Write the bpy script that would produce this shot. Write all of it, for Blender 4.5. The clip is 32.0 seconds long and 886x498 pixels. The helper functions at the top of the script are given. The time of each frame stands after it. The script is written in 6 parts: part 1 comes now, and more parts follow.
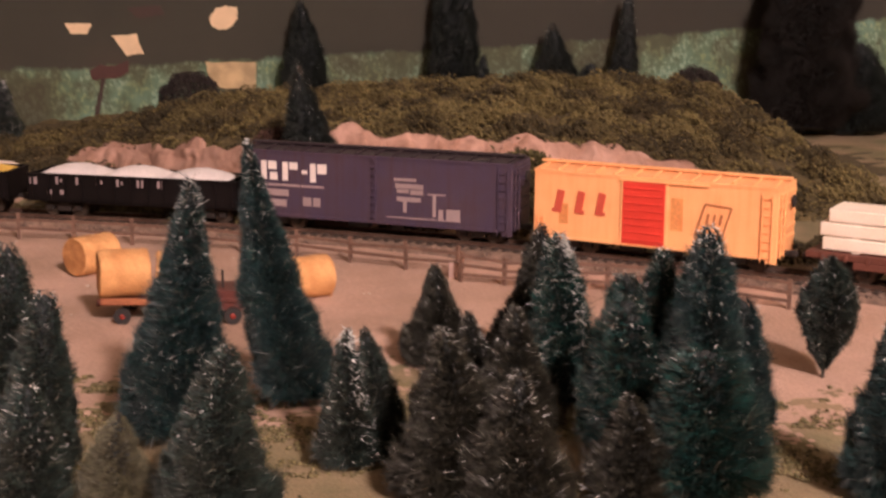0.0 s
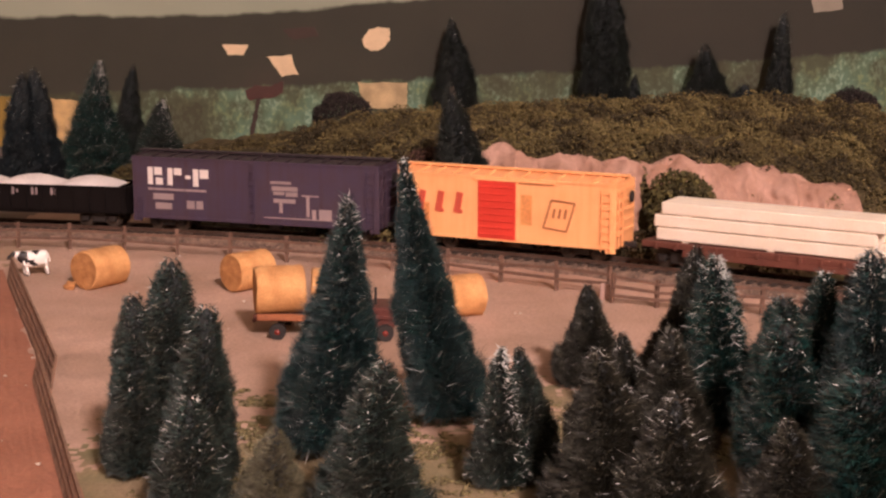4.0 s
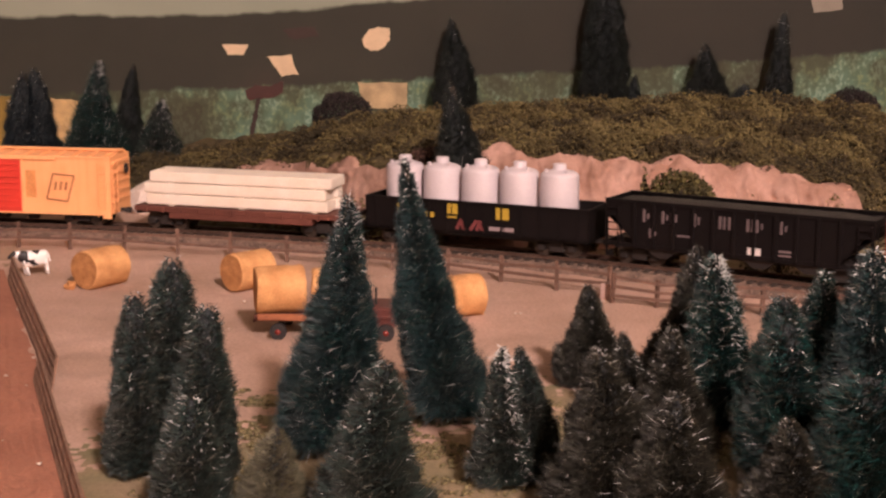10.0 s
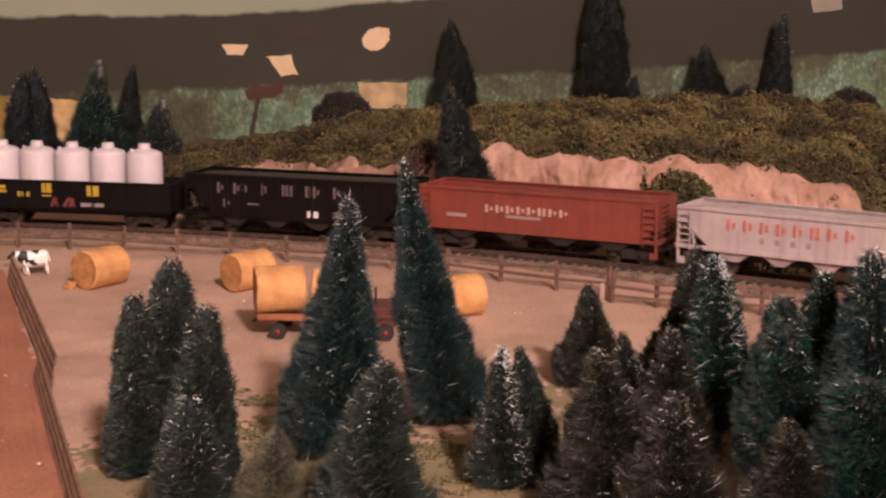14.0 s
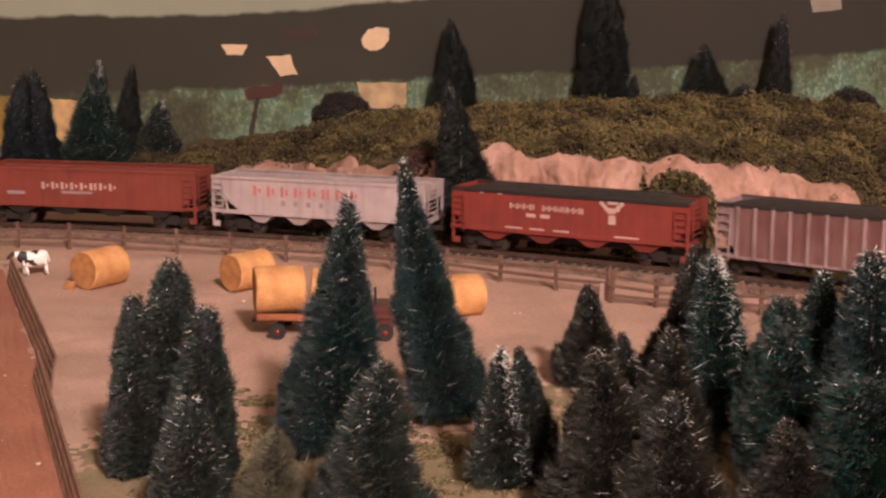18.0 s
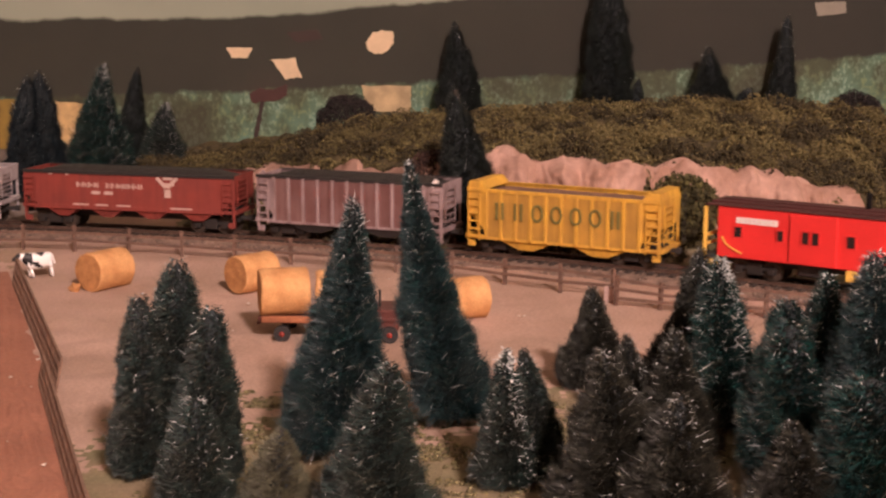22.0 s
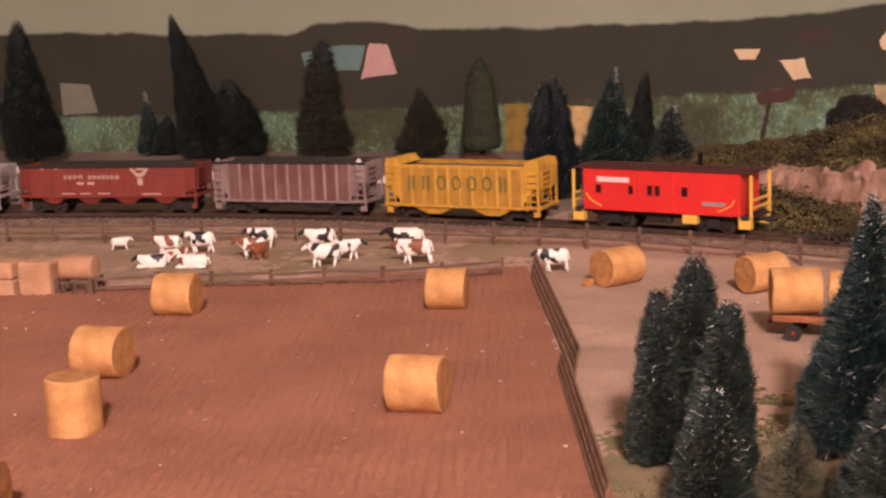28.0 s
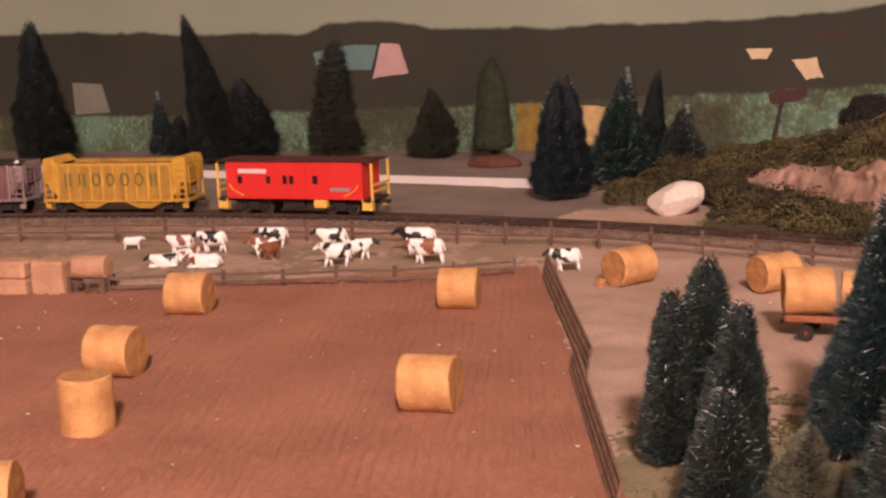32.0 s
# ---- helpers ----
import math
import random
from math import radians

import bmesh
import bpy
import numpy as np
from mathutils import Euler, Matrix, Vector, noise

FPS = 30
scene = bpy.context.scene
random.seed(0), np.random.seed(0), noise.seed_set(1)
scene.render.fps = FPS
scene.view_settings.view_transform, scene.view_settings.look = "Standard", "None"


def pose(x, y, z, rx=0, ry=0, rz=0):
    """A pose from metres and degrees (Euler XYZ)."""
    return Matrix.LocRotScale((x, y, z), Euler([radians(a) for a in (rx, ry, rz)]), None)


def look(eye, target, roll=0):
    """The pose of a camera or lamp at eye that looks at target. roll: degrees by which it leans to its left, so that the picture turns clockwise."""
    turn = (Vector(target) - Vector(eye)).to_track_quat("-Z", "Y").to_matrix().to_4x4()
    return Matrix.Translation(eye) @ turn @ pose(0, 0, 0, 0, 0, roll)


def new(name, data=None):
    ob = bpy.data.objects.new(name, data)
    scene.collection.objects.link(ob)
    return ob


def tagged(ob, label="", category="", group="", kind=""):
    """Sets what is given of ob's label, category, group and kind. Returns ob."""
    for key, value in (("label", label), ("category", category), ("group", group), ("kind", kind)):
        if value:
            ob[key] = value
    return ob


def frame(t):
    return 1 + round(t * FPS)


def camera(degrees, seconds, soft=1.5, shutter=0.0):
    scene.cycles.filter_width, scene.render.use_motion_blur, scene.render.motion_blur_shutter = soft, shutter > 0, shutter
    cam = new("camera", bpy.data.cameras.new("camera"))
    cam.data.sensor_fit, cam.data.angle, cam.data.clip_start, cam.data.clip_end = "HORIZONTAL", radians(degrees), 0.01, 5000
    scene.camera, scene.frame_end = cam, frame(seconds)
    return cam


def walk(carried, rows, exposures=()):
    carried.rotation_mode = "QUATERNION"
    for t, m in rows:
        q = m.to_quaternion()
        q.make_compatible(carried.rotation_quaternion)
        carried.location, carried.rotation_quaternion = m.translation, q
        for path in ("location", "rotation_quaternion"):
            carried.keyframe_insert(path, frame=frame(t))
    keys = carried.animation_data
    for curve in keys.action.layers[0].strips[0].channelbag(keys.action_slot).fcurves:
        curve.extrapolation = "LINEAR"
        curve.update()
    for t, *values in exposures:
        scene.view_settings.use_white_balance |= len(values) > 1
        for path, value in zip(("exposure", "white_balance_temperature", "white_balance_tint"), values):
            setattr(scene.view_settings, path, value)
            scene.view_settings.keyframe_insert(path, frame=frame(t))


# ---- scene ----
cam = camera(33.6, 32.0, soft=2.4, shutter=0.5)
walk(cam, [
    (0.0, look((0.0044, 0.0007, 0.1714), (0.1019, 0.9764, -0.0251), 0.50)),
    (0.5, look((0.0016, -0.0025, 0.1708), (0.0677, 0.9801, -0.0027), 0.85)),
    (1.0, look((0.0002, -0.0042, 0.1708), (0.0193, 0.9806, -0.0021), 0.61)),
    (1.5, look((0.0012, -0.0029, 0.1707), (-0.0027, 0.9812, -0.0068), 0.29)),
    (2.0, look((-0.0003, -0.0016, 0.1708), (-0.0008, 0.9818, -0.0109), 0.29)),
    (2.5, look((0.0006, 0.0003, 0.1709), (0.0001, 0.9834, -0.0121), 0.16)),
    (10.0, look((0.0, 0.0, 0.171), (0.0, 0.9831, -0.0121), 0.19)),
    (19.5, look((0.0001, -0.0003, 0.1711), (0.0006, 0.9828, -0.0121), 0.16)),
    (20.5, look((-0.0004, -0.0003, 0.1709), (-0.0008, 0.9829, -0.0114), 0.23)),
    (22.0, look((-0.0002, -0.0012, 0.1706), (-0.0025, 0.9823, -0.0101), 0.21)),
    (22.5, look((-0.0001, -0.003, 0.1708), (-0.0059, 0.981, -0.0076), 0.30)),
    (23.0, look((-0.0017, -0.0071, 0.1711), (-0.0583, 0.9756, -0.0048), -0.07)),
    (23.5, look((-0.0027, -0.0094, 0.1714), (-0.1042, 0.9697, -0.005), -0.43)),
    (24.0, look((-0.0037, -0.0099, 0.1712), (-0.1543, 0.9628, -0.0053), -0.68)),
    (24.5, look((-0.0043, -0.0148, 0.1718), (-0.2059, 0.9488, -0.0039), -1.10)),
    (25.0, look((-0.0047, -0.0153, 0.1716), (-0.2493, 0.9384, -0.0032), -1.41)),
    (25.5, look((-0.0053, -0.0151, 0.1716), (-0.2733, 0.9323, -0.0035), -1.59)),
    (26.0, look((-0.0059, -0.0153, 0.1711), (-0.3118, 0.9208, -0.0025), -1.87)),
    (26.5, look((-0.0062, -0.0157, 0.1709), (-0.3309, 0.9142, -0.0021), -2.04)),
    (28.5, look((-0.0055, -0.0169, 0.1704), (-0.3362, 0.911, -0.0023), -2.12)),
    (30.0, look((-0.0056, -0.0171, 0.1704), (-0.3361, 0.9108, -0.0022), -2.13)),
    (31.0, look((-0.0052, -0.0165, 0.1708), (-0.3351, 0.9114, -0.0031), -2.16)),
    (31.5, look((-0.0053, -0.0164, 0.1707), (-0.3357, 0.9113, -0.0032), -2.14)),
    (32.0, look((-0.0059, -0.0168, 0.1706), (-0.3437, 0.9085, -0.0022), -2.16)),
])

# ---- light: one warm ceiling lamp behind the camera's right shoulder, in a closed room ----
scene.view_settings.exposure = 0.0
world = bpy.data.worlds.new("room_dark")
world.use_nodes = True
world.node_tree.nodes["Background"].inputs[0].default_value = (0.30, 0.22, 0.15, 1)
world.node_tree.nodes["Background"].inputs[1].default_value = 0.02
scene.world = world
LAMP = (0.64, -1.45, 1.45)
lamp_data = bpy.data.lights.new("ceiling_bulb", "POINT")
lamp_data.energy, lamp_data.color, lamp_data.shadow_soft_size = 344.0, (1.0, 0.763, 0.733), 0.10
bulb = new("ceiling_bulb", lamp_data)
bulb.matrix_world = pose(*LAMP)


# ---- materials ----
def mat(name, a, b=None, scale=60.0, rough=0.7, metal=0.0, bump=0.0, fine=900.0, island=0.0, coords="Object", emit=0.0, spec=0.5, grains=0.45):
    """Two tones mixed by coarse noise, fine grain on top, optional relief."""
    m = bpy.data.materials.new(name)
    m.use_nodes = True
    nt = m.node_tree
    bs = nt.nodes["Principled BSDF"]
    b = b or tuple(c * 0.8 for c in a)
    tc = nt.nodes.new("ShaderNodeTexCoord")
    n1 = nt.nodes.new("ShaderNodeTexNoise")
    n1.inputs["Scale"].default_value, n1.inputs["Detail"].default_value = scale, 5.0
    n2 = nt.nodes.new("ShaderNodeTexNoise")
    n2.inputs["Scale"].default_value, n2.inputs["Detail"].default_value = fine, 2.0
    for n in (n1, n2):
        nt.links.new(tc.outputs[coords], n.inputs["Vector"])
    ramp = nt.nodes.new("ShaderNodeValToRGB")
    ramp.color_ramp.elements[0].position, ramp.color_ramp.elements[1].position = 0.35, 0.65
    ramp.color_ramp.elements[0].color, ramp.color_ramp.elements[1].color = (*b, 1), (*a, 1)
    nt.links.new(n1.outputs["Fac"], ramp.inputs[0])
    grain = nt.nodes.new("ShaderNodeMixRGB")
    grain.blend_type = "MULTIPLY"
    grain.inputs[0].default_value = grains
    g2 = nt.nodes.new("ShaderNodeValToRGB")
    g2.color_ramp.elements[0].position, g2.color_ramp.elements[1].position = 0.3, 0.7
    g2.color_ramp.elements[0].color = (0.45, 0.45, 0.45, 1)
    nt.links.new(n2.outputs["Fac"], g2.inputs[0])
    nt.links.new(ramp.outputs[0], grain.inputs[1])
    nt.links.new(g2.outputs[0], grain.inputs[2])
    out = grain.outputs[0]
    if island:
        geo = nt.nodes.new("ShaderNodeNewGeometry")
        hsv = nt.nodes.new("ShaderNodeHueSaturation")
        mr = nt.nodes.new("ShaderNodeMapRange")
        mr.inputs["To Min"].default_value, mr.inputs["To Max"].default_value = 1 - island, 1 + island
        nt.links.new(geo.outputs["Random Per Island"], mr.inputs["Value"])
        nt.links.new(mr.outputs[0], hsv.inputs["Value"])
        nt.links.new(out, hsv.inputs["Color"])
        out = hsv.outputs[0]
    nt.links.new(out, bs.inputs["Base Color"])
    bs.inputs["Roughness"].default_value, bs.inputs["Metallic"].default_value = rough, metal
    bs.inputs["Specular IOR Level"].default_value = spec
    if bump:
        bp = nt.nodes.new("ShaderNodeBump")
        bp.inputs["Strength"].default_value, bp.inputs["Distance"].default_value = bump, 0.001
        nt.links.new(n2.outputs["Fac"], bp.inputs["Height"])
        nt.links.new(bp.outputs[0], bs.inputs["Normal"])
    if emit:
        bs.inputs["Emission Color"].default_value, bs.inputs["Emission Strength"].default_value = (1, 0.8, 0.55, 1), emit
    return m


def paint(name, c, rough=0.5, wear=0.75):
    return mat(name, c, tuple(v * wear for v in c), scale=45, rough=rough, bump=0.04, fine=700, grains=0.12)


def weathered(name, c, dirt, amount=0.5, rough=0.6, seed=0.0):
    """Car paint with grime in upright streaks, soft blotches and fine speckle."""
    m = bpy.data.materials.new(name)
    m.use_nodes = True
    nt = m.node_tree
    bs = nt.nodes["Principled BSDF"]
    tc = nt.nodes.new("ShaderNodeTexCoord")

    def field(sx, sz, lo, hi, detail=4.0):
        mp = nt.nodes.new("ShaderNodeMapping")
        mp.inputs["Scale"].default_value, mp.inputs["Location"].default_value = (sx, sx, sz), (seed, seed * 0.7, seed * 1.9)
        nz = nt.nodes.new("ShaderNodeTexNoise")
        nz.inputs["Scale"].default_value, nz.inputs["Detail"].default_value = 1.0, detail
        mr = nt.nodes.new("ShaderNodeMapRange")
        mr.inputs["From Min"].default_value, mr.inputs["From Max"].default_value = lo, hi
        nt.links.new(tc.outputs["Object"], mp.inputs["Vector"])
        nt.links.new(mp.outputs[0], nz.inputs["Vector"])
        nt.links.new(nz.outputs["Fac"], mr.inputs["Value"])
        return mr.outputs[0]
    streak, blotch, speck = field(330, 22, 0.46, 0.72), field(60, 60, 0.40, 0.68), field(900, 900, 0.35, 0.75, 2.0)
    both = nt.nodes.new("ShaderNodeMath")
    both.operation = "ADD"
    nt.links.new(streak, both.inputs[0])
    nt.links.new(blotch, both.inputs[1])
    scaled = nt.nodes.new("ShaderNodeMath")
    scaled.operation, scaled.use_clamp = "MULTIPLY", True
    scaled.inputs[1].default_value = amount * 0.6
    nt.links.new(both.outputs[0], scaled.inputs[0])
    mix = nt.nodes.new("ShaderNodeMixRGB")
    mix.inputs[1].default_value, mix.inputs[2].default_value = (*c, 1), (*dirt, 1)
    nt.links.new(scaled.outputs[0], mix.inputs[0])
    nt.links.new(mix.outputs[0], bs.inputs["Base Color"])
    gloss = nt.nodes.new("ShaderNodeMapRange")
    gloss.inputs["To Min"].default_value, gloss.inputs["To Max"].default_value = rough, min(1.0, rough + 0.3)
    nt.links.new(scaled.outputs[0], gloss.inputs["Value"])
    nt.links.new(gloss.outputs[0], bs.inputs["Roughness"])
    bp = nt.nodes.new("ShaderNodeBump")
    bp.inputs["Strength"].default_value, bp.inputs["Distance"].default_value = 0.15, 0.0005
    nt.links.new(speck, bp.inputs["Height"])
    nt.links.new(bp.outputs[0], bs.inputs["Normal"])
    return m


GROUND = mat("pasture_dirt", (0.57, 0.38, 0.29), (0.40, 0.26, 0.185), 13, 0.95, bump=0.5, fine=650)
TURF = mat("turf_green", (0.19, 0.165, 0.08), (0.33, 0.235, 0.14), 22, 0.95, bump=0.6, fine=700)
SOIL = mat("ploughed_soil", (0.40, 0.168, 0.100), (0.315, 0.128, 0.074), 16, 0.95, bump=0.7, fine=500, grains=0.35)
HAY = mat("hay", (0.79, 0.43, 0.175), (0.62, 0.30, 0.11), 110, 0.85, bump=0.7, fine=1500)
HAYEND = mat("hay_end", (0.60, 0.29, 0.105), (0.44, 0.19, 0.065), 160, 0.9, bump=0.8, fine=1300)
HAYPALE = mat("hay_pale", (0.64, 0.36, 0.22), (0.52, 0.28, 0.16), 90, 0.9, bump=0.6, fine=1500)
NEEDLE = mat("needles_blue_green", (0.022, 0.047, 0.053), (0.024, 0.033, 0.033), 55, 0.5, island=0.8, spec=0.3)
NEEDLE_G = mat("needles_grey_green", (0.028, 0.052, 0.047), (0.028, 0.035, 0.029), 55, 0.5, island=0.8, spec=0.3)
NEEDLE_B = mat("needles_brown_green", (0.037, 0.036, 0.026), (0.023, 0.022, 0.016), 70, 0.5, island=0.8, spec=0.3)
NEEDLE_T = mat("needles_teal", (0.010, 0.052, 0.046), (0.006, 0.024, 0.024), 70, 0.5, island=0.8, spec=0.3)
NEEDLE_O = mat("needles_olive", (0.16, 0.15, 0.09), (0.09, 0.082, 0.05), 70, 0.7, island=0.6)
NEEDLE_X = mat("needles_brown_black", (0.020, 0.014, 0.011), (0.012, 0.009, 0.007), 60, 0.75, island=0.5)
NEEDLE_K = mat("needles_dull_olive", (0.058, 0.056, 0.036), (0.038, 0.037, 0.025), 60, 0.7, island=0.6, spec=0.2)
NEEDLE_N = mat("needles_navy_black", (0.016, 0.027, 0.034), (0.012, 0.017, 0.020), 70, 0.6, island=0.6, spec=0.3)
NEEDLE_D = mat("needles_dark", (0.018, 0.025, 0.021), (0.012, 0.016, 0.013), 70, 0.6, island=0.5)
# pale strands paint highlights on bristles; the white serves frosting and glints alike
GLINT_STRAND = mat("pale_glint_strands", (0.21, 0.205, 0.165), (0.11, 0.112, 0.092), 90, 0.4, island=0.6)
FROST_GLINT = mat("frost_and_glint", (0.80, 0.80, 0.76), (0.6, 0.62, 0.6), 200, 0.3, island=0.3)
SHADE_CORE = mat("tree_inner_shade", (0.020, 0.027, 0.029), (0.012, 0.016, 0.017), 300, 0.8, bump=0.6)
TWIG = mat("twisted_wire_trunk", (0.06, 0.045, 0.03), (0.03, 0.025, 0.018), 300, 0.7)
FOAM = mat("hill_foam_ochre", (0.250, 0.196, 0.074), (0.180, 0.140, 0.054), 30, 0.95, island=0.14, bump=0.3)
FOAM_O = mat("hill_foam_olive", (0.155, 0.118, 0.042), (0.11, 0.085, 0.032), 30, 0.95, island=0.14, bump=0.3)
FOAM_B = mat("hill_foam_dark", (0.085, 0.064, 0.026), (0.055, 0.042, 0.019), 30, 0.95, island=0.14, bump=0.3)
FOAMD = mat("hill_turf_bed", (0.11, 0.08, 0.030), (0.06, 0.045, 0.018), 50, 0.95, bump=0.8, fine=500)
CLIFF = mat("plaster_rock", (0.49, 0.295, 0.225), (0.33, 0.18, 0.125), 46, 0.85, bump=0.6, fine=260, grains=0.3)
ROCK = mat("pale_stone", (0.82, 0.70, 0.60), (0.70, 0.57, 0.48), 60, 0.8, bump=0.3, fine=400, grains=0.25)
ROAD = mat("grey_road", (0.30, 0.22, 0.18), (0.22, 0.16, 0.13), 18, 0.9, bump=0.3)
BALLAST = mat("ballast", (0.26, 0.17, 0.125), (0.14, 0.095, 0.07), 120, 0.95, bump=1.0, fine=420)
TIE = mat("tie_wood", (0.075, 0.048, 0.035), (0.045, 0.03, 0.022), 90, 0.85, bump=0.3)
RAIL = mat("rail_metal", (0.20, 0.13, 0.10), (0.13, 0.08, 0.06), 80, 0.45, metal=0.6)
FENCE = mat("fence_plastic_brown", (0.19, 0.105, 0.072), (0.12, 0.068, 0.048), 120, 0.7, bump=0.2)
LATT = mat("lattice_brown", (0.27, 0.155, 0.10), (0.16, 0.09, 0.058), 150, 0.8, bump=0.4)
BLACK = mat("black_paint", (0.0075, 0.0055, 0.0055), (0.006, 0.0045, 0.0045), 45, 0.6, bump=0.04, spec=0.12, grains=0.12)
DARK = paint("dark_underframe", (0.022, 0.017, 0.015), 0.7)
TRUCK = paint("truck_plastic", (0.020, 0.015, 0.013), 0.6)
WHEELM = mat("wheel_metal", (0.10, 0.075, 0.06), (0.05, 0.04, 0.03), 200, 0.45, metal=0.5)
NAVY = weathered("navy_paint", (0.052, 0.038, 0.068), (0.060, 0.032, 0.040), 0.8, 0.45, 17.0)
NAVYROOF = paint("dark_roof_paint", (0.030, 0.018, 0.024), 0.6)
ORANGE = weathered("orange_paint", (0.95, 0.47, 0.205), (0.80, 0.30, 0.10), 0.45, 0.5, 2.0)
DOORRED = paint("red_door_paint", (0.74, 0.055, 0.035), 0.5, 0.85)
LUMBER = mat("white_lumber", (0.90, 0.80, 0.68), (0.84, 0.72, 0.58), 60, 0.6, bump=0.1, grains=0.15)
FLATRED = paint("brown_flatcar_paint", (0.14, 0.045, 0.030), 0.6)
TANKW = paint("white_tank_plastic", (0.62, 0.555, 0.575), 0.5, 0.93)
OXIDE = weathered("oxide_red_paint", (0.200, 0.040, 0.024), (0.125, 0.028, 0.019), 0.6, 0.6, 3.0)
OXIDE_D = weathered("tuscan_paint", (0.225, 0.036, 0.026), (0.12, 0.026, 0.02), 0.6, 0.55, 5.0)
GREYP = weathered("light_grey_paint", (0.45, 0.38, 0.375), (0.29, 0.22, 0.205), 0.7, 0.55, 7.0)
GREYW = weathered("weathered_grey_paint", (0.33, 0.24, 0.235), (0.135, 0.072, 0.064), 0.9, 0.7, 9.0)
RUST = weathered("rust_panel", (0.125, 0.048, 0.042), (0.25, 0.150, 0.135), 0.6, 0.8, 11.0)
YELLOW = weathered("dusty_yellow_paint", (0.66, 0.36, 0.042), (0.38, 0.195, 0.037), 0.8, 0.6, 13.0)
YELDIRT = weathered("dirty_yellow_panel", (0.47, 0.245, 0.034), (0.25, 0.13, 0.028), 0.9, 0.7, 15.0)
CABRED = paint("caboose_red_paint", (0.74, 0.032, 0.030), 0.42, 0.9)
CABYEL = paint("caboose_yellow_paint", (0.85, 0.52, 0.10), 0.45, 0.92)
WHITEP = paint("white_lettering", (0.78, 0.70, 0.66), 0.5, 0.95)
DULLW = paint("dull_cream_lettering", (0.56, 0.40, 0.34), 0.6, 0.9)
PINKP = paint("faded_red_lettering", (0.55, 0.16, 0.13), 0.6, 0.9)
DIMP = paint("dim_lettering", (0.17, 0.125, 0.125), 0.7, 0.7)
FADED = paint("faded_lettering", (0.34, 0.26, 0.26), 0.6, 0.85)
REDP = paint("red_lettering", (0.62, 0.10, 0.06), 0.5, 0.9)
YELP = paint("yellow_lettering", (0.50, 0.34, 0.04), 0.5, 0.9)
GREENP = paint("dark_green_lettering", (0.18, 0.145, 0.035), 0.6, 0.85)
LOADW = mat("white_load", (0.82, 0.76, 0.74), (0.74, 0.68, 0.66), 80, 0.9, bump=0.5)
LOADY = mat("yellow_load", (0.80, 0.52, 0.10), (0.70, 0.42, 0.07), 80, 0.9, bump=0.5)
COAL = mat("coal_load", (0.02, 0.016, 0.014), (0.03, 0.022, 0.02), 300, 0.6, bump=1.0)
COWW = mat("cow_white", (0.92, 0.88, 0.84), (0.88, 0.83, 0.78), 200, 0.45, grains=0.1)
COWB = mat("cow_black", (0.014, 0.012, 0.012), (0.02, 0.016, 0.016), 200, 0.5)
COWR = mat("cow_brown", (0.32, 0.11, 0.045), (0.24, 0.08, 0.035), 200, 0.55)
WAGON = paint("wagon_red_brown", (0.105, 0.028, 0.021), 0.5)
WRED = paint("wheel_red", (0.24, 0.03, 0.022), 0.25)
RUBBER = paint("rubber_black", (0.02, 0.016, 0.015), 0.7)
# wall and ceiling tones are picked to limit the bounced fill light
WALLP = mat("unseen_wall_bounce", (0.32, 0.24, 0.165), (0.25, 0.185, 0.125), 3, 0.7)
CEILP = mat("unseen_ceiling_bounce", (0.36, 0.33, 0.29), (0.30, 0.28, 0.25), 3, 0.95)
FLOORM = mat("room_carpet", (0.20, 0.15, 0.11), (0.15, 0.11, 0.085), 20, 0.95)
FASCIA = mat("fascia_board", (0.16, 0.10, 0.06), (0.12, 0.075, 0.045), 6, 0.7)
GLOW = mat("lamp_glass", (0.9, 0.85, 0.75), (0.85, 0.8, 0.7), 10, 0.4, emit=6.0)
BRASS = mat("lamp_metal", (0.5, 0.42, 0.3), (0.45, 0.36, 0.25), 20, 0.35, metal=0.9)


# ---- building helpers ----
def link(name, bm, material, parent=None, label="", smooth=False):
    me = bpy.data.meshes.new(name)
    bm.normal_update()
    bm.to_mesh(me)
    bm.free()
    for m in material if isinstance(material, (list, tuple)) else (material,):
        me.materials.append(m)
    if smooth:
        for p in me.polygons:
            p.use_smooth = True
    ob = new(name, me)
    if parent:
        ob.parent = parent
    if label:
        ob["label"] = label
    return ob


part = link


def shape(name, verts, faces, material, parent=None, label="", slots=None, smooth=False):
    me = bpy.data.meshes.new(name)
    me.from_pydata([tuple(v) for v in verts], [], [tuple(f) for f in faces])
    for m in material if isinstance(material, (list, tuple)) else (material,):
        me.materials.append(m)
    if slots is not None:
        me.polygons.foreach_set("material_index", np.asarray(slots, dtype=np.int32))
    if smooth:
        me.polygons.foreach_set("use_smooth", np.ones(len(me.polygons), dtype=bool))
    me.update()
    ob = new(name, me)
    if parent:
        ob.parent = parent
    if label:
        ob["label"] = label
    return ob


def thing(name, label, category, group="", kind="", m=None):
    ob = new(name)
    ob.empty_display_size = 0.01
    tagged(ob, label, category, group, kind)
    if m is not None:
        ob.matrix_world = m
    return ob


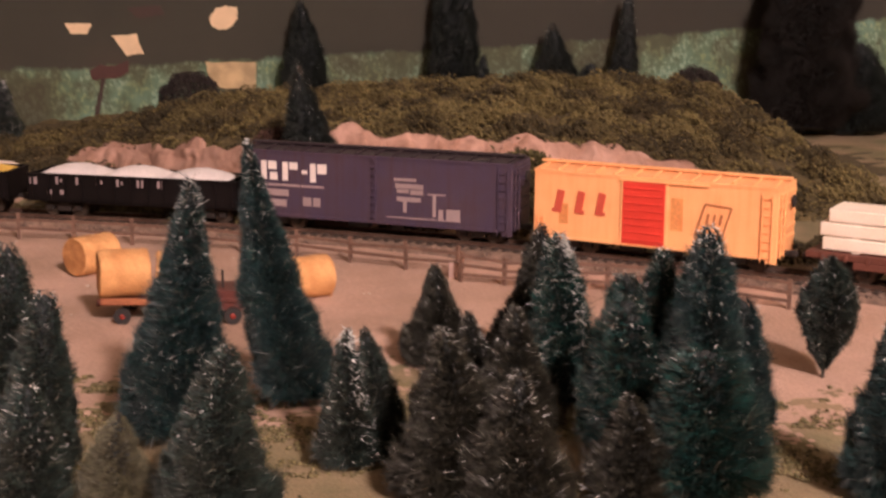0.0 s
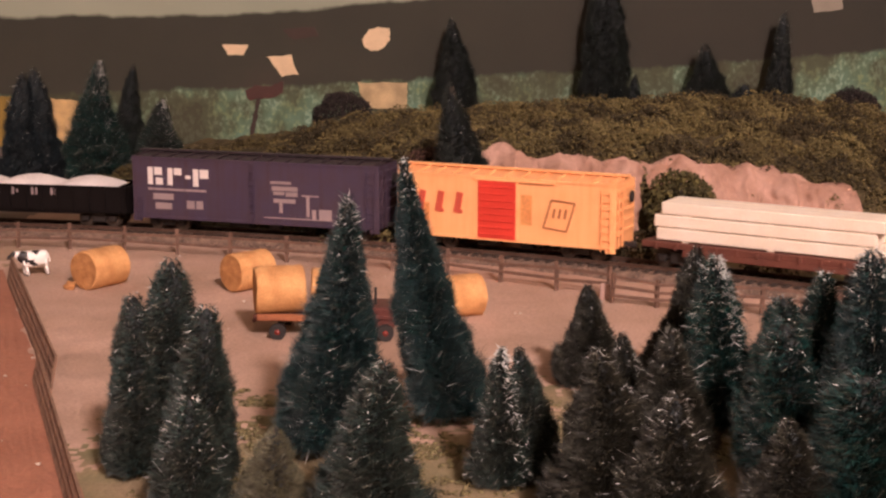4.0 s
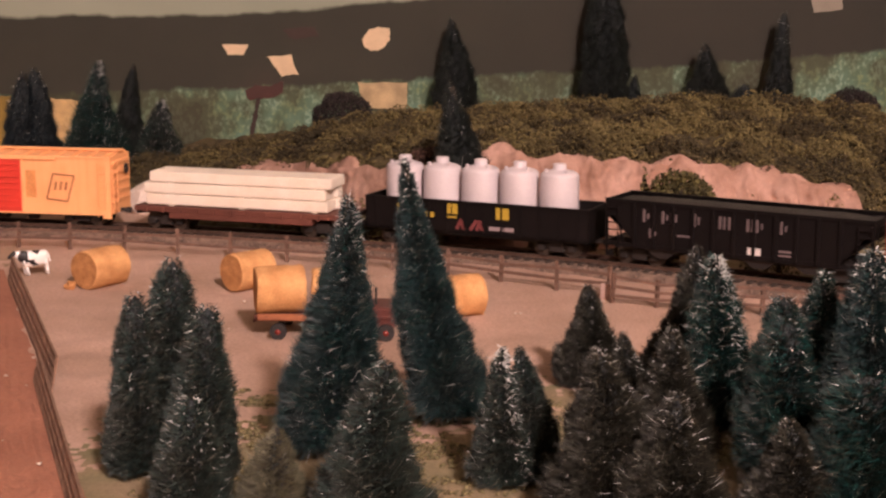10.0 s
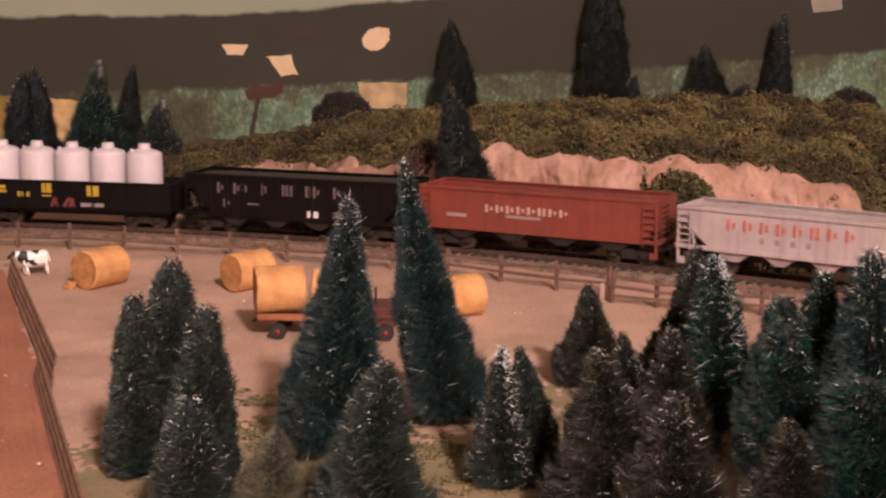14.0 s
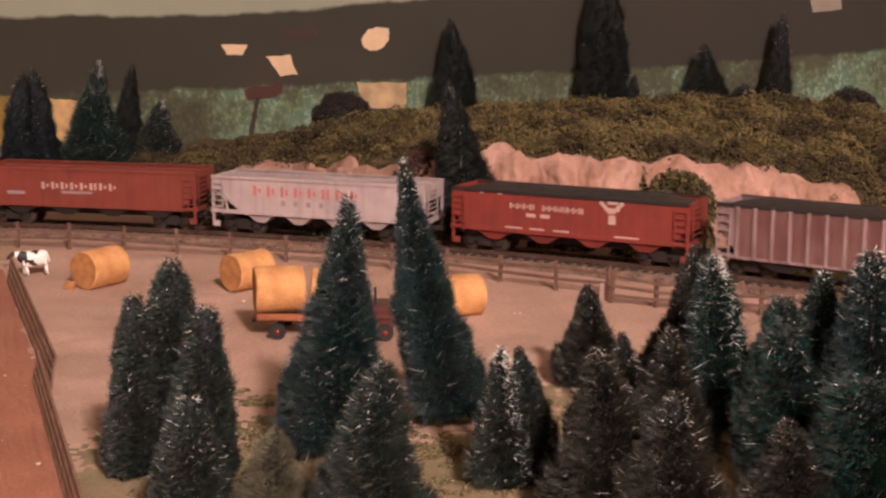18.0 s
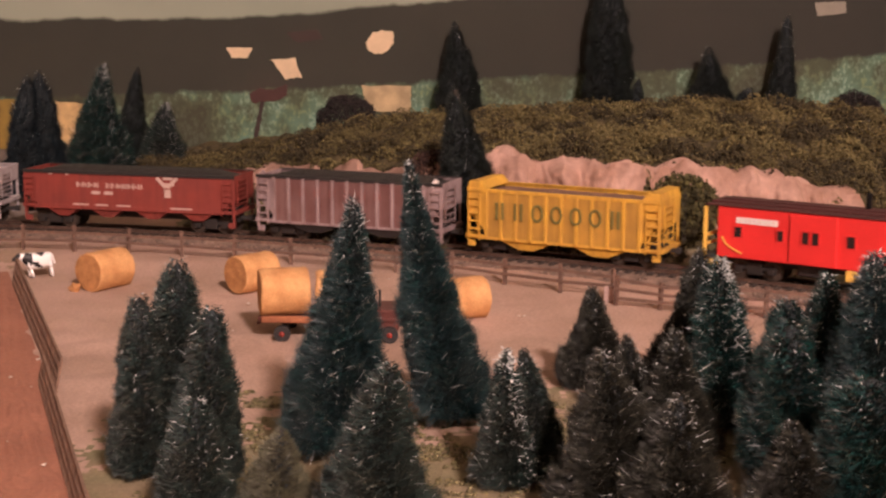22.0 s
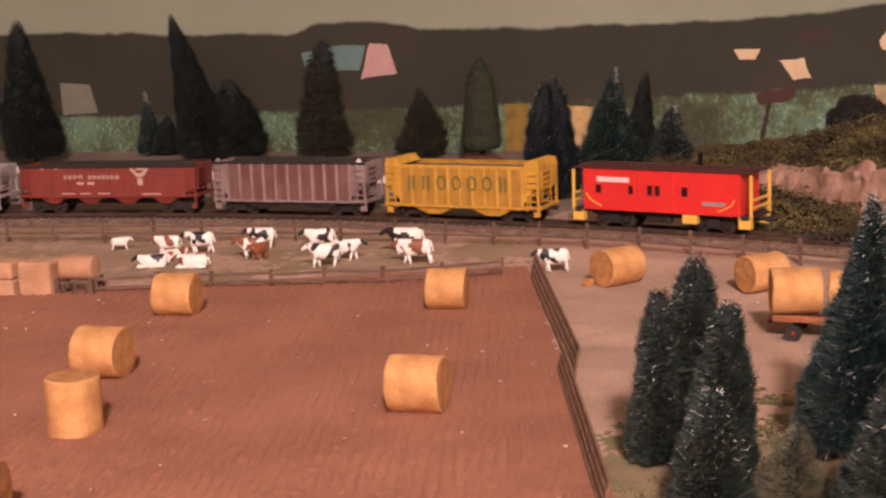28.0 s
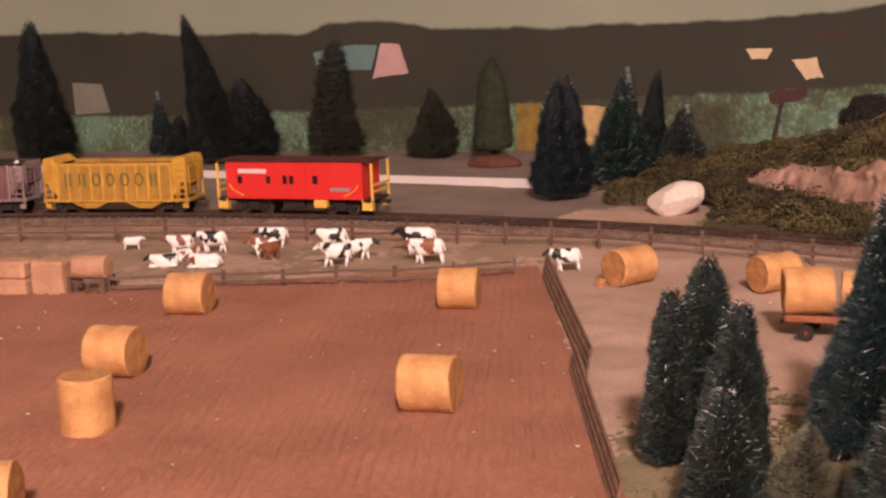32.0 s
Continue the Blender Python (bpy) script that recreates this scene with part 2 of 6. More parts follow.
def box(bm, x0, x1, y0, y1, z0, z1, bevel=0.0, slot=0):
    r = bmesh.ops.create_cube(bm, size=1.0)
    vs = r["verts"]
    for v in vs:
        v.co = Vector((x0 + (v.co.x + 0.5) * (x1 - x0), y0 + (v.co.y + 0.5) * (y1 - y0), z0 + (v.co.z + 0.5) * (z1 - z0)))
    fs = {f for v in vs for f in v.link_faces}
    if bevel:
        es = list({e for v in vs for e in v.link_edges})
        out = bmesh.ops.bevel(bm, geom=es, offset=bevel, segments=1, affect="EDGES")
        fs = set(out["faces"]) | {f for f in fs if f.is_valid}
    for f in fs:
        if f.is_valid:
            f.material_index = slot
    return vs


def cyl(bm, m, r, depth, seg=16, r2=None, slot=0):
    out = bmesh.ops.create_cone(bm, cap_ends=True, segments=seg, radius1=r, radius2=r if r2 is None else r2, depth=depth, matrix=m)
    for f in {f for v in out["verts"] for f in v.link_faces}:
        f.material_index = slot
    return out["verts"]


def ball(bm, m, u=10, v=7, slot=0):
    out = bmesh.ops.create_uvsphere(bm, u_segments=u, v_segments=v, radius=1.0, matrix=m)
    for f in {f for w in out["verts"] for f in w.link_faces}:
        f.material_index = slot
    return out["verts"]


def ell(x, y, z, a, b, c, rx=0, ry=0, rz=0):
    return pose(x, y, z, rx, ry, rz) @ Matrix.Diagonal((a, b, c, 1))


def beam(bm, p, q, w, h=None, slot=0):
    """A square bar from p to q."""
    p, q = Vector(p), Vector(q)
    d = q - p
    m = Matrix.Translation((p + q) / 2) @ d.to_track_quat("X", "Z").to_matrix().to_4x4() @ Matrix.Diagonal((d.length, w, h or w, 1))
    out = bmesh.ops.create_cube(bm, size=1.0, matrix=m)
    for f in {f for v in out["verts"] for f in v.link_faces}:
        f.material_index = slot


# ---- the track's plan: the line of the cars' near sides, and the travel of the train ----
def heading(s):
    """Angle of the near-side line at the length s: an arc of 1.258 m radius, eased to straight track at both ends."""
    th = math.radians(-23.27) - max(-0.76, min(0.37, s)) / 1.2577
    if s > 0.37:
        th *= max(0.0, 1 - (s - 0.37) / 0.5)
    if s < -0.76:
        th *= max(0.0, 1 - (-0.76 - s) / 0.4)
    return th


STEP = 0.002
fwd, back = [(0.0, 0.0, 0.8809)], [(0.0, 0.0, 0.8809)]
for k in range(900):
    s0, x0, y0 = fwd[-1]
    fwd.append((s0 + STEP, x0 + STEP * math.cos(heading(s0 + STEP / 2)), y0 + STEP * math.sin(heading(s0 + STEP / 2))))
for k in range(1250):
    s0, x0, y0 = back[-1]
    back.append((s0 - STEP, x0 - STEP * math.cos(heading(s0 - STEP / 2)), y0 - STEP * math.sin(heading(s0 - STEP / 2))))
LINE = np.array(back[:0:-1] + fwd)
TS, TX, TY = LINE[:, 0], LINE[:, 1], LINE[:, 2]


def near_y(x):
    return float(np.interp(x, TX, TY))


HALF = 0.0172
RAILTOP = 0.0068


def on_track(s, side=0.0):
    """A point of the track's centre line at the length s; side > 0: farther from the front."""
    x = np.interp(s, TS, TX)
    x1, x2 = np.interp(s - 0.01, TS, TX), np.interp(s + 0.01, TS, TX)
    d = np.array([x2 - x1, near_y(x2) - near_y(x1)])
    d /= np.hypot(*d)
    n = np.array([-d[1], d[0]])
    return np.array([x, near_y(x)]) + n * (HALF + side), d


TRAVEL = [(0, -0.2787), (1, -0.2300), (2, -0.1834), (2.5, -0.1605), (3, -0.1386), (3.5, -0.1177), (4.5, -0.0735), (5.5, -0.0272),
          (6, 0.0010), (7, 0.0623), (8, 0.1229), (9, 0.1840), (10, 0.2441), (11, 0.3070), (12, 0.3768), (13, 0.4500), (14, 0.5250),
          (15.5, 0.6393), (17, 0.7539), (18, 0.8304), (19, 0.9075), (20, 0.9847), (21, 1.0600), (22, 1.1310), (23, 1.2025), (24, 1.2746), (25, 1.3450),
          (26, 1.4130), (27, 1.4870), (28.5, 1.5996), (30, 1.7139), (31, 1.7885), (32, 1.8607)]


def car_pose(s, half):
    a, _ = on_track(s - half)
    b, _ = on_track(s + half)
    d = b - a
    c = (a + b) / 2
    return pose(c[0], c[1], RAILTOP, 0, 0, math.degrees(math.atan2(d[1], d[0])))


# ---- the room and the layout's table ----
def slab(name, x0, x1, y0, y1, z0, z1, material, label, category, bevel=0.0):
    bm = bmesh.new()
    box(bm, x0, x1, y0, y1, z0, z1, bevel)
    return tagged(link(name, bm, material), label, category, kind="structure")


slab("floor", -2.7, 2.3, -1.9, 1.7, -1.10, -1.0, FLOORM, "brown carpeted floor of the train room", "floor")
# unseen ceiling and walls, added to close the room and shape its bounce
slab("ceiling", -2.7, 2.3, -1.9, 1.7, 1.62, 1.70, CEILP, "unseen dull grey ceiling, its tone set for bounced light", "ceiling")
slab("wall_north", -2.7, 2.3, 1.60, 1.70, -1.0, 1.62, WALLP, "unseen brown wall behind the backdrop, its tone set for bounced light", "wall")
slab("wall_south", -2.7, 2.3, -1.90, -1.80, -1.0, 1.62, WALLP, "unseen brown wall of the train room, its tone set for bounced light", "wall")
slab("wall_west", -2.70, -2.60, -1.80, 1.60, -1.0, 1.62, WALLP, "unseen brown wall of the train room, its tone set for bounced light", "wall")
slab("wall_east", 2.20, 2.30, -1.80, 1.60, -1.0, 1.62, WALLP, "unseen brown wall of the train room, its tone set for bounced light", "wall")

table = thing("layout_table", "wooden benchwork table carrying the model railway", "table")
bm = bmesh.new()
box(bm, -2.4, 2.0, 0.12, 1.54, -0.045, -0.006, 0.003)
part("tabletop", bm, FASCIA, table)
for lx in (-2.3, -0.8, 0.6, 1.9):
    for ly in (0.2, 1.46):
        bm = bmesh.new()
        box(bm, lx - 0.03, lx + 0.03, ly - 0.03, ly + 0.03, -1.0, -0.045, 0.003)
        part("leg", bm, FASCIA, table)

lamp = thing("ceiling_lamp", "round glass ceiling lamp with a brass rim, switched on", "ceiling lamp")
bm = bmesh.new()
cyl(bm, pose(LAMP[0], LAMP[1], 1.605), 0.11, 0.03, 32)
part("rim", bm, BRASS, lamp)
bm = bmesh.new()
ball(bm, ell(LAMP[0], LAMP[1], 1.585, 0.10, 0.10, 0.035), 24, 10)
part("glass_dome", bm, GLOW, lamp, smooth=True)


# ---- ground ----
def sheet(name, x0, x1, y0, y1, nx, ny, height, material, label, category, choose=None):
    xs, ys = np.linspace(x0, x1, nx), np.linspace(y0, y1, ny)
    if name == "ground":
        # finer where the firs stand
        xs = np.concatenate([np.linspace(x0, -1.01, 50), np.linspace(-1.0, -0.304, 150), np.linspace(-0.2975, 0.42, 288), np.linspace(0.43, x1, 80)])
        ys = np.concatenate([np.linspace(y0, 0.34, 14), np.linspace(0.3425, 0.66, 128), np.linspace(0.665, 1.0, 84), np.linspace(1.01, y1, 44)])
        nx, ny = len(xs), len(ys)
    verts = [(x, y, height(x, y)) for y in ys for x in xs]
    faces = [(j * nx + i, j * nx + i + 1, (j + 1) * nx + i + 1, (j + 1) * nx + i) for j in range(ny - 1) for i in range(nx - 1)]
    slots = None
    if choose:
        slots = [choose((xs[i] + xs[i + 1]) / 2, (ys[j] + ys[j + 1]) / 2) for j in range(ny - 1) for i in range(nx - 1)]
    ob = shape(name, verts, faces, material, slots=slots, smooth=True)
    return tagged(ob, label, category, kind="structure")


def n3(x, y, s, z=0.0):
    return noise.noise(Vector((x * s, y * s, z)))


def ground_z(x, y):
    return 0.0008 * n3(x, y, 60) + 0.0012 * n3(x, y, 12, 3.0)


def ground_slot(x, y):
    wood = 0.572 + 0.06 * n3(x, y, 14, 7.0) + 0.05 * n3(x, y, 70, 8.0) + 0.05 * n3(x, y, 260, 9.0) - max(0.0, -0.10 - x) * 2.2
    if x > 0.17:
        wood -= 0.05
    if y < wood and x > -0.155:
        return 1
    if y > near_y(x) + 0.045:
        edge = 0.05 * n3(x, y, 16, 19.0)
        return 2 if x < -0.285 + edge else 0 if x < -0.175 + edge and y < near_y(x) + 0.16 else 1
    if x < -0.26 and 0.76 < y < near_y(x) - 0.02 and n3(x, y, 25, 9.0) + 0.5 * n3(x, y, 90, 4.0) + 0.6 * n3(x, y, 300, 5.0) > -0.1:
        return 3
    return 0


PASTURE = mat("pasture_olive_dirt", (0.30, 0.21, 0.12), (0.42, 0.28, 0.19), 20, 0.95, bump=0.6, fine=650)
sheet("ground", -2.4, 2.0, 0.12, 1.49, 441, 138, ground_z, [GROUND, TURF, ROAD, PASTURE], "tan scenic dirt with greener turf under the trees", "ground", ground_slot)

# the ploughed field with its rows of ridges
FX0, FX1, FY0 = -1.4, -0.10, 0.20


def field_right(y):
    return -0.112 - (y - 0.446) * 0.366


def field_far(x):
    return 0.798 + max(x + 0.245, -0.296) * 0.328 + min(0.0, x + 0.541) * 0.1


nx, ny = 1081, 180
fxs = np.linspace(0, 1, nx)
verts, faces = [], []
for j in range(ny):
    v = j / (ny - 1)
    for i in range(nx):
        xa = -0.98 + fxs[i] * 0.88
        y = FY0 + v * (field_far(xa) - FY0)
        x = -0.98 + fxs[i] * (field_right(y) + 0.98)
        edge = min(1.0, fxs[i] * 40, (1 - fxs[i]) * 60, v * 30, (1 - v) * 25)
        row = x + 0.30 * y + 0.0012 * n3(x, y, 24)
        ridge = 0.5 + 0.5 * math.cos(2 * math.pi * row / 0.0050)
        cloddy = n3(x, y, 240)
        z = 0.0006 + edge * (0.0012 + 0.0009 * ridge * (0.60 + 1.1 * n3(x, y, 60, 5)) + 0.0011 * cloddy)
        verts.append((x, y, z))
for j in range(ny - 1):
    for i in range(nx - 1):
        faces.append((j * nx + i, j * nx + i + 1, (j + 1) * nx + i + 1, (j + 1) * nx + i))
tagged(shape("ploughed_field", verts, faces, SOIL, smooth=True), "reddish-brown ploughed field with fine furrows", "field", kind="structure")


# ---- painted backdrop ----
def backdrop_material():
    m = bpy.data.materials.new("painted_backdrop")
    m.use_nodes = True
    nt = m.node_tree
    bs = nt.nodes["Principled BSDF"]
    N, L = nt.nodes.new, nt.links.new
    tc = N("ShaderNodeTexCoord")
    sep = N("ShaderNodeSeparateXYZ")
    L(tc.outputs["Object"], sep.inputs[0])

    def mth(op, a, b):
        k = N("ShaderNodeMath")
        k.operation = op
        for i, v in enumerate((a, b)):
            if isinstance(v, (int, float)):
                k.inputs[i].default_value = v
            else:
                L(v, k.inputs[i])
        return k.outputs[0]

    def nz(scale, detail=4.0):
        k = N("ShaderNodeTexNoise")
        k.inputs["Scale"].default_value, k.inputs["Detail"].default_value = scale, detail
        L(tc.outputs["Object"], k.inputs["Vector"])
        return k.outputs["Fac"]

    def ramp(f, *stops):
        k = N("ShaderNodeValToRGB")
        while len(k.color_ramp.elements) < len(stops):
            k.color_ramp.elements.new(0.5)
        for e, (p, c) in zip(k.color_ramp.elements, stops):
            e.position, e.color = p, (*c, 1)
        L(f, k.inputs[0])
        return k.outputs[0]

    def mix(f, a, b):
        k = N("ShaderNodeMixRGB")
        L(f, k.inputs[0])
        L(a, k.inputs[1])
        L(b, k.inputs[2])
        return k.outputs[0]

    x, z = sep.outputs[0], sep.outputs[2]

    def strokes(sx, sz, detail=3.0):
        mp = N("ShaderNodeMapping")
        mp.inputs["Scale"].default_value = (sx, 1.0, sz)
        L(tc.outputs["Object"], mp.inputs["Vector"])
        k = N("ShaderNodeTexNoise")
        k.inputs["Scale"].default_value, k.inputs["Detail"].default_value = 1.0, detail
        L(mp.outputs[0], k.inputs["Vector"])
        return k.outputs["Fac"]

    def swell(lo, hi, a, b):
        k = N("ShaderNodeMapRange")
        k.interpolation_type = "SMOOTHSTEP"
        for nm, v in (("From Min", lo), ("From Max", hi), ("To Min", a), ("To Max", b)):
            k.inputs[nm].default_value = v
        L(x, k.inputs["Value"])
        return k.outputs[0]

    wob = mth("MULTIPLY", mth("SUBTRACT", nz(14), 0.5), 0.012)
    wob2 = mth("MULTIPLY", mth("SUBTRACT", strokes(90, 60), 0.5), 0.010)
    line = mth("ADD", mth("ADD", 0.070, mth("MULTIPLY", x, 0.053)), mth("MULTIPLY", mth("MULTIPLY", x, x), 0.024))
    edge = mth("ADD", line, mth("ADD", wob2, mth("MULTIPLY", wob, 0.3)))
    soft_f = mth("MULTIPLY", mth("SUBTRACT", edge, z), 220.0)
    forest = N("ShaderNodeClamp")
    L(mth("ADD", soft_f, 0.5), forest.inputs[0])
    knoll = mth("MULTIPLY", swell(-0.71, -0.67, 0.0, 0.011), swell(-0.61, -0.54, 1.0, 0.0))
    rise = mth("ADD", swell(-0.30, 0.25, 0.0, 0.036), swell(-1.05, -0.75, 0.009, 0.0))
    top = mth("ADD", mth("ADD", 0.1305, knoll), mth("ADD", rise, mth("ADD", wob, mth("MULTIPLY", wob2, 0.55))))
    hill = N("ShaderNodeClamp")
    L(mth("ADD", mth("MULTIPLY", mth("SUBTRACT", top, z), 260.0), 0.5), hill.inputs[0])
    sky = ramp(nz(4), (0.3, (0.24, 0.265, 0.195)), (0.7, (0.30, 0.32, 0.24)))
    brown = ramp(nz(9, 6.0), (0.3, (0.026, 0.0255, 0.0165)), (0.55, (0.033, 0.0315, 0.0205)), (0.70, (0.041, 0.034, 0.023)), (0.80, (0.054, 0.033, 0.023)))
    # the far hill's brown is darkened towards +x to offset the lamp's stronger light
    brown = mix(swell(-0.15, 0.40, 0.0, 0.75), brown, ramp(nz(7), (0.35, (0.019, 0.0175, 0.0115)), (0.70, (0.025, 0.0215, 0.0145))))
    # woods: dark olive ground tone, teal masses in upright strokes, pale sponged flecks on them
    mass = mth("ADD", mth("MULTIPLY", strokes(36, 27, 5.0), 0.5), mth("MULTIPLY", strokes(15, 6, 3.0), 0.5))
    shade = ramp(mass, (0.40, (0.046, 0.044, 0.022)), (0.48, (0.066, 0.080, 0.042)), (0.54, (0.084, 0.135, 0.080)), (0.64, (0.118, 0.215, 0.155)))
    fleck = ramp(strokes(300, 230, 2.0), (0.48, (0.0, 0.0, 0.0)), (0.64, (0.85, 0.85, 0.85)))
    where = ramp(mass, (0.44, (0.12, 0.12, 0.12)), (0.56, (0.9, 0.9, 0.9)))
    spots = ramp(nz(40), (0.4, (0.20, 0.25, 0.115)), (0.6, (0.25, 0.36, 0.26)))
    green = mix(mth("MULTIPLY", fleck, where), shade, spots)
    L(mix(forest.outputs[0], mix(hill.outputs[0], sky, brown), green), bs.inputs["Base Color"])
    bs.inputs["Roughness"].default_value = 0.8
    return m


BD = 1.47
bm = bmesh.new()
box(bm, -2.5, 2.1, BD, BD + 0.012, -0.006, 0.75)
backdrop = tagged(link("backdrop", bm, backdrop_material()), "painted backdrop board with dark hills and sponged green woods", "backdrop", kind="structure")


def patch(name, colour, pts, label):
    """A daub of flat paint on the backdrop, with an uneven edge."""
    rnd = random.Random(len(pts) * 7 + int(abs(pts[0][0]) * 1000))
    ring = []
    for (ax, az), (bx, bz) in zip(pts, pts[1:] + pts[:1]):
        for k in range(6):
            u = k / 6
            ring.append((ax + (bx - ax) * u + rnd.uniform(-1, 1) * 0.0007, az + (bz - az) * u + rnd.uniform(-1, 1) * 0.0007))
    n = len(ring)
    vs = [(x, BD - 0.0012, z) for x, z in ring] + [(x, BD + 0.001, z) for x, z in ring]
    fs = [tuple(range(n))] + [(i, (i + 1) % n, n + (i + 1) % n, n + i) for i in range(n)]
    shape(name, vs, fs, mat(name + "_paint", colour, tuple(c * (0.62 if "field" in label else 0.88) for c in colour), 60, 0.8), backdrop, label)


CREAM = (0.80, 0.60, 0.38)
patch("paint_patch", CREAM, [(-0.220, 0.103), (-0.194, 0.103), (-0.199, 0.093), (-0.214, 0.093)], "cream paint patch")
patch("paint_patch", CREAM, [(-0.176, 0.092), (-0.152, 0.093), (-0.145, 0.074), (-0.162, 0.072)], "cream paint patch")
patch("paint_patch", CREAM, [(-0.081, 0.109), (-0.074, 0.119), (-0.063, 0.121), (-0.053, 0.119), (-0.054, 0.107), (-0.061, 0.099), (-0.071, 0.097), (-0.079, 0.101)], "cream paint patch")
patch("paint_patch", (0.62, 0.46, 0.25), [(-0.085, 0.066), (-0.036, 0.066), (-0.037, 0.039), (-0.081, 0.041)], "tan field paint patch")
patch("paint_patch", (0.75, 0.50, 0.22), [(-0.392, 0.049), (-0.364, 0.047), (-0.370, 0.018), (-0.380, 0.001), (-0.392, 0.018)], "yellow field paint patch")
patch("paint_patch", (0.33, 0.21, 0.04), [(-0.460, 0.051), (-0.432, 0.051), (-0.438, 0.001), (-0.461, 0.001)], "ochre field paint patch")
patch("paint_patch", (0.15, 0.25, 0.24), [(-0.692, 0.109), (-0.646, 0.117), (-0.616, 0.116), (-0.624, 0.089), (-0.688, 0.092)], "grey-teal paint patch")
patch("paint_patch", (0.62, 0.38, 0.36), [(-0.611, 0.118), (-0.590, 0.117), (-0.580, 0.085), (-0.6225, 0.080)], "pale pink paint patch")
patch("paint_patch", (0.24, 0.23, 0.18), [(-1.005, 0.081), (-0.966, 0.079), (-0.956, 0.046), (-1.003, 0.043)], "grey paint patch")
patch("paint_patch", (0.30, 0.26, 0.20), [(0.363, 0.149), (0.393, 0.151), (0.394, 0.139), (0.366, 0.136)], "grey paint patch")
patch("paint_patch", (0.075, 0.028, 0.022), [(-0.198, 0.058), (-0.188, 0.063), (-0.174, 0.062), (-0.160, 0.067), (-0.160, 0.056), (-0.168, 0.051), (-0.182, 0.050), (-0.195, 0.048)], "red-brown tree paint patch")
patch("paint_patch", (0.045, 0.024, 0.018), [(-0.187, 0.050), (-0.1835, 0.050), (-0.190, 0.014), (-0.197, 0.000), (-0.200, 0.000), (-0.194, 0.016)], "dark painted tree trunk")
patch("paint_patch", (0.055, 0.031, 0.024), [(-0.160, 0.118), (-0.128, 0.121), (-0.124, 0.112), (-0.150, 0.108)], "dull red paint smear")


# ---- the hill with its plaster cliff ----
def lerp_at(x, pts):
    return float(np.interp(x, [p[0] for p in pts], [p[1] for p in pts]))


RIDGE = [(-0.30, 0.0), (-0.23, 0.012), (-0.164, 0.026), (-0.066, 0.049), (0.054, 0.059), (0.215, 0.066), (0.30, 0.063), (0.35, 0.060), (0.394, 0.052), (0.445, 0.03), (0.50, 0.0)]
BLUFF = [(-0.26, 0.0), (-0.20, 0.014), (-0.12, 0.029), (-0.08, 0.035), (-0.02, 0.045), (0.04, 0.057), (0.14, 0.053), (0.20, 0.047), (0.27, 0.032), (0.32, 0.024), (0.40, 0.018), (0.50, 0.0)]


def cliff_foot(x):
    """Where the cliff rises: farther back at its low end, uneven like broken plaster."""
    back_off = 0.10 * min(1.0, max(0.0, (-0.02 - x) / 0.12))
    return max(near_y(x) + 0.062, 0.93) + back_off + 0.009 * n3(x, 0.0, 24, 2.0) + 0.005 * n3(x, 0.0, 75, 6.0)


def hill_z(x, y):
    z = raw_hill_z(x, y)
    if x > 0.33 and z > 0:
        u = min(1.0, (x - 0.33) / 0.095 + 0.15 * n3(x, y, 18, 21.0))
        z *= max(0.0, 1 - u * u)
    return z


def raw_hill_z(x, y):
    base = cliff_foot(x)
    t = y - base
    scallop = 0.10 * n3(x, 0, 40, 4) + 0.09 * abs(math.sin(x * 52 + 2 * n3(x, 0, 20, 8)))
    crest, bluff = lerp_at(x, RIDGE), lerp_at(x, BLUFF) * (0.93 + scallop)
    if t < 0:
        return -0.004 if x > 0.0 or t < -0.10 or x < -0.185 else 0.0015 + 0.010 * max(0.0, 1 + t / 0.07) * min(1.0, max(0.0, x + 0.25) * 8) + 0.002 * n3(x, y, 60)
    if t < 0.032:
        u = t / 0.032
        lumps = 0.0065 * n3(x, y, 62) + 0.0045 * n3(x * 1.6, y, 120, 5)
        return -0.002 + bluff * (u ** 0.7) + lumps * min(1, u * 3) * (1 if crest > 0.01 else 0)
    u = min(1.0, (t - 0.032) / max(0.05, 1.20 - base - 0.032))
    z = bluff + (crest - bluff) * math.sin(u * math.pi / 2)
    if y > 1.20:
        z = crest * (1 - 0.45 * min(1, (y - 1.20) / 0.2))
    return z + 0.0050 * n3(x, y, 36) + 0.0050 * n3(x, y, 80, 3)


def hill_slot(x, y):
    t = y - cliff_foot(x)
    if not 0 < t < 0.046 or not -0.17 < x < 0.27:
        return 0
    lip = 0.039 + 0.010 * n3(x, y, 45, 11.0)
    foot = 0.002 + 0.010 * max(0.0, n3(x, 0, 22, 15.0)) + max(0.0, x - 0.17) * 0.12
    near_gap = max(0.0, 1 - (abs(x - 0.153) / 0.026) ** 2, 1.7 - (abs(x - 0.131) / 0.005) ** 2)
    foot += 0.019 * near_gap + 0.006 * n3(x, y, 90, 18.0)
    return 1 if foot < t < lip else 0


hill = tagged(sheet("hill", -0.32, 0.52, 0.90, 1.469, 421, 260, hill_z, [FOAMD, CLIFF], "low hill of olive turf with a pink plaster cliff", "hill", hill_slot))


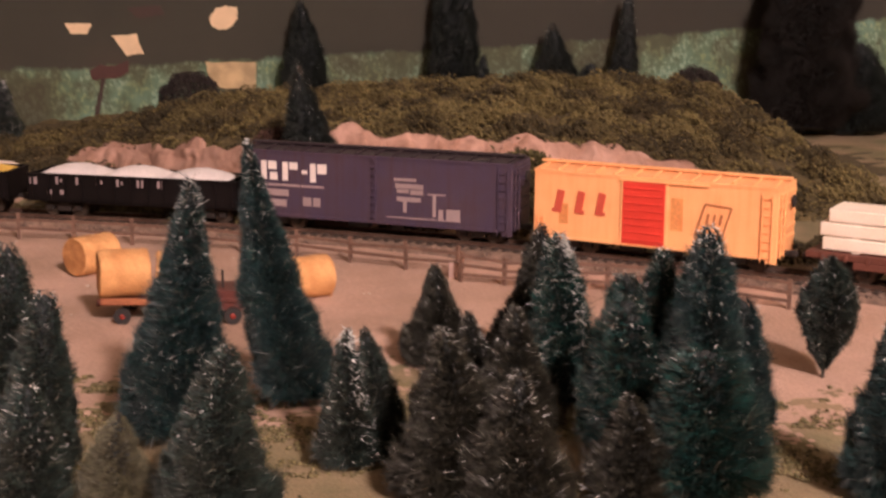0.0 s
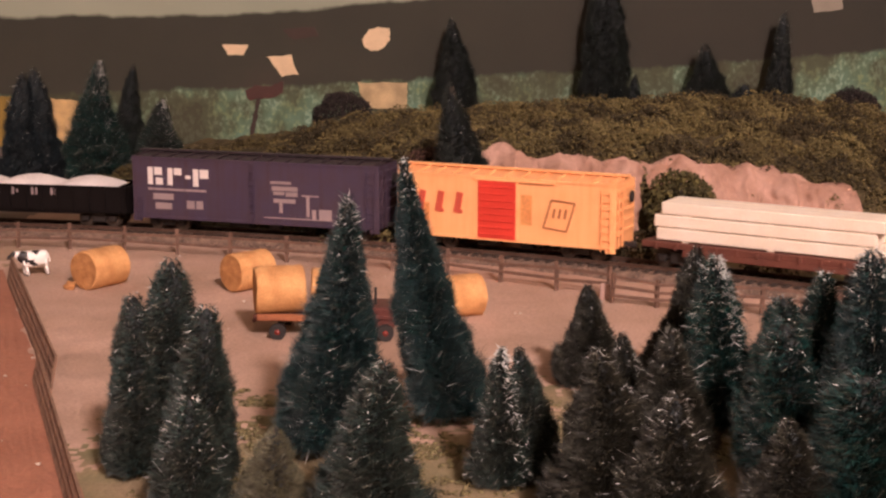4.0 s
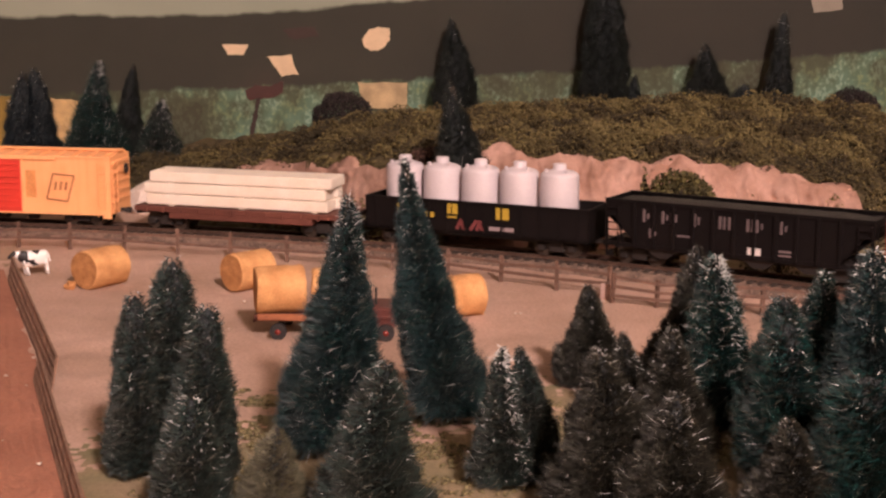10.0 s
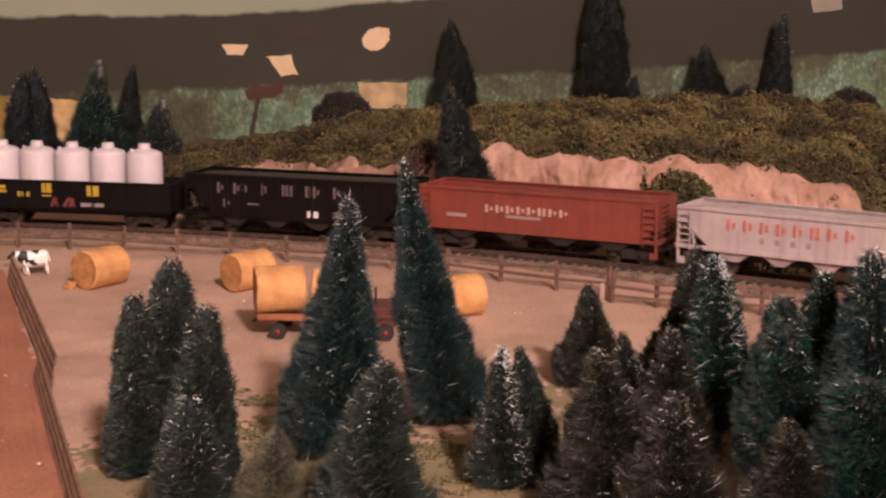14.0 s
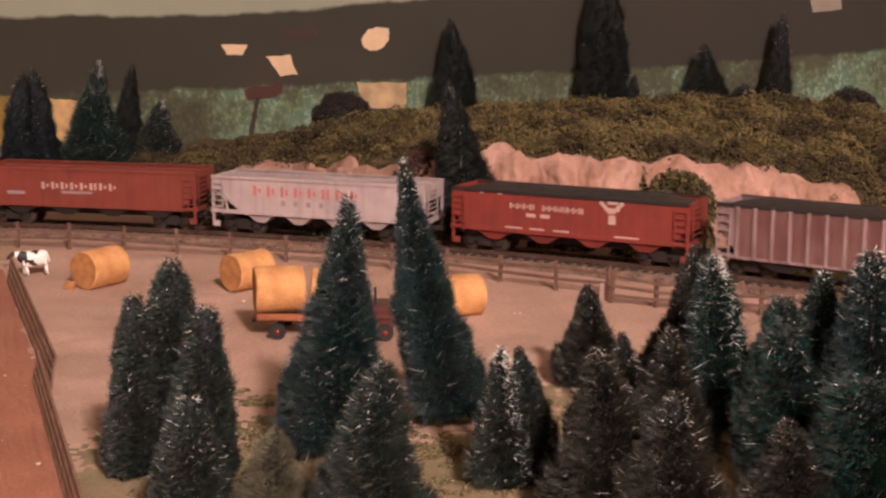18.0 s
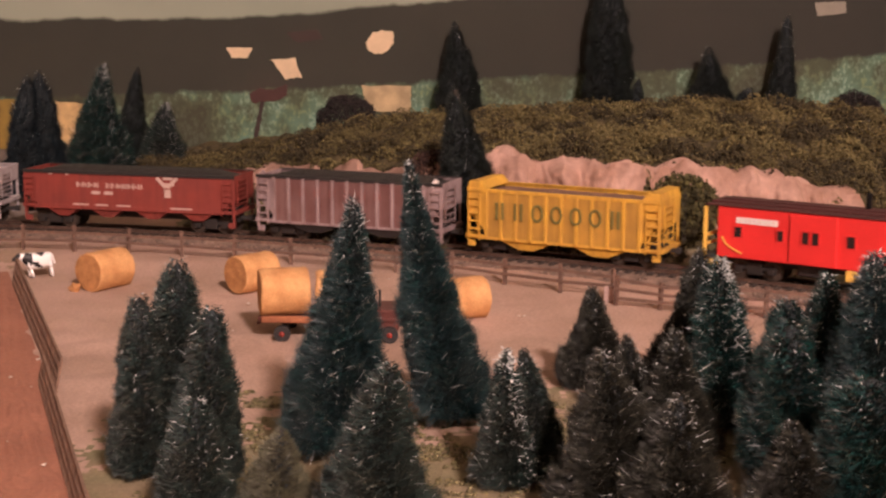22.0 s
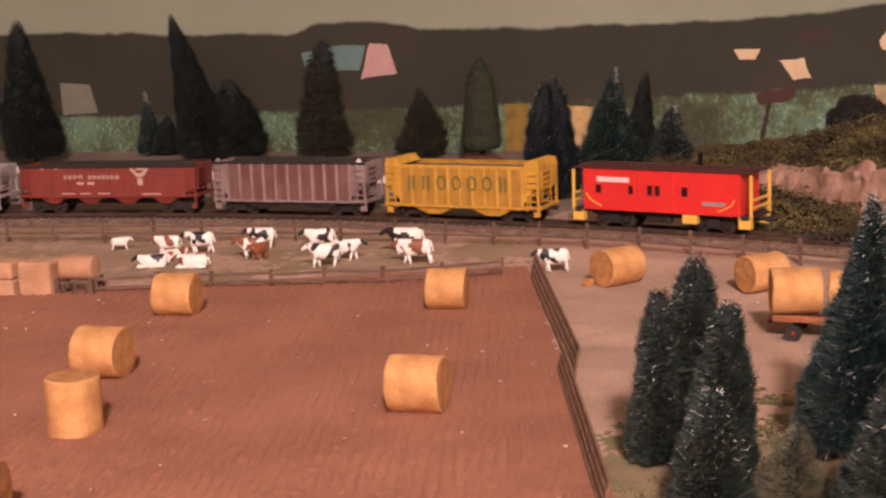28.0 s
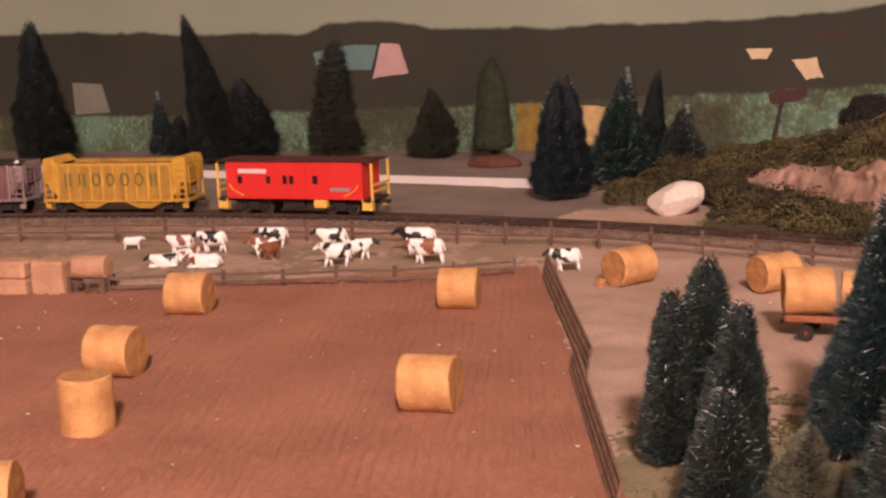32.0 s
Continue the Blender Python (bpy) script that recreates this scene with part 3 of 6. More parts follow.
# the plaster face stands before the hill's slope: blocks and hollows of broken rock
def rock_face(nx=420, nv=30):
    vs, fs = [], []
    for j in range(nv + 1):
        v = j / nv
        for i in range(nx + 1):
            x = -0.17 + 0.44 * i / nx
            z = -0.002 + (lerp_at(x, BLUFF) * (1.0 + 0.10 * n3(x, 0, 40, 4) + 0.10 * n3(x, 0.3, 95, 2)) + 0.002) * v
            p = Vector((x, z, 0.0))
            blocky = abs(noise.noise(Vector((x * 42, z * 34, 1.0)))) * 1.6 + 0.5 * noise.noise(Vector((x * 110, z * 90, 4.0))) + 0.25 * noise.noise(Vector((x * 260, z * 220, 9.0)))
            fade = min(1.0, v * 5) * min(1.0, (1 - v) * 6 + 0.35)
            vs.append((x + 0.0025 * noise.noise(p * 90 + Vector((5, 5, 5))), cliff_foot(x) - 0.004 + 0.030 * v ** 1.3 - 0.009 * blocky * fade, z))
    for j in range(nv):
        for i in range(nx):
            x, t = -0.17 + 0.44 * (i + 0.5) / nx, 0.004 + 0.032 * ((j + 0.5) / nv) ** 1.3
            if hill_slot(x, cliff_foot(x) + t) == 1:
                k = j * (nx + 1) + i
                fs.append((k, k + 1, k + nx + 2, k + nx + 1))
    shape("rock_face", vs, fs, CLIFF, hill, "pink broken plaster rock face", smooth=True)


rock_face()


def clumps(name, count, spread, size, material, label, category, seed):
    """Loose foam crumbs in one joined mesh: small uneven tetrahedra."""
    rnd = random.Random(seed)
    base = [(1, 1, -0.7), (-1, 1, 0.7), (1, -1, 0.7), (-1, -1, -0.7)]
    tri = [(0, 1, 2), (0, 3, 1), (0, 2, 3), (1, 3, 2)]
    vs, fs, slots = [], [], []
    while count:
        p = spread(rnd)
        if p is None:
            continue
        count -= 1
        r = size * rnd.uniform(0.5, 1.4)
        k = len(vs)
        a = rnd.uniform(0, 6.28)
        for bx, by, bz in base:
            q = rnd.uniform(0.6, 1.3) * r
            vs.append((p[0] + (bx * math.cos(a) - by * math.sin(a)) * q, p[1] + (bx * math.sin(a) + by * math.cos(a)) * q, p[2] + bz * q * 0.8))
        fs += [(k + i, k + j, k + l) for i, j, l in tri]
        slots += [p[3] if len(p) > 3 else 0] * 4
    return tagged(shape(name, vs, fs, material, slots=slots, smooth=True), label, category, kind="stuff")


def tuft_centres(count, seed):
    rnd = random.Random(seed)
    out = []
    while len(out) < count:
        x, y = rnd.uniform(-0.27, 0.47), rnd.uniform(0.92, 1.30)
        if hill_z(x, y) > 0.0005 and hill_slot(x, y) == 0 and not (x < -0.18 and y < 1.13):
            tint = 1.5 * n3(x, y, 30, 30.0) - (0.28 if x < -0.06 else 0.0) + rnd.uniform(-0.25, 0.25)
            out.append((x, y, rnd.choice((0.005, 0.008, 0.011, 0.014, 0.017)) * rnd.uniform(0.8, 1.2), 0 if tint > 0.10 else 1 if tint > -0.20 else 2))
    # a fringe of turf hanging over the cliff's lip
    for k in range(230):
        x = rnd.uniform(-0.17, 0.27)
        out.append((x, cliff_foot(x) + rnd.uniform(0.036, 0.046), rnd.uniform(0.0025, 0.006), rnd.choice((0, 1, 1, 2))))
    return out


TUFTS = tuft_centres(1500, 31)


def on_hill(rnd):
    """Foam clumps gathered into tufts, with thin places between them."""
    x, y, r, slot = rnd.choice(TUFTS)
    if rnd.random() > (r / 0.012) ** 2:
        return None
    a, q = rnd.uniform(0, 6.283), math.sqrt(rnd.random())
    x, y = x + r * q * math.cos(a), y + r * q * math.sin(a)
    if hill_slot(x, y) == 1 and rnd.random() < 0.8:
        return None
    return x, y, hill_z(x, y) + 0.0004 + 0.72 * r * (1 - q * q) * rnd.uniform(0.8, 1.05), slot if rnd.random() < 0.94 else rnd.randrange(3)


clumps("hill_grass", 125000, on_hill, 0.00085, [FOAM, FOAM_O, FOAM_B], "olive and yellow foam turf clumps covering the hill", "grass", 3)

# white kerb behind the track
bm = bmesh.new()
beam(bm, (-0.95, 1.275, 0.003), (-0.350, 1.200, 0.003), 0.004, 0.008)
tagged(link("kerb", bm, WHITEP), "low white kerb along the grey road behind the track", "kerb", kind="structure")

# ---- track ----
RS = np.arange(-2.10, 1.75, 0.02)
track = thing("railway_track", "brown rails on dark wooden ties over ballast", "railway track", kind="structure")
vs, fs = [], []
prof = [(-0.026, 0.0), (-0.019, 0.0036), (0.019, 0.0036), (0.026, 0.0)]
for s in RS:
    for off, z in prof:
        p, _ = on_track(s, off)
        vs.append((p[0], p[1], z - 0.0005 if z == 0 else z))
for i in range(len(RS) - 1):
    for k in range(3):
        fs.append((i * 4 + k, i * 4 + k + 1, i * 4 + 5 + k, i * 4 + 4 + k))
shape("roadbed", vs, [f[::-1] for f in fs], BALLAST, track, "grey-brown ballast bed")
for off in (-0.0083, 0.0083):
    vs, fs = [], []
    ring = [(-0.0011, 0.0046), (-0.0003, 0.0051), (-0.0005, RAILTOP), (0.0005, RAILTOP), (0.0003, 0.0051), (0.0011, 0.0046)]
    for s in RS:
        for o, z in ring:
            p, _ = on_track(s, off + o)
            vs.append((p[0], p[1], z))
    for i in range(len(RS) - 1):
        for k in range(6):
            fs.append((i * 6 + k, i * 6 + (k + 1) % 6, i * 6 + 6 + (k + 1) % 6, i * 6 + 6 + k))
    shape("rail", vs, [f[::-1] for f in fs], RAIL, track)
bm = bmesh.new()
box(bm, -0.0014, 0.0014, -0.0155, 0.0155, -0.0012, 0.0010)
tie = part("tie", bm, TIE, track)
first = True
for s in np.arange(-0.98, 0.62, 0.0068):
    p, d = on_track(s)
    t_ob = tie if first else tie.copy()
    if not first:
        scene.collection.objects.link(t_ob)
    first = False
    t_ob.matrix_local = pose(p[0], p[1], 0.0038, 0, 0, math.degrees(math.atan2(d[1], d[0])))
bm = bmesh.new()
for s in np.concatenate([np.arange(-2.0, -0.985, 0.0068), np.arange(0.627, 1.7, 0.0068)]):
    p, d = on_track(s)
    vsn = box(bm, -0.0014, 0.0014, -0.0155, 0.0155, -0.0012, 0.0010)
    bmesh.ops.transform(bm, matrix=pose(p[0], p[1], 0.0038, 0, 0, math.degrees(math.atan2(d[1], d[0]))), verts=vsn)
tagged(part("far_ties", bm, TIE, track), kind="stuff")


def on_bed(rnd):
    s = rnd.uniform(-0.95, 0.6)
    off = rnd.uniform(-0.026, 0.024)
    p, _ = on_track(s, off)
    return p[0], p[1], 0.0036 - max(0, abs(off) - 0.019) * 0.5


clumps("ballast_stones", 9000, on_bed, 0.0007, mat("ballast_grain", (0.30, 0.20, 0.15), (0.13, 0.09, 0.07), 300, 0.95, island=0.6), "loose grey-brown ballast stones along the track", "ballast", 5)


# ---- trees ----
def tree(name, x, y, h, w, lean=(0, 0), tone=0, frost_glint=0.02, seed=0, z=0.0, label="", blunt=0.82, dense=1.0, bare=0.05, group="bottle-brush trees", tiers=0, tuft=False):
    """A bottle-brush fir: a wire trunk and short fine bristles over a solid core coloured as inner shade, with flecks
    of frost and painted glints.
    """
    rnd = np.random.RandomState(seed + 11)
    t = thing(name, label, "tree", group, m=pose(x, y, z))
    bm = bmesh.new()
    beam(bm, (0, 0, -0.002), (lean[0] * 0.95, lean[1] * 0.95, h * 0.96), max(0.0012, w * 0.05))
    part("trunk", bm, TWIG, t)
    r0 = w / 2 * (0.92 if tone in (0, 2, 5) else 1.0)
    vs, fs = [], []
    K, M = 26, 30
    ph = rnd.rand(8) * 6.283

    def radius(u, ang):
        lump = 1 + 0.09 * np.sin(2 * ang + 7 * u + ph[0]) + 0.08 * np.sin(3 * ang - 13 * u + ph[1]) + 0.07 * np.sin(5 * ang + 26 * u + ph[2]) + 0.06 * np.sin(ang + 41 * u + ph[3]) + 0.06 * np.sin(7 * ang - 47 * u + ph[4])
        if tiers:
            lump = lump * (1.10 - 0.42 * ((u * tiers + 0.15 * np.sin(ang + ph[5])) % 1.0))
        if tuft:
            prof = np.maximum(0.0, np.sin(np.pi * np.clip(u, 0, 1) ** 1.1)) ** 0.85
        else:
            prof = np.maximum(0.0, 1 - u) ** blunt * np.minimum(1.0, 0.74 + 2.6 * u)
        return r0 * prof * lump
    sway = 0.07 * w * np.sin(ph[6])

    def axis(zz):
        return lean[0] * zz / h + sway * np.sin(3.2 * zz / h), lean[1] * zz / h
    # solid core whose dark colour stands for the shade between the bristles
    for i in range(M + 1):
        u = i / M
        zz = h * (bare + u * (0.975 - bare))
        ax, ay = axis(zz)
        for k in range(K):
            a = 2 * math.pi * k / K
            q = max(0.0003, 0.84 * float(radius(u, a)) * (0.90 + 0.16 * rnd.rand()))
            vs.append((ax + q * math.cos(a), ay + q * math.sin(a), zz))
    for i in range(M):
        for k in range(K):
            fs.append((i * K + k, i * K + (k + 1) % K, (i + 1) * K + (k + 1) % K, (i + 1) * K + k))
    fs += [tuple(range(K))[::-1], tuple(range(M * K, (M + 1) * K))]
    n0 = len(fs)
    n = int(dense * (3000 + 1.15e7 * w * h))
    u = 1 - np.sqrt(rnd.rand(n)) if not tuft else rnd.rand(n)
    ang = rnd.rand(n) * 2 * np.pi
    full = radius(u, ang)
    clump = 0.5 + 0.5 * np.sin(9 * ang + 60 * u + ph[5]) * np.sin(4 * ang - 95 * u + ph[7])
    # uneven tufts: some bundles of bristles reach farther out, some places are thin
    tn = 26 + int(900 * h)
    tu, ta, tr = rnd.rand(tn) ** 1.3, rnd.rand(tn) * 2 * np.pi, rnd.rand(tn)
    arcd = (np.abs((ang[:, None] - ta[None, :] + np.pi) % (2 * np.pi) - np.pi)) * full[:, None]
    dist = np.hypot(arcd, (u[:, None] - tu[None, :]) * h)
    reach_out = np.max(np.exp(-(dist / 0.0030) ** 2) * (0.4 + 1.3 * tr[None, :]), axis=1)
    clump = np.clip(0.40 * clump + 1.1 * reach_out, 0.0, 1.7)
    length = (0.0007 + {0: 0.085, 2: 0.085, 5: 0.072}.get(tone, 0.062) * w) * (0.45 + 0.6 * rnd.rand(n) + 0.45 * clump) * (0.35 + 0.65 * np.minimum(1.0, full / r0))
    R = full * 0.90 + length
    zz = h * (bare + u * (1 - bare))
    cx, cy = axis(zz)
    dirx, diry = np.cos(ang), np.sin(ang)
    inner = 0.82 * full
    reach = R - inner
    dz = reach * (0.55 * rnd.randn(n) + 0.30)
    wd = (0.00007 + 0.00007 * rnd.rand(n)) * (1.8 if dense < 0.5 else 1.0)
    skew = 0.55 * rnd.randn(n) * reach
    bx, by = cx + dirx * inner, cy + diry * inner
    tx, ty = cx + dirx * R - diry * skew, cy + diry * R + dirx * skew
    tz = np.maximum(zz + dz, 0.0012)
    sx, sy = -diry * wd, dirx * wd
    A = np.stack([bx + sx, by + sy, zz - 0.0002], 1)
    B = np.stack([bx - sx, by - sy, zz + 0.0002], 1)
    C = np.stack([tx, ty, tz], 1)
    base = len(vs)
    allv = np.concatenate([np.array(vs), np.stack([A, B, C], 1).reshape(-1, 3)])
    slivers = (base + 3 * np.arange(n))[:, None] + np.arange(3)[None, :]
    chance = frost_glint * (0.25 + 3.0 * np.maximum(0, u - 0.6) ** 1.3)
    pick = rnd.rand(n)
    kinds = np.where(pick < 0.035 * (tone not in (3, 6, 7, 8)), 3, np.where(pick < 0.30, 4, 1))
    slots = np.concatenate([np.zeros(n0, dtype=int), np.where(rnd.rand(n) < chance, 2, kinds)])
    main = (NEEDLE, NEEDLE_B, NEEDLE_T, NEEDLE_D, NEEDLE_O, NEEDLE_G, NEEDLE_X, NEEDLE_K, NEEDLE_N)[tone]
    shape("crown", allv, fs + slivers.tolist(), [SHADE_CORE, main, FROST_GLINT, GLINT_STRAND, {0: NEEDLE_T, 2: NEEDLE_B, 5: NEEDLE_B}.get(tone, main)], t, slots=slots)
    # flecks on the bristles: frosting, and pale slivers that paint specular glints
    m = int((frost_glint * (6000 if frost_glint >= 0.05 else 3600) + (50 if frost_glint else 0)) * min(1.0, h / 0.06))
    tip = frost_glint >= 0.035
    if m:
        vs, fs = [], []
        for k in range(m):
            uu = 0.86 + 0.13 * rnd.rand() if tip and k % 4 == 0 else min(0.99, rnd.rand() ** 0.85)
            a = rnd.rand() * 6.283 if frost_glint < 0.05 or rnd.rand() < 0.4 else -0.75 + 0.35 * rnd.randn()
            zz = h * (bare + uu * (1 - bare))
            ax, ay = axis(zz)
            rr = float(radius(uu, a)) * (0.95 + 0.10 * rnd.rand()) + 0.0005
            p = Vector((ax + rr * math.cos(a), ay + rr * math.sin(a), zz))
            out = Vector((math.cos(a), math.sin(a), rnd.uniform(-0.5, 0.9))) * rnd.uniform(0.0006, 0.0020) * (1.9 if rnd.rand() < 0.14 else 1.0)
            sd = Vector((-math.sin(a), math.cos(a), 0)) * rnd.uniform(0.00010, 0.00028) * (1 if k % 4 or not tip else 2.2)
            up = Vector((0, 0, 1)) * rnd.uniform(0.0001, 0.0003)
            j = len(vs)
            vs += [p - sd, p + sd, p + up, p + out]
            fs += [(j, j + 1, j + 3), (j + 1, j + 2, j + 3), (j + 2, j, j + 3), (j, j + 2, j + 1)]
        tagged(shape("frost_and_glints", vs, fs, FROST_GLINT, t), kind="stuff")
    return t


BB = "dark blue-green bottle-brush fir with frosted bristle tips"
BR = "grey-brown bottle-brush fir with short dull bristles"
GG = "dark grey-green bottle-brush fir with pale glinting bristles"
TE = "teal-green bottle-brush fir with a white frosted tip"
# x, y, height, width, lean x, tone, frost, label
for k, (x, y, h, w, lx, tone, fr, lab) in enumerate([
    (-0.106, 0.484, 0.066, 0.0215, 0.002, 5, 0.010, GG), (-0.094, 0.491, 0.077, 0.031, 0.002, 5, 0.008, GG), (-0.081, 0.475, 0.064, 0.0245, 0.003, 5, 0.010, GG),
    (-0.078, 0.432, 0.045, 0.030, 0.001, 5, 0.02, GG),
    (-0.0455, 0.513, 0.095, 0.0365, 0.0125, 0, 0.045, BB), (-0.020, 0.426, 0.058, 0.039, 0.003, 5, 0.022, GG),
    (-0.053, 0.452, 0.029, 0.025, 0.000, 4, 0.0, "small olive-tan brush tree in the turf"), (0.0055, 0.549, 0.104, 0.0350, -0.0205, 0, 0.04, BB),
    (0.022, 0.477, 0.049, 0.023, -0.002, 5, 0.05, GG), (0.031, 0.483, 0.048, 0.023, -0.005, 5, 0.01, GG),
    (0.060, 0.604, 0.044, 0.028, 0.001, 1, 0.01, BR), (0.070, 0.541, 0.039, 0.020, -0.002, 1, 0.015, BR),
    (0.050, 0.446, 0.057, 0.039, -0.001, 1, 0.02, BR), (0.081, 0.499, 0.051, 0.032, -0.001, 1, 0.015, BR),
    (0.073, 0.427, 0.048, 0.037, -0.002, 1, 0.02, BR), (0.094, 0.588, 0.064, 0.031, 0.010, 1, 0.01, BR),
    (0.109, 0.544, 0.068, 0.034, -0.006, 2, 0.08, TE), (0.143, 0.594, 0.041, 0.033, -0.002, 2, 0.03, TE),
    (0.120, 0.480, 0.058, 0.034, -0.004, 2, 0.015, "dark teal bottle-brush fir in the dense grove"), (0.133, 0.494, 0.072, 0.039, -0.002, 2, 0.04, TE),
    (0.144, 0.471, 0.084, 0.037, -0.003, 0, 0.04, BB), (0.109, 0.440, 0.036, 0.030, -0.001, 1, 0.01, BR),
    (0.133, 0.445, 0.049, 0.046, 0.001, 2, 0.01, "dark teal bottle-brush fir in the dense grove"),
    (0.193, 0.437, 0.060, 0.030, -0.001, 0, 0.02, BB),
    (0.1665, 0.512, 0.050, 0.030, -0.002, 0, 0.015, "dark blue rounded bottle-brush fir at the grove's edge"),
]):
    tree("fir_tree", x, y, h, w, (lx, 0.0), tone, fr, k, 0.0, lab, blunt={1: 0.52, 3: 0.65, 4: 0.78, 5: 0.72, 7: 1.0, 0: 0.45, 2: 0.42, 17: 0.55, 18: 0.45, 20: 0.6, 22: 0.42, 16: 0.7, 24: 0.40}.get(k, 0.8))

tree("fir_tree", 0.221, 0.572, 0.051, 0.0225, (0.001, 0.0), 5, 0.025, 41, 0.0, "grey-green tufted tree on a bare trunk", bare=0.07, tuft=True)

DK = "tall dark fir standing before the backdrop"
for k, (x, y, z, h, w, lx, tone, fr, blunt, lab) in enumerate([
    (-0.964, 1.353, 0, 0.157, 0.066, -0.012, 3, 0.01, 0.62, DK), (-0.746, 1.361, 0, 0.158, 0.068, -0.045, 3, 0.0, 0.9, "tall dark fir leaning to one side"),
    (-0.728, 1.374, 0, 0.090, 0.066, -0.008, 3, 0.0, 0.6, "low dark bushy fir"), (-0.871, 1.435, 0, 0.072, 0.030, -0.001, 0, 0.06, 0.9, "small pale fir frosted all over"),
    (-0.846, 1.439, 0, 0.046, 0.039, -0.001, 3, 0.0, 0.8, "low dark fir before the backdrop"),
    (-0.640, 1.407, 0, 0.128, 0.060, 0.002, 7, 0.0, 0.50, "tall olive layered fir"), (-0.540, 1.425, 0, 0.074, 0.062, -0.001, 7, 0.0, 0.95, "small olive fir before the backdrop"),
    (-0.3225, 1.127, 0, 0.098, 0.042, 0.001, 8, 0.012, 0.72, DK), (-0.3135, 1.136, 0, 0.101, 0.038, -0.002, 8, 0.012, 0.62, "dark fir grown close beside its twin"), (-0.289, 1.220, 0, 0.102, 0.063, 0.005, 2, 0.09, 0.95, "dark green fir with a frosted edge"),
    (-0.296, 1.381, 0, 0.090, 0.038, 0.006, 3, 0.0, 0.85, DK), (-0.255, 1.331, 0, 0.060, 0.048, -0.000, 5, 0.06, 0.75, "grey frosted bush-like fir"),
    (0.0089, 1.442, 0.012, 0.1198, 0.0560, -0.002, 3, 0.008, 0.8, DK), (0.029, 0.945, 0.0, 0.105, 0.060, -0.025, 3, 0.010, 0.95, "dark green fir before the cliff"),
    (0.1542, 1.442, 0.012, 0.1757, 0.0560, 0.0, 3, 0.006, 0.5, DK), (0.1872, 1.442, 0.012, 0.0654, 0.0330, 0.0, 3, 0.0, 0.8, "low dark fir on the hill"),
    (0.2518, 1.436, 0.012, 0.0956, 0.0660, 0.002, 3, 0.006, 0.85, "bushy dark green fir on the hill"),
    (0.3305, 1.442, 0.012, 0.1268, 0.0320, 0.000, 3, 0.02, 0.55, "slim dark fir with a frosted edge"), (0.2950, 1.442, 0.012, 0.0566, 0.0462, 0.0, 3, 0.0, 0.6, "low dark fir on the hill"),
    (0.4977, 1.410, 0.000, 0.2202, 0.1121, 0.002, 6, 0.0, 0.45, "very large dark brown-black fir"), (0.5563, 1.410, 0.000, 0.0928, 0.0771, 0, 3, 0.0, 0.6, "dark fir beside the large one"),
]):
    tree("background_fir", x, y, h, w, (lx, 0.0), tone, fr, 50 + k, z, lab, blunt=blunt, dense=0.3, tiers=(18 if "layered" in lab else 0), group="firs before the backdrop")


def bush(name, x, y, z, a, c, material, label, seed, count=2600, b=None, fine=0.07):
    """A shrub: short stem and a dense dome of small foam crumbs."""
    t = thing(name, label, "bush", m=pose(x, y, z))
    bm = bmesh.new()
    beam(bm, (0, 0, -0.002), (0, 0, c * 0.8), a * 0.12)
    part("stem", bm, TWIG, t)
    rnd = random.Random(seed)
    b = b or a
    vs, fs = [], []
    for _ in range(count):
        th, ph = rnd.uniform(0, 6.283), math.acos(rnd.uniform(-0.5, 1))
        d = Vector((math.sin(ph) * math.cos(th), math.sin(ph) * math.sin(th), math.cos(ph)))
        rr = rnd.uniform(0.80, 1.0) * (1 + 0.16 * noise.noise(d * 2.6 + Vector((seed, 0, 0))))
        p = (a * rr * d.x, b * rr * d.y, max(0.0, c * (0.42 + 0.58 * rr * d.z)))
        s = min(a, b, c) * fine * rnd.uniform(0.6, 1.5)
        k = len(vs)
        vs += [(p[0] + rnd.uniform(-s, s), p[1] + rnd.uniform(-s, s), p[2] + rnd.uniform(-s, s)) for _ in range(4)]
        fs += [(k, k + 1, k + 2), (k, k + 2, k + 3), (k, k + 3, k + 1), (k + 1, k + 3, k + 2)]
    shape("crown", vs, fs, material, t)
    return t


PLUM = mat("plum_foliage", (0.030, 0.020, 0.018), (0.02, 0.014, 0.013), 200, 0.95, island=0.25)
OLIVE = mat("olive_foliage", (0.12, 0.10, 0.03), (0.06, 0.05, 0.018), 100, 0.9, island=0.5)
bush("bush", -0.087, 1.27, 0.034, 0.026, 0.038, PLUM, "round dark plum-brown bush on the hill", 1, 9000, fine=0.034)
bush("bush", 0.352, 1.27, 0.040, 0.026, 0.036, PLUM, "dark brown bush on the hill", 2, 9000, fine=0.034)
FOOT = mat("dark_olive_foliage", (0.085, 0.062, 0.022), (0.04, 0.032, 0.014), 90, 0.9, island=0.5)
bush("bush", -0.255, 1.105, 0.0, 0.024, 0.021, OLIVE, "olive bush beside the pale rock", 3, b=0.014)
for k, (x, y, a, c) in enumerate([(-0.165, 1.090, 0.026, 0.019), (-0.138, 1.068, 0.024, 0.016), (-0.108, 1.050, 0.026, 0.016), (-0.075, 1.030, 0.024, 0.015), (-0.045, 1.005, 0.022, 0.016), (-0.180, 1.110, 0.022, 0.021)]):
    bush("bush", x, y, 0.0, a, c, FOOT, "low dark olive bush at the hill's foot", 20 + k, b=0.016)
BARE = mat("red_brown_growth", (0.075, 0.034, 0.022), (0.04, 0.02, 0.014), 90, 0.95, island=0.4)
bush("bush", -0.012, 0.985, 0.0, 0.022, 0.056, BARE, "red-brown bush on the hill beside the fir", 40)
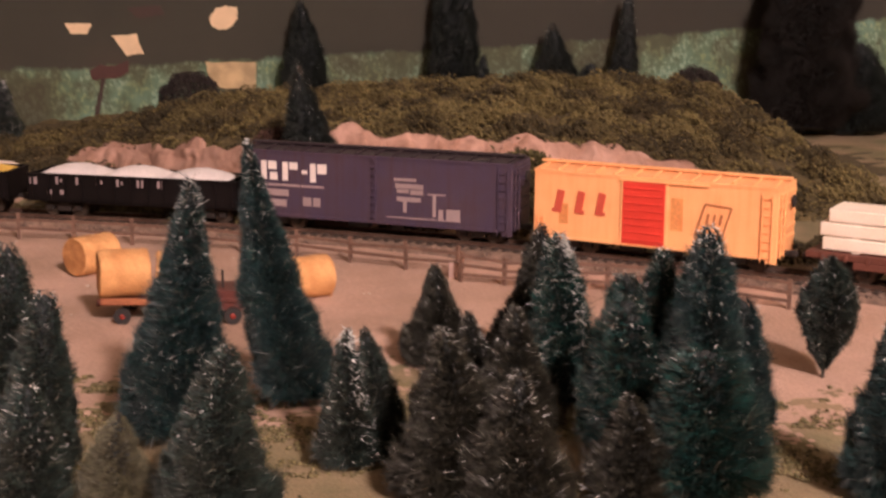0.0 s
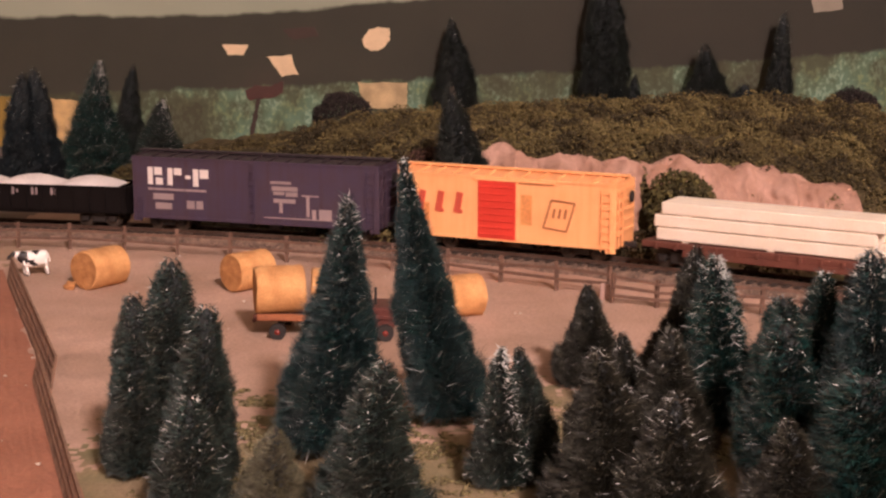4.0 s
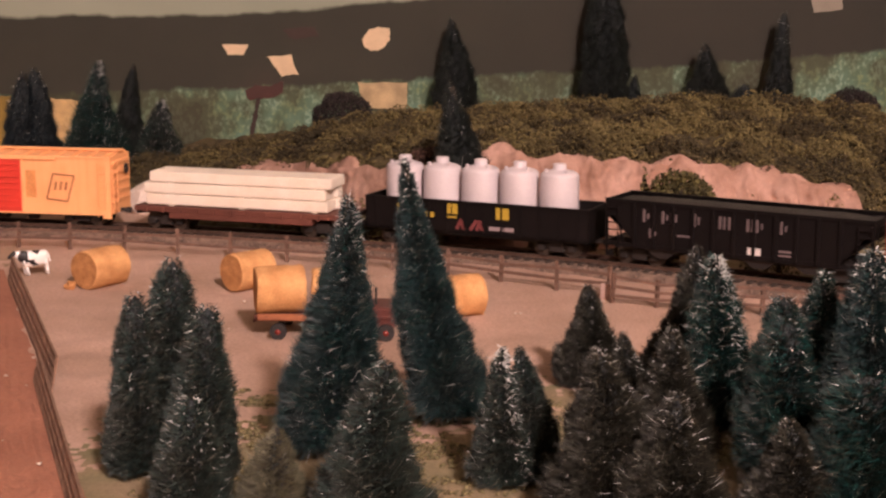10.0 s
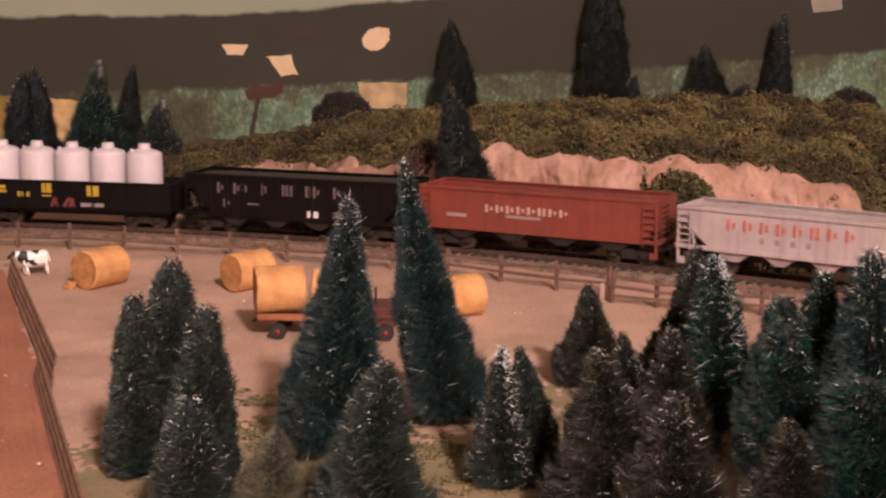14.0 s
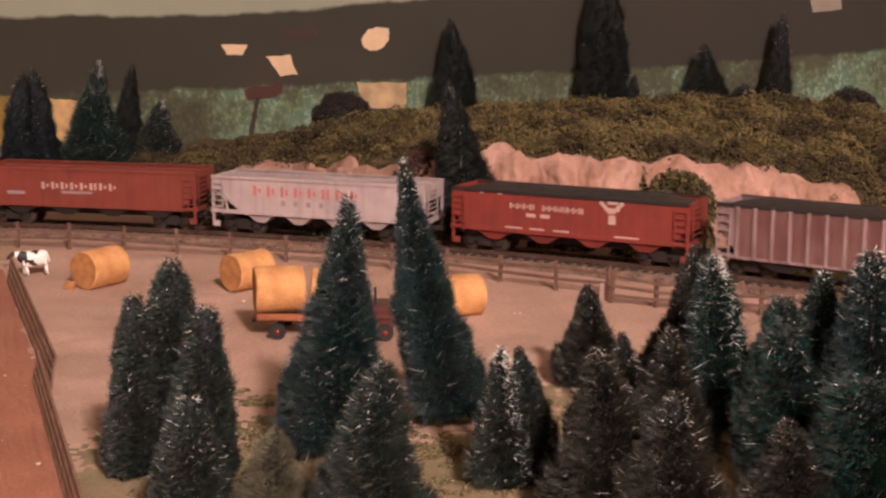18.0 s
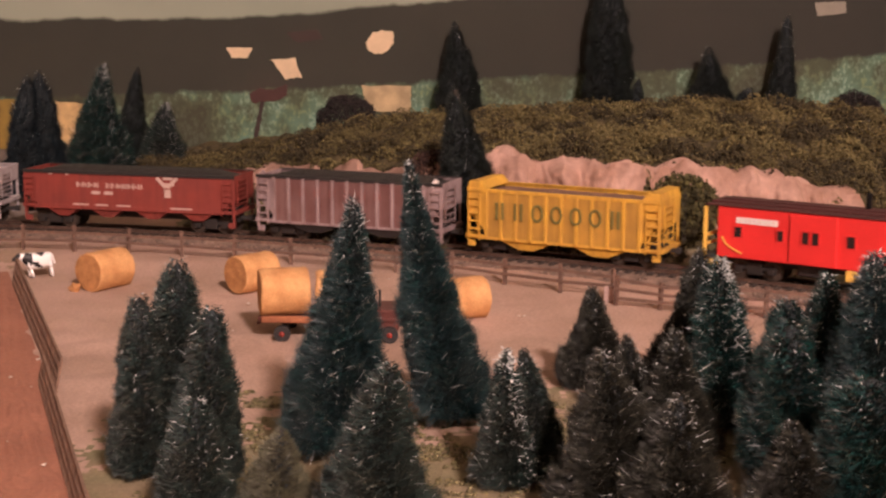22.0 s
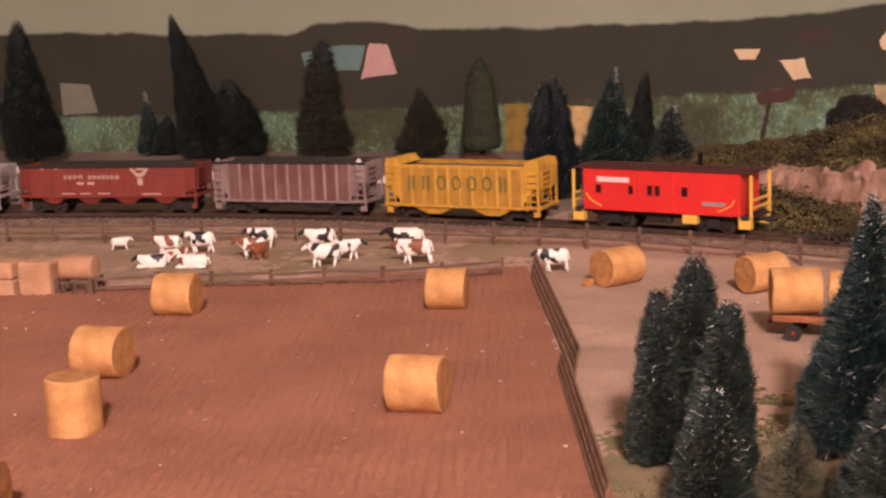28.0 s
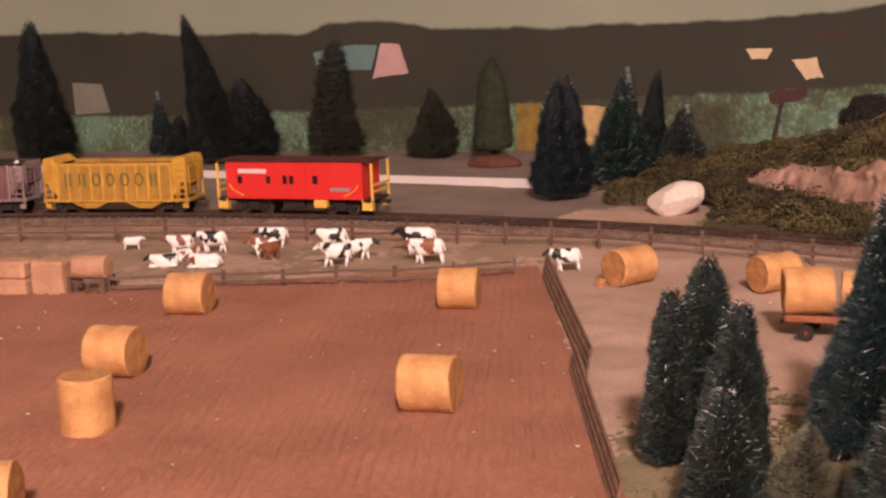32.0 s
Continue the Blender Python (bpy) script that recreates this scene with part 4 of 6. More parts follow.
# bushes near the cliff, their row extended to imitate shade behind the trucks
for k, x in enumerate((0.075, 0.125, 0.195, 0.285, 0.315, 0.350, 0.385, 0.42)):
    bush("bush", x, max(near_y(x) + 0.060, 0.80), -0.001, 0.022, 0.014 + 0.006 * (k % 3), FOOT, "low dark olive bush darkening the space behind the track", 50 + k, b=0.012)
bush("bush", 0.151, 0.921, 0.010, 0.022, 0.040, OLIVE, "dark olive bush growing up the cliff", 6)
bush("bush", 0.245, 0.930, 0.002, 0.020, 0.020, FOOT, "low olive bush at the cliff's foot", 9, b=0.012)

# clipped tree on a red mound
t = thing("clipped_tree", "dull green block-shaped tree on a red mound", "tree", m=pose(-0.447, 1.347, 0))
bm = bmesh.new()
for v in ball(bm, ell(0, 0, 0.002, 0.028, 0.016, 0.010), 16, 8):
    v.co *= 1 + 0.1 * noise.noise(v.co * 200)
part("mound", bm, mat("red_mound", (0.16, 0.06, 0.035), (0.10, 0.04, 0.025), 90, 0.95, bump=0.6), t, "reddish earth mound")
bm = bmesh.new()
cyl(bm, pose(0, 0, 0.014), 0.003, 0.014, 8)
part("trunk", bm, TWIG, t)


def clipped_crown():
    """A dense clipped body with a soft pointed top: a dark heart under small foam tufts in uneven rows."""
    rnd = random.Random(77)
    zs, rs = (0.018, 0.021, 0.045, 0.070, 0.088, 0.096, 0.103, 0.107), (0.0180, 0.0208, 0.0188, 0.0160, 0.0128, 0.0082, 0.0032, 0.0006)
    vs, fs = [], []
    for i in range(25):
        z = 0.018 + 0.089 * i / 24
        for k in range(20):
            q = 0.90 * float(np.interp(z, zs, rs))
            vs.append((q * math.cos(k * math.pi / 10), q * math.sin(k * math.pi / 10), z))
    for i in range(24):
        for k in range(20):
            fs.append((i * 20 + k, i * 20 + (k + 1) % 20, i * 20 + 20 + (k + 1) % 20, i * 20 + 20 + k))
    fs.append(tuple(range(20))[::-1])
    for _ in range(7000):
        z, a = rnd.uniform(0.018, 0.106), rnd.uniform(0, 6.283)
        q = float(np.interp(z, zs, rs)) * (0.94 + 0.10 * noise.noise(Vector((a * 2.2, z * 170, 3.0)))) + rnd.uniform(-0.0005, 0.0007)
        c, e, j = Vector((q * math.cos(a), q * math.sin(a), z)), rnd.uniform(0.0004, 0.0010), len(vs)
        vs += [tuple(c + Vector((rnd.uniform(-1, 1), rnd.uniform(-1, 1), rnd.uniform(-1, 1))) * e) for _ in range(4)]
        fs += [(j, j + 1, j + 2), (j, j + 3, j + 1), (j, j + 2, j + 3), (j + 1, j + 3, j + 2)]
    shape("crown", vs, fs, mat("clipped_foliage", (0.044, 0.052, 0.026), (0.026, 0.032, 0.017), 140, 0.95, island=0.5), t)


clipped_crown()

# pale rock: a faceted lump of plaster
bm = bmesh.new()
bmesh.ops.create_icosphere(bm, subdivisions=3, radius=1.0)
for v in bm.verts:
    d = 1 + 0.20 * noise.noise(v.co * 1.4 + Vector((3, 1, 0)))
    v.co *= d
for nrm, lim in ((Vector((0.3, -0.8, 0.5)), 0.72), (Vector((-0.7, -0.5, 0.5)), 0.78), (Vector((0.9, -0.3, 0.2)), 0.86), (Vector((-0.2, -0.2, 1.0)), 0.80), (Vector((0.1, -0.9, -0.5)), 0.78), (Vector((-1.0, 0, -0.2)), 0.92), (Vector((0.6, -0.1, 0.8)), 0.86)):
    nrm.normalize()
    for v in bm.verts:
        over = v.co.dot(nrm) - lim
        if over > 0:
            v.co -= nrm * over
for v in bm.verts:
    v.co += Vector((1, 1, 1)) * 0.02 * noise.noise(v.co * 6)
    v.co = Vector((v.co.x * 0.0225, v.co.y * 0.012, v.co.z * 0.0128))
rock = tagged(link("rock", bm, ROCK), "pale pinkish-white boulder beside the track", "rock")
rock.matrix_world = pose(-0.213, 1.064, 0.0115, 0, -20, 6)


# ---- hay ----
def bale(x, y, r, length, turn, z=0.0, standing=False, label="round golden hay bale lying on its side", material=None, seed=0):
    rnd = random.Random(seed)
    t = thing("hay_bale", label, "hay bale", "round hay bales")
    bm = bmesh.new()
    seg, rows = 36, [(0, 0.0), (0, 0.35), (0, 0.7), (0, 0.93), (0.02, 0.985), (0.06, 1.0), (0.2, 1.0), (0.35, 1.0), (0.5, 1.0), (0.65, 1.0), (0.8, 1.0), (0.94, 1.0), (0.98, 0.985), (1, 0.93), (1, 0.7), (1, 0.35), (1, 0.0)]
    rings = []
    for u, q in rows:
        ring = []
        for k in range(seg):
            a = 2 * math.pi * k / seg
            rr = r * q * (1 + 0.012 * math.sin(3 * a + seed) + 0.022 * noise.noise(Vector((a * 5, u * 9, seed))) + 0.03 * noise.noise(Vector((a * 1.6, u * 3.5, seed + 7.0))))
            dx = 0.0006 * noise.noise(Vector((q * 22, a * 0.7, seed + u * 5)))
            ring.append(bm.verts.new(((u - 0.5) * length + dx, rr * math.cos(a), rr * math.sin(a))) if q else None)
        if not q:
            ring = [bm.verts.new(((u - 0.5) * length, 0, 0))]
        rings.append(ring)
    for a, b in zip(rings, rings[1:]):
        for k in range(seg):
            k2 = (k + 1) % seg
            if len(a) == 1:
                bm.faces.new((a[0], b[k], b[k2]))
            elif len(b) == 1:
                bm.faces.new((a[k], b[0], a[k2]))
            else:
                bm.faces.new((a[k], b[k], b[k2], a[k2]))
    bmesh.ops.recalc_face_normals(bm, faces=bm.faces[:])
    for f in bm.faces:
        if abs(f.normal.x) > 0.85:
            f.material_index = 1
    body = part("body", bm, [material or HAY, material or HAYEND], t, smooth=True)
    for p in body.data.polygons:
        if p.material_index == 1:
            p.use_smooth = False
    vs, fs = [], []
    for _ in range(500):
        a, u = rnd.uniform(0, 6.283), rnd.uniform(-0.49, 0.49)
        p = Vector((u * length, r * 0.99 * math.cos(a), r * 0.99 * math.sin(a)))
        tang = Vector((rnd.uniform(-0.6, 0.6), -math.sin(a), math.cos(a))).normalized() * rnd.uniform(0.002, 0.005)
        outw = Vector((0, math.cos(a), math.sin(a))) * rnd.uniform(0.0001, 0.0006)
        k = len(vs)
        vs += [p, p + Vector((0.00025, 0, 0)), p + tang + outw]
        fs.append((k, k + 1, k + 2))
    tagged(shape("straw", vs, fs, material or HAY, t), kind="stuff")
    t.matrix_world = pose(x, y, z + (length / 2 if standing else r) - 0.0006, 0, 90 if standing else 0, turn)
    return t


LIE = "round golden hay bale lying in the ploughed field"
bale(-0.2125, 0.527, 0.0118, 0.0225, 4, 0.002, label=LIE, seed=1)
bale(-0.265, 0.716, 0.0111, 0.0215, 9, 0.002, label=LIE, seed=2)
bale(-0.407, 0.675, 0.0115, 0.0225, 8, 0.002, label=LIE, seed=3)
bale(-0.375, 0.549, 0.0118, 0.0225, 4, 0.002, label=LIE, seed=4)
bale(-0.338, 0.469, 0.0110, 0.0235, 10, 0.002, True, "round golden hay bale standing on end in the ploughed field", seed=5)
bale(-0.311, 0.367, 0.0110, 0.0220, 20, 0.002, label=LIE, seed=6)
PAS = "round golden hay bale lying on the tan pasture"
bale(-0.191, 0.804, 0.0110, 0.0255, 56, label=PAS, seed=7)
bale(-0.108, 0.799, 0.0106, 0.0240, 46, label=PAS, seed=8)
bale(0.0085, 0.733, 0.0108, 0.0225, 26, label=PAS, seed=9)

bm = bmesh.new()
for v in ball(bm, ell(0, 0, 0.0022, 0.0034, 0.0028, 0.0026), 14, 9):
    v.co *= 1 + 0.35 * noise.noise(v.co * 420)
lump = tagged(link("hay_lump", bm, HAYEND), "small loose lump of hay beside a bale", "hay")
lump.matrix_world = pose(-0.2055, 0.792, 0.0)

# a pale block of hay, bales beside and on a wooden rack
bm = bmesh.new()
box(bm, -0.0105, 0.0105, -0.009, 0.009, 0, 0.0215, 0.0014)
bmesh.ops.subdivide_edges(bm, edges=bm.edges[:], cuts=3, use_grid_fill=True)
for v in bm.verts:
    v.co += Vector((0.0008, 0.0008, 0.0004)) * noise.noise(v.co * 260)
blk = tagged(link("square_bale", bm, HAYPALE), "tall pale pinkish hay block beside the rack", "hay bale", "square bales")
blk.matrix_world = pose(-0.5225, 0.716, -0.0002, 0, 0, 4)
for x, y, z in ((-0.5475, 0.712, 0.0), (-0.5475, 0.712, 0.0108), (-0.572, 0.716, 0.0)):
    bm = bmesh.new()
    box(bm, -0.0125, 0.0125, -0.009, 0.009, 0, 0.0108, 0.0014)
    for v in bm.verts:
        v.co += Vector((0.0006, 0.0006, 0.0)) * noise.noise(v.co * 300 + Vector((x * 90, 0, z * 90)))
    tagged(link("square_bale", bm, HAYPALE), "peach-tan square hay bale in a low stack", "hay bale", "square bales").matrix_world = pose(x, y, z, 0, 0, x * 60 + 34)
bale(-0.499, 0.722, 0.0072, 0.0215, 6, 0.0098, label="small pale round bale resting on the rack", material=HAYPALE, seed=14)
rack = thing("hay_rack", "dark brown wooden hay rack with crossed slats", "hay rack", m=pose(-0.499, 0.720, 0, 0, 0, 4))
for a in (-0.011, 0.011):
    for b in (-0.006, 0.006):
        bm = bmesh.new()
        beam(bm, (a, b, 0), (a, b, 0.0115), 0.0026)
        part("post", bm, FENCE, rack)
for k in range(6):
    bm = bmesh.new()
    beam(bm, (-0.010 + k * 0.004, -0.006, 0.001), (-0.006 + k * 0.004 - 0.006 * (k % 2), -0.006, 0.0085), 0.0009)
    part("slat", bm, FENCE, rack)
for b in (-0.006, 0.006):
    bm = bmesh.new()
    beam(bm, (-0.012, b, 0.0088), (0.012, b, 0.0088), 0.0013)
    part("rail", bm, FENCE, rack)

# ---- wagon with hay bales ----
wagon = thing("hay_wagon", "small red-brown farm wagon loaded with hay bales", "wagon", m=pose(-0.054, 0.692, 0, 0, 0, -2))
bm = bmesh.new()
box(bm, -0.036, 0.032, -0.011, 0.013, 0.0098, 0.0116, 0.0004)
part("deck", bm, WAGON, wagon)
bm = bmesh.new()
box(bm, 0.0145, 0.0315, -0.010, 0.012, 0.0050, 0.0155, 0.0008)
part("end_box", bm, WAGON, wagon, "dark red box at the wagon's end")
bm = bmesh.new()
cyl(bm, pose(0.022, -0.002, 0.0195), 0.0006, 0.0085, 8)
part("stack_pipe", bm, DARK, wagon)
# side board carrying the orange-brown shadow below the bale in its colour
bm = bmesh.new()
box(bm, -0.034, -0.006, -0.0128, -0.0114, 0.0092, 0.0125, 0.0004)
part("side_board", bm, mat("bale_shade_board", (0.36, 0.125, 0.05), (0.26, 0.085, 0.035), 90, 0.7), wagon, "side board coloured as the orange-brown shade under the bale")
bm = bmesh.new()
beam(bm, (-0.030, 0, 0.0088), (-0.038, 0, 0.0062), 0.0014)
part("tongue", bm, WAGON, wagon)
for wx in (-0.0240, 0.0275):
    bm = bmesh.new()
    beam(bm, (wx, -0.012, 0.0040), (wx, 0.014, 0.0040), 0.0012)
    beam(bm, (wx, 0, 0.0040), (wx, 0, 0.0100), 0.0030)
    part("axle", bm, DARK, wagon)
    for wy in (-0.0125, 0.0145):
        bm = bmesh.new()
        cyl(bm, pose(wx, wy, 0.0040, 90), 0.0040, 0.0028, 24)
        wheel = part("wheel", bm, RUBBER, wagon)
        bm = bmesh.new()
        ball(bm, ell(wx, wy, 0.0040, 0.0018, 0.0022, 0.0018), 14, 10)
        part("hub", bm, WRED, wheel, "glossy red wheel hub", smooth=True)
bale(-0.0785, 0.690, 0.0114, 0.0235, 12, 0.0118, label="round golden hay bale on the wagon", seed=11)
bale(-0.0515, 0.690, 0.0110, 0.0225, 4, 0.0118, label="round golden hay bale on the wagon", seed=12)


# ---- cows ----
def cow(name, main, spot, lying=False, seed=0, label="", patchy=0.12):
    """A moulded cow: lofted trunk with a straight back, neck, head with ears, splayed legs and tail; crisp coat patches."""
    t = thing(name, label, "cow", "cows in the pasture")
    rnd = random.Random(seed)
    drop = -0.0052 if lying else 0.0
    # station: x, middle height, half height, half width
    spine = [(-0.0076, 0.0099, 0.0014, 0.0012), (-0.0072, 0.0094, 0.0028, 0.0021), (-0.0056, 0.0089, 0.0038, 0.0028), (-0.0028, 0.0086, 0.0040, 0.0031), (0.0010, 0.0083, 0.0043, 0.0033),
             (0.0040, 0.0086, 0.0041, 0.0030), (0.0060, 0.0092, 0.0036, 0.0024), (0.0076, 0.0101, 0.0027, 0.0017), (0.0092, 0.0110, 0.0018, 0.0012), (0.0104, 0.0115, 0.0010, 0.0008)]

    def loft(bm, rows, n, seg):
        rings = []
        for k in range(n + 1):
            u = k / n * (len(rows) - 1)
            a, b = rows[min(int(u), len(rows) - 2)], rows[min(int(u), len(rows) - 2) + 1]
            q = u - min(int(u), len(rows) - 2)
            x, z, hh, hw = (a[i] + (b[i] - a[i]) * q for i in range(4))
            ring = []
            for j in range(seg):
                c, d = math.cos(2 * math.pi * j / seg), math.sin(2 * math.pi * j / seg)
                ring.append(bm.verts.new((x, math.copysign(abs(c) ** 0.8, c) * hw, z + drop + math.copysign(abs(d) ** 0.75, d) * hh)))
            rings.append(ring)
        for a, b in zip(rings, rings[1:]):
            for j in range(seg):
                bm.faces.new((a[j], b[j], b[(j + 1) % seg], a[(j + 1) % seg]))
        bm.faces.new(rings[0])
        bm.faces.new(rings[-1][::-1])
        bmesh.ops.recalc_face_normals(bm, faces=bm.faces[:])
    bm = bmesh.new()
    loft(bm, spine, 36, 24)
    off = Vector((seed * 3.7, seed * 1.3, 0))
    for f in bm.faces:
        f.material_index = 1 if noise.noise(f.calc_center_median() * 175 + off) > patchy else 0
    part("body", bm, [main, spot], t, smooth=True)
    bm = bmesh.new()
    loft(bm, [(0.0092, 0.0117, 0.0008, 0.0009), (0.0100, 0.0116, 0.0014, 0.0013), (0.0112, 0.0108, 0.0013, 0.0012), (0.0128, 0.0098, 0.0010, 0.0009), (0.0134, 0.0095, 0.0007, 0.0007)], 10, 12)
    head = part("head", bm, main if seed in (1, 11) else spot, t, smooth=True)
    for sd in (-1, 1):
        bm = bmesh.new()
        ball(bm, ell(0.0098, 0.0020 * sd, 0.0122 + drop, 0.0005, 0.0011, 0.0006), 8, 6)
        part("ear", bm, spot, head, smooth=True)
    for lx in (-0.0060, 0.0050):
        for sd in (-1, 1):
            bm = bmesh.new()
            if lying:
                ball(bm, ell(lx + 0.0022, 0.0032 * sd, 0.0010, 0.0036, 0.0009, 0.0010), 10, 7)
            else:
                sw = rnd.choice((-1, 1)) * rnd.uniform(0.0010, 0.0024)
                cyl(bm, Matrix.Translation((lx + sw * 0.25, 0.0015 * sd, 0.0060)) @ Vector((sw * 0.4, 0, -0.0034)).to_track_quat("Z", "Y").to_matrix().to_4x4(), 0.0013, 0.0042, 10, 0.0009)
                cyl(bm, Matrix.Translation((lx + sw * 0.72, 0.0016 * sd, 0.0022)) @ Vector((sw * 0.5, 0, -0.0044)).to_track_quat("Z", "Y").to_matrix().to_4x4(), 0.0009, 0.0046, 10, 0.0008)
            part("leg", bm, main, t, smooth=True)
    bm = bmesh.new()
    beam(bm, (-0.0077, 0, 0.0112 + drop), (-0.0088, 0.0004, 0.0062 if not lying else 0.0020), 0.0006)
    part("tail", bm, main, t)
    if not lying and seed % 2 == 0:
        bm = bmesh.new()
        ball(bm, ell(-0.0038, 0, 0.0056, 0.0015, 0.0014, 0.0011), 10, 7)
        part("udder", bm, main, t, smooth=True)
    return t


BW, RW = "black and white dairy cow standing in the pasture", "brown and white cow standing in the pasture"
for k, (x, y, a, kind, size) in enumerate([
    (-0.5583, 0.862, 28, "calf", 0.60), (-0.5127, 0.8504, 200, "rw", 0.88), (-0.4991, 0.8068, 205, "blie", 0.95), (-0.4983, 0.8330, 60, "rlie", 0.85), (-0.4934, 0.8600, 195, "bw", 0.98),
    (-0.4704, 0.8089, 196, "rlie", 1.02), (-0.4473, 0.8464, 202, "rw", 0.92), (-0.4403, 0.8420, 250, "rcalf", 0.76), (-0.4582, 0.8838, 198, "bw", 0.95), (-0.4129, 0.8807, 204, "bw", 1.0),
    (-0.3846, 0.8250, 198, "bw", 1.02), (-0.3812, 0.8492, 12, "bw", 0.92), (-0.3488, 0.8762, 192, "bw", 1.18), (-0.3302, 0.8442, 196, "rw", 1.06), (-0.2363, 0.8311, 206, "bw", 0.94),
]):
    seed = k + 1
    if kind == "bw":
        c = cow("cow", COWW, COWB, False, seed, BW, 0.30 if seed == 11 else 0.16 if seed in (13, 15) else 0.03)
    elif kind == "rw":
        c = cow("cow", COWW, COWR, False, seed, RW, 0.12)
    elif kind == "blie":
        c = cow("cow", COWW, COWB, True, seed, "black and white dairy cow lying in the pasture", 0.2)
    elif kind == "rlie":
        c = cow("cow", COWW, COWR, True, seed, "brown and white cow lying in the pasture")
    elif kind == "rcalf":
        c = cow("calf", COWR, COWR, False, seed, "small brown calf beside its mother")
    else:
        c = cow("calf", COWW, COWW, False, seed, "small white calf standing apart from the herd")
    c.matrix_world = pose(x, y, 0.0006, 0, 0, a) @ Matrix.Diagonal((1.15 * size, 1.18 * size, 1.18 * size, 1))


# ---- fences ----
def fence(name, pts, height, rails, label, seed=0):
    t = thing(name, label, "fence")
    rnd = random.Random(seed)
    tops = []
    for x, y in pts:
        h = height * rnd.uniform(0.93, 1.06)
        bm = bmesh.new()
        lx, ly = rnd.uniform(-0.0007, 0.0007), rnd.uniform(-0.0007, 0.0007)
        beam(bm, (x, y, -0.001), (x + lx, y + ly, h), 0.0021, 0.0017)
        part("post", bm, FENCE, t)
        tops.append((x, y, h))
    for (x, y, h), (x2, y2, h2) in zip(tops, tops[1:]):
        for q in rails:
            bm = bmesh.new()
            a, b = rnd.uniform(-0.0006, 0.0006), rnd.uniform(-0.0006, 0.0006)
            beam(bm, (x, y - 0.0012, h * q + a), (x2, y2 - 0.0012, h2 * q + b), 0.0009, 0.0017)
            part("rail", bm, FENCE, t)
    return t


fence("fence", [(-0.808, 0.835), (-0.773, 0.846), (-0.739, 0.857), (-0.701, 0.869), (-0.664, 0.880), (-0.629, 0.886), (-0.589, 0.891), (-0.552, 0.897), (-0.516, 0.903), (-0.480, 0.908), (-0.446, 0.911), (-0.412, 0.913),
                (-0.372, 0.915), (-0.337, 0.919), (-0.302, 0.919), (-0.270, 0.918), (-0.236, 0.913), (-0.200, 0.905), (-0.165, 0.897), (-0.131, 0.888), (-0.095, 0.877), (-0.062, 0.865),
                (-0.030, 0.849), (0.003, 0.833), (0.033, 0.816), (0.063, 0.795), (0.090, 0.780)], 0.0165, (0.421, 0.739), "weathered brown rail fence between pasture and track", seed=1)
fence("fence", [(0.090, 0.762), (0.112, 0.751), (0.138, 0.743), (0.164, 0.735), (0.193, 0.722), (0.220, 0.706), (0.246, 0.689)], 0.0160, (0.3, 0.58, 0.86), "brown three-rail fence beside the track", seed=2)
fence("fence", [(-0.488, 0.721), (-0.453, 0.735), (-0.425, 0.747), (-0.390, 0.755), (-0.359, 0.764), (-0.326, 0.774), (-0.294, 0.789), (-0.263, 0.810)], 0.0125, (0.398, 0.786), "sagging brown rail fence between field and pasture", seed=3)


def lattice(x0, y0, x1, y1, h, lean, label):
    t = thing("lattice_fence", label, "fence")
    d = Vector((x1 - x0, y1 - y0, 0))
    n = Vector((d.y, -d.x, 0)).normalized() * lean
    k = max(2, int(d.length / 0.0026))
    for q in (0.12, 0.40, 0.66, 0.95):
        bm = bmesh.new()
        beam(bm, Vector((x0, y0, h * q)) + n * q, Vector((x1, y1, h * q)) + n * q, 0.0011, 0.0016)
        part("rail", bm, LATT, t)
    for i in range(k + 1):
        p = Vector((x0, y0, 0)) + d * (i / k)
        bm = bmesh.new()
        beam(bm, p, p + n + Vector((0, 0, h * (1 + 0.03 * math.sin(i * 2.1)))), 0.0013, 0.0009)
        part("picket", bm, LATT, t)


lattice(-0.245, 0.809, -0.1630, 0.590, 0.0150, -0.0030, "brown lattice fence leaning along the field's edge")
lattice(-0.174, 0.603, -0.113, 0.428, 0.0125, -0.0030, "brown lattice fence leaning along the field's edge")


bm = bmesh.new()
box(bm, -0.0032, 0.0032, -0.0012, 0.0012, -0.0005, 0.0088, 0.0008)
post = tagged(link("gate_post", bm, mat("pale_post", (0.55, 0.38, 0.33), (0.45, 0.30, 0.26), 120, 0.8, bump=0.3)), "short pale pinkish post at the fence's gap", "post")
post.matrix_world = pose(0.0875, 0.771, 0, 0, 0, -24)


# ---- specks and litter on the ground ----
def specks(rnd):
    if rnd.random() < 0.6:
        y = rnd.uniform(0.37, 0.70)
        return rnd.uniform(-0.5, field_right(y)), y, 0.0032
    if rnd.random() < 0.35:
        x = rnd.uniform(-0.25, 0.0)
        return x, near_y(x) - rnd.uniform(0.016, 0.030), 0.0012
    return rnd.uniform(-0.22, 0.05), rnd.uniform(0.57, 0.83), 0.0012


clumps("pale_specks", 110, specks, 0.0007, mat("pale_flake", (0.75, 0.62, 0.5), (0.6, 0.48, 0.38), 100, 0.8), "pale loose flakes scattered on field and pasture", "debris", 8)


def tufts(rnd):
    x, y = rnd.uniform(-0.15, 0.30), rnd.uniform(0.36, 0.64)
    if ground_slot(x, y) != 1 or n3(x, y, 30, 2.0) + 0.4 * n3(x, y, 140, 5.0) < 0.10:
        return None
    return x, y, 0.0006


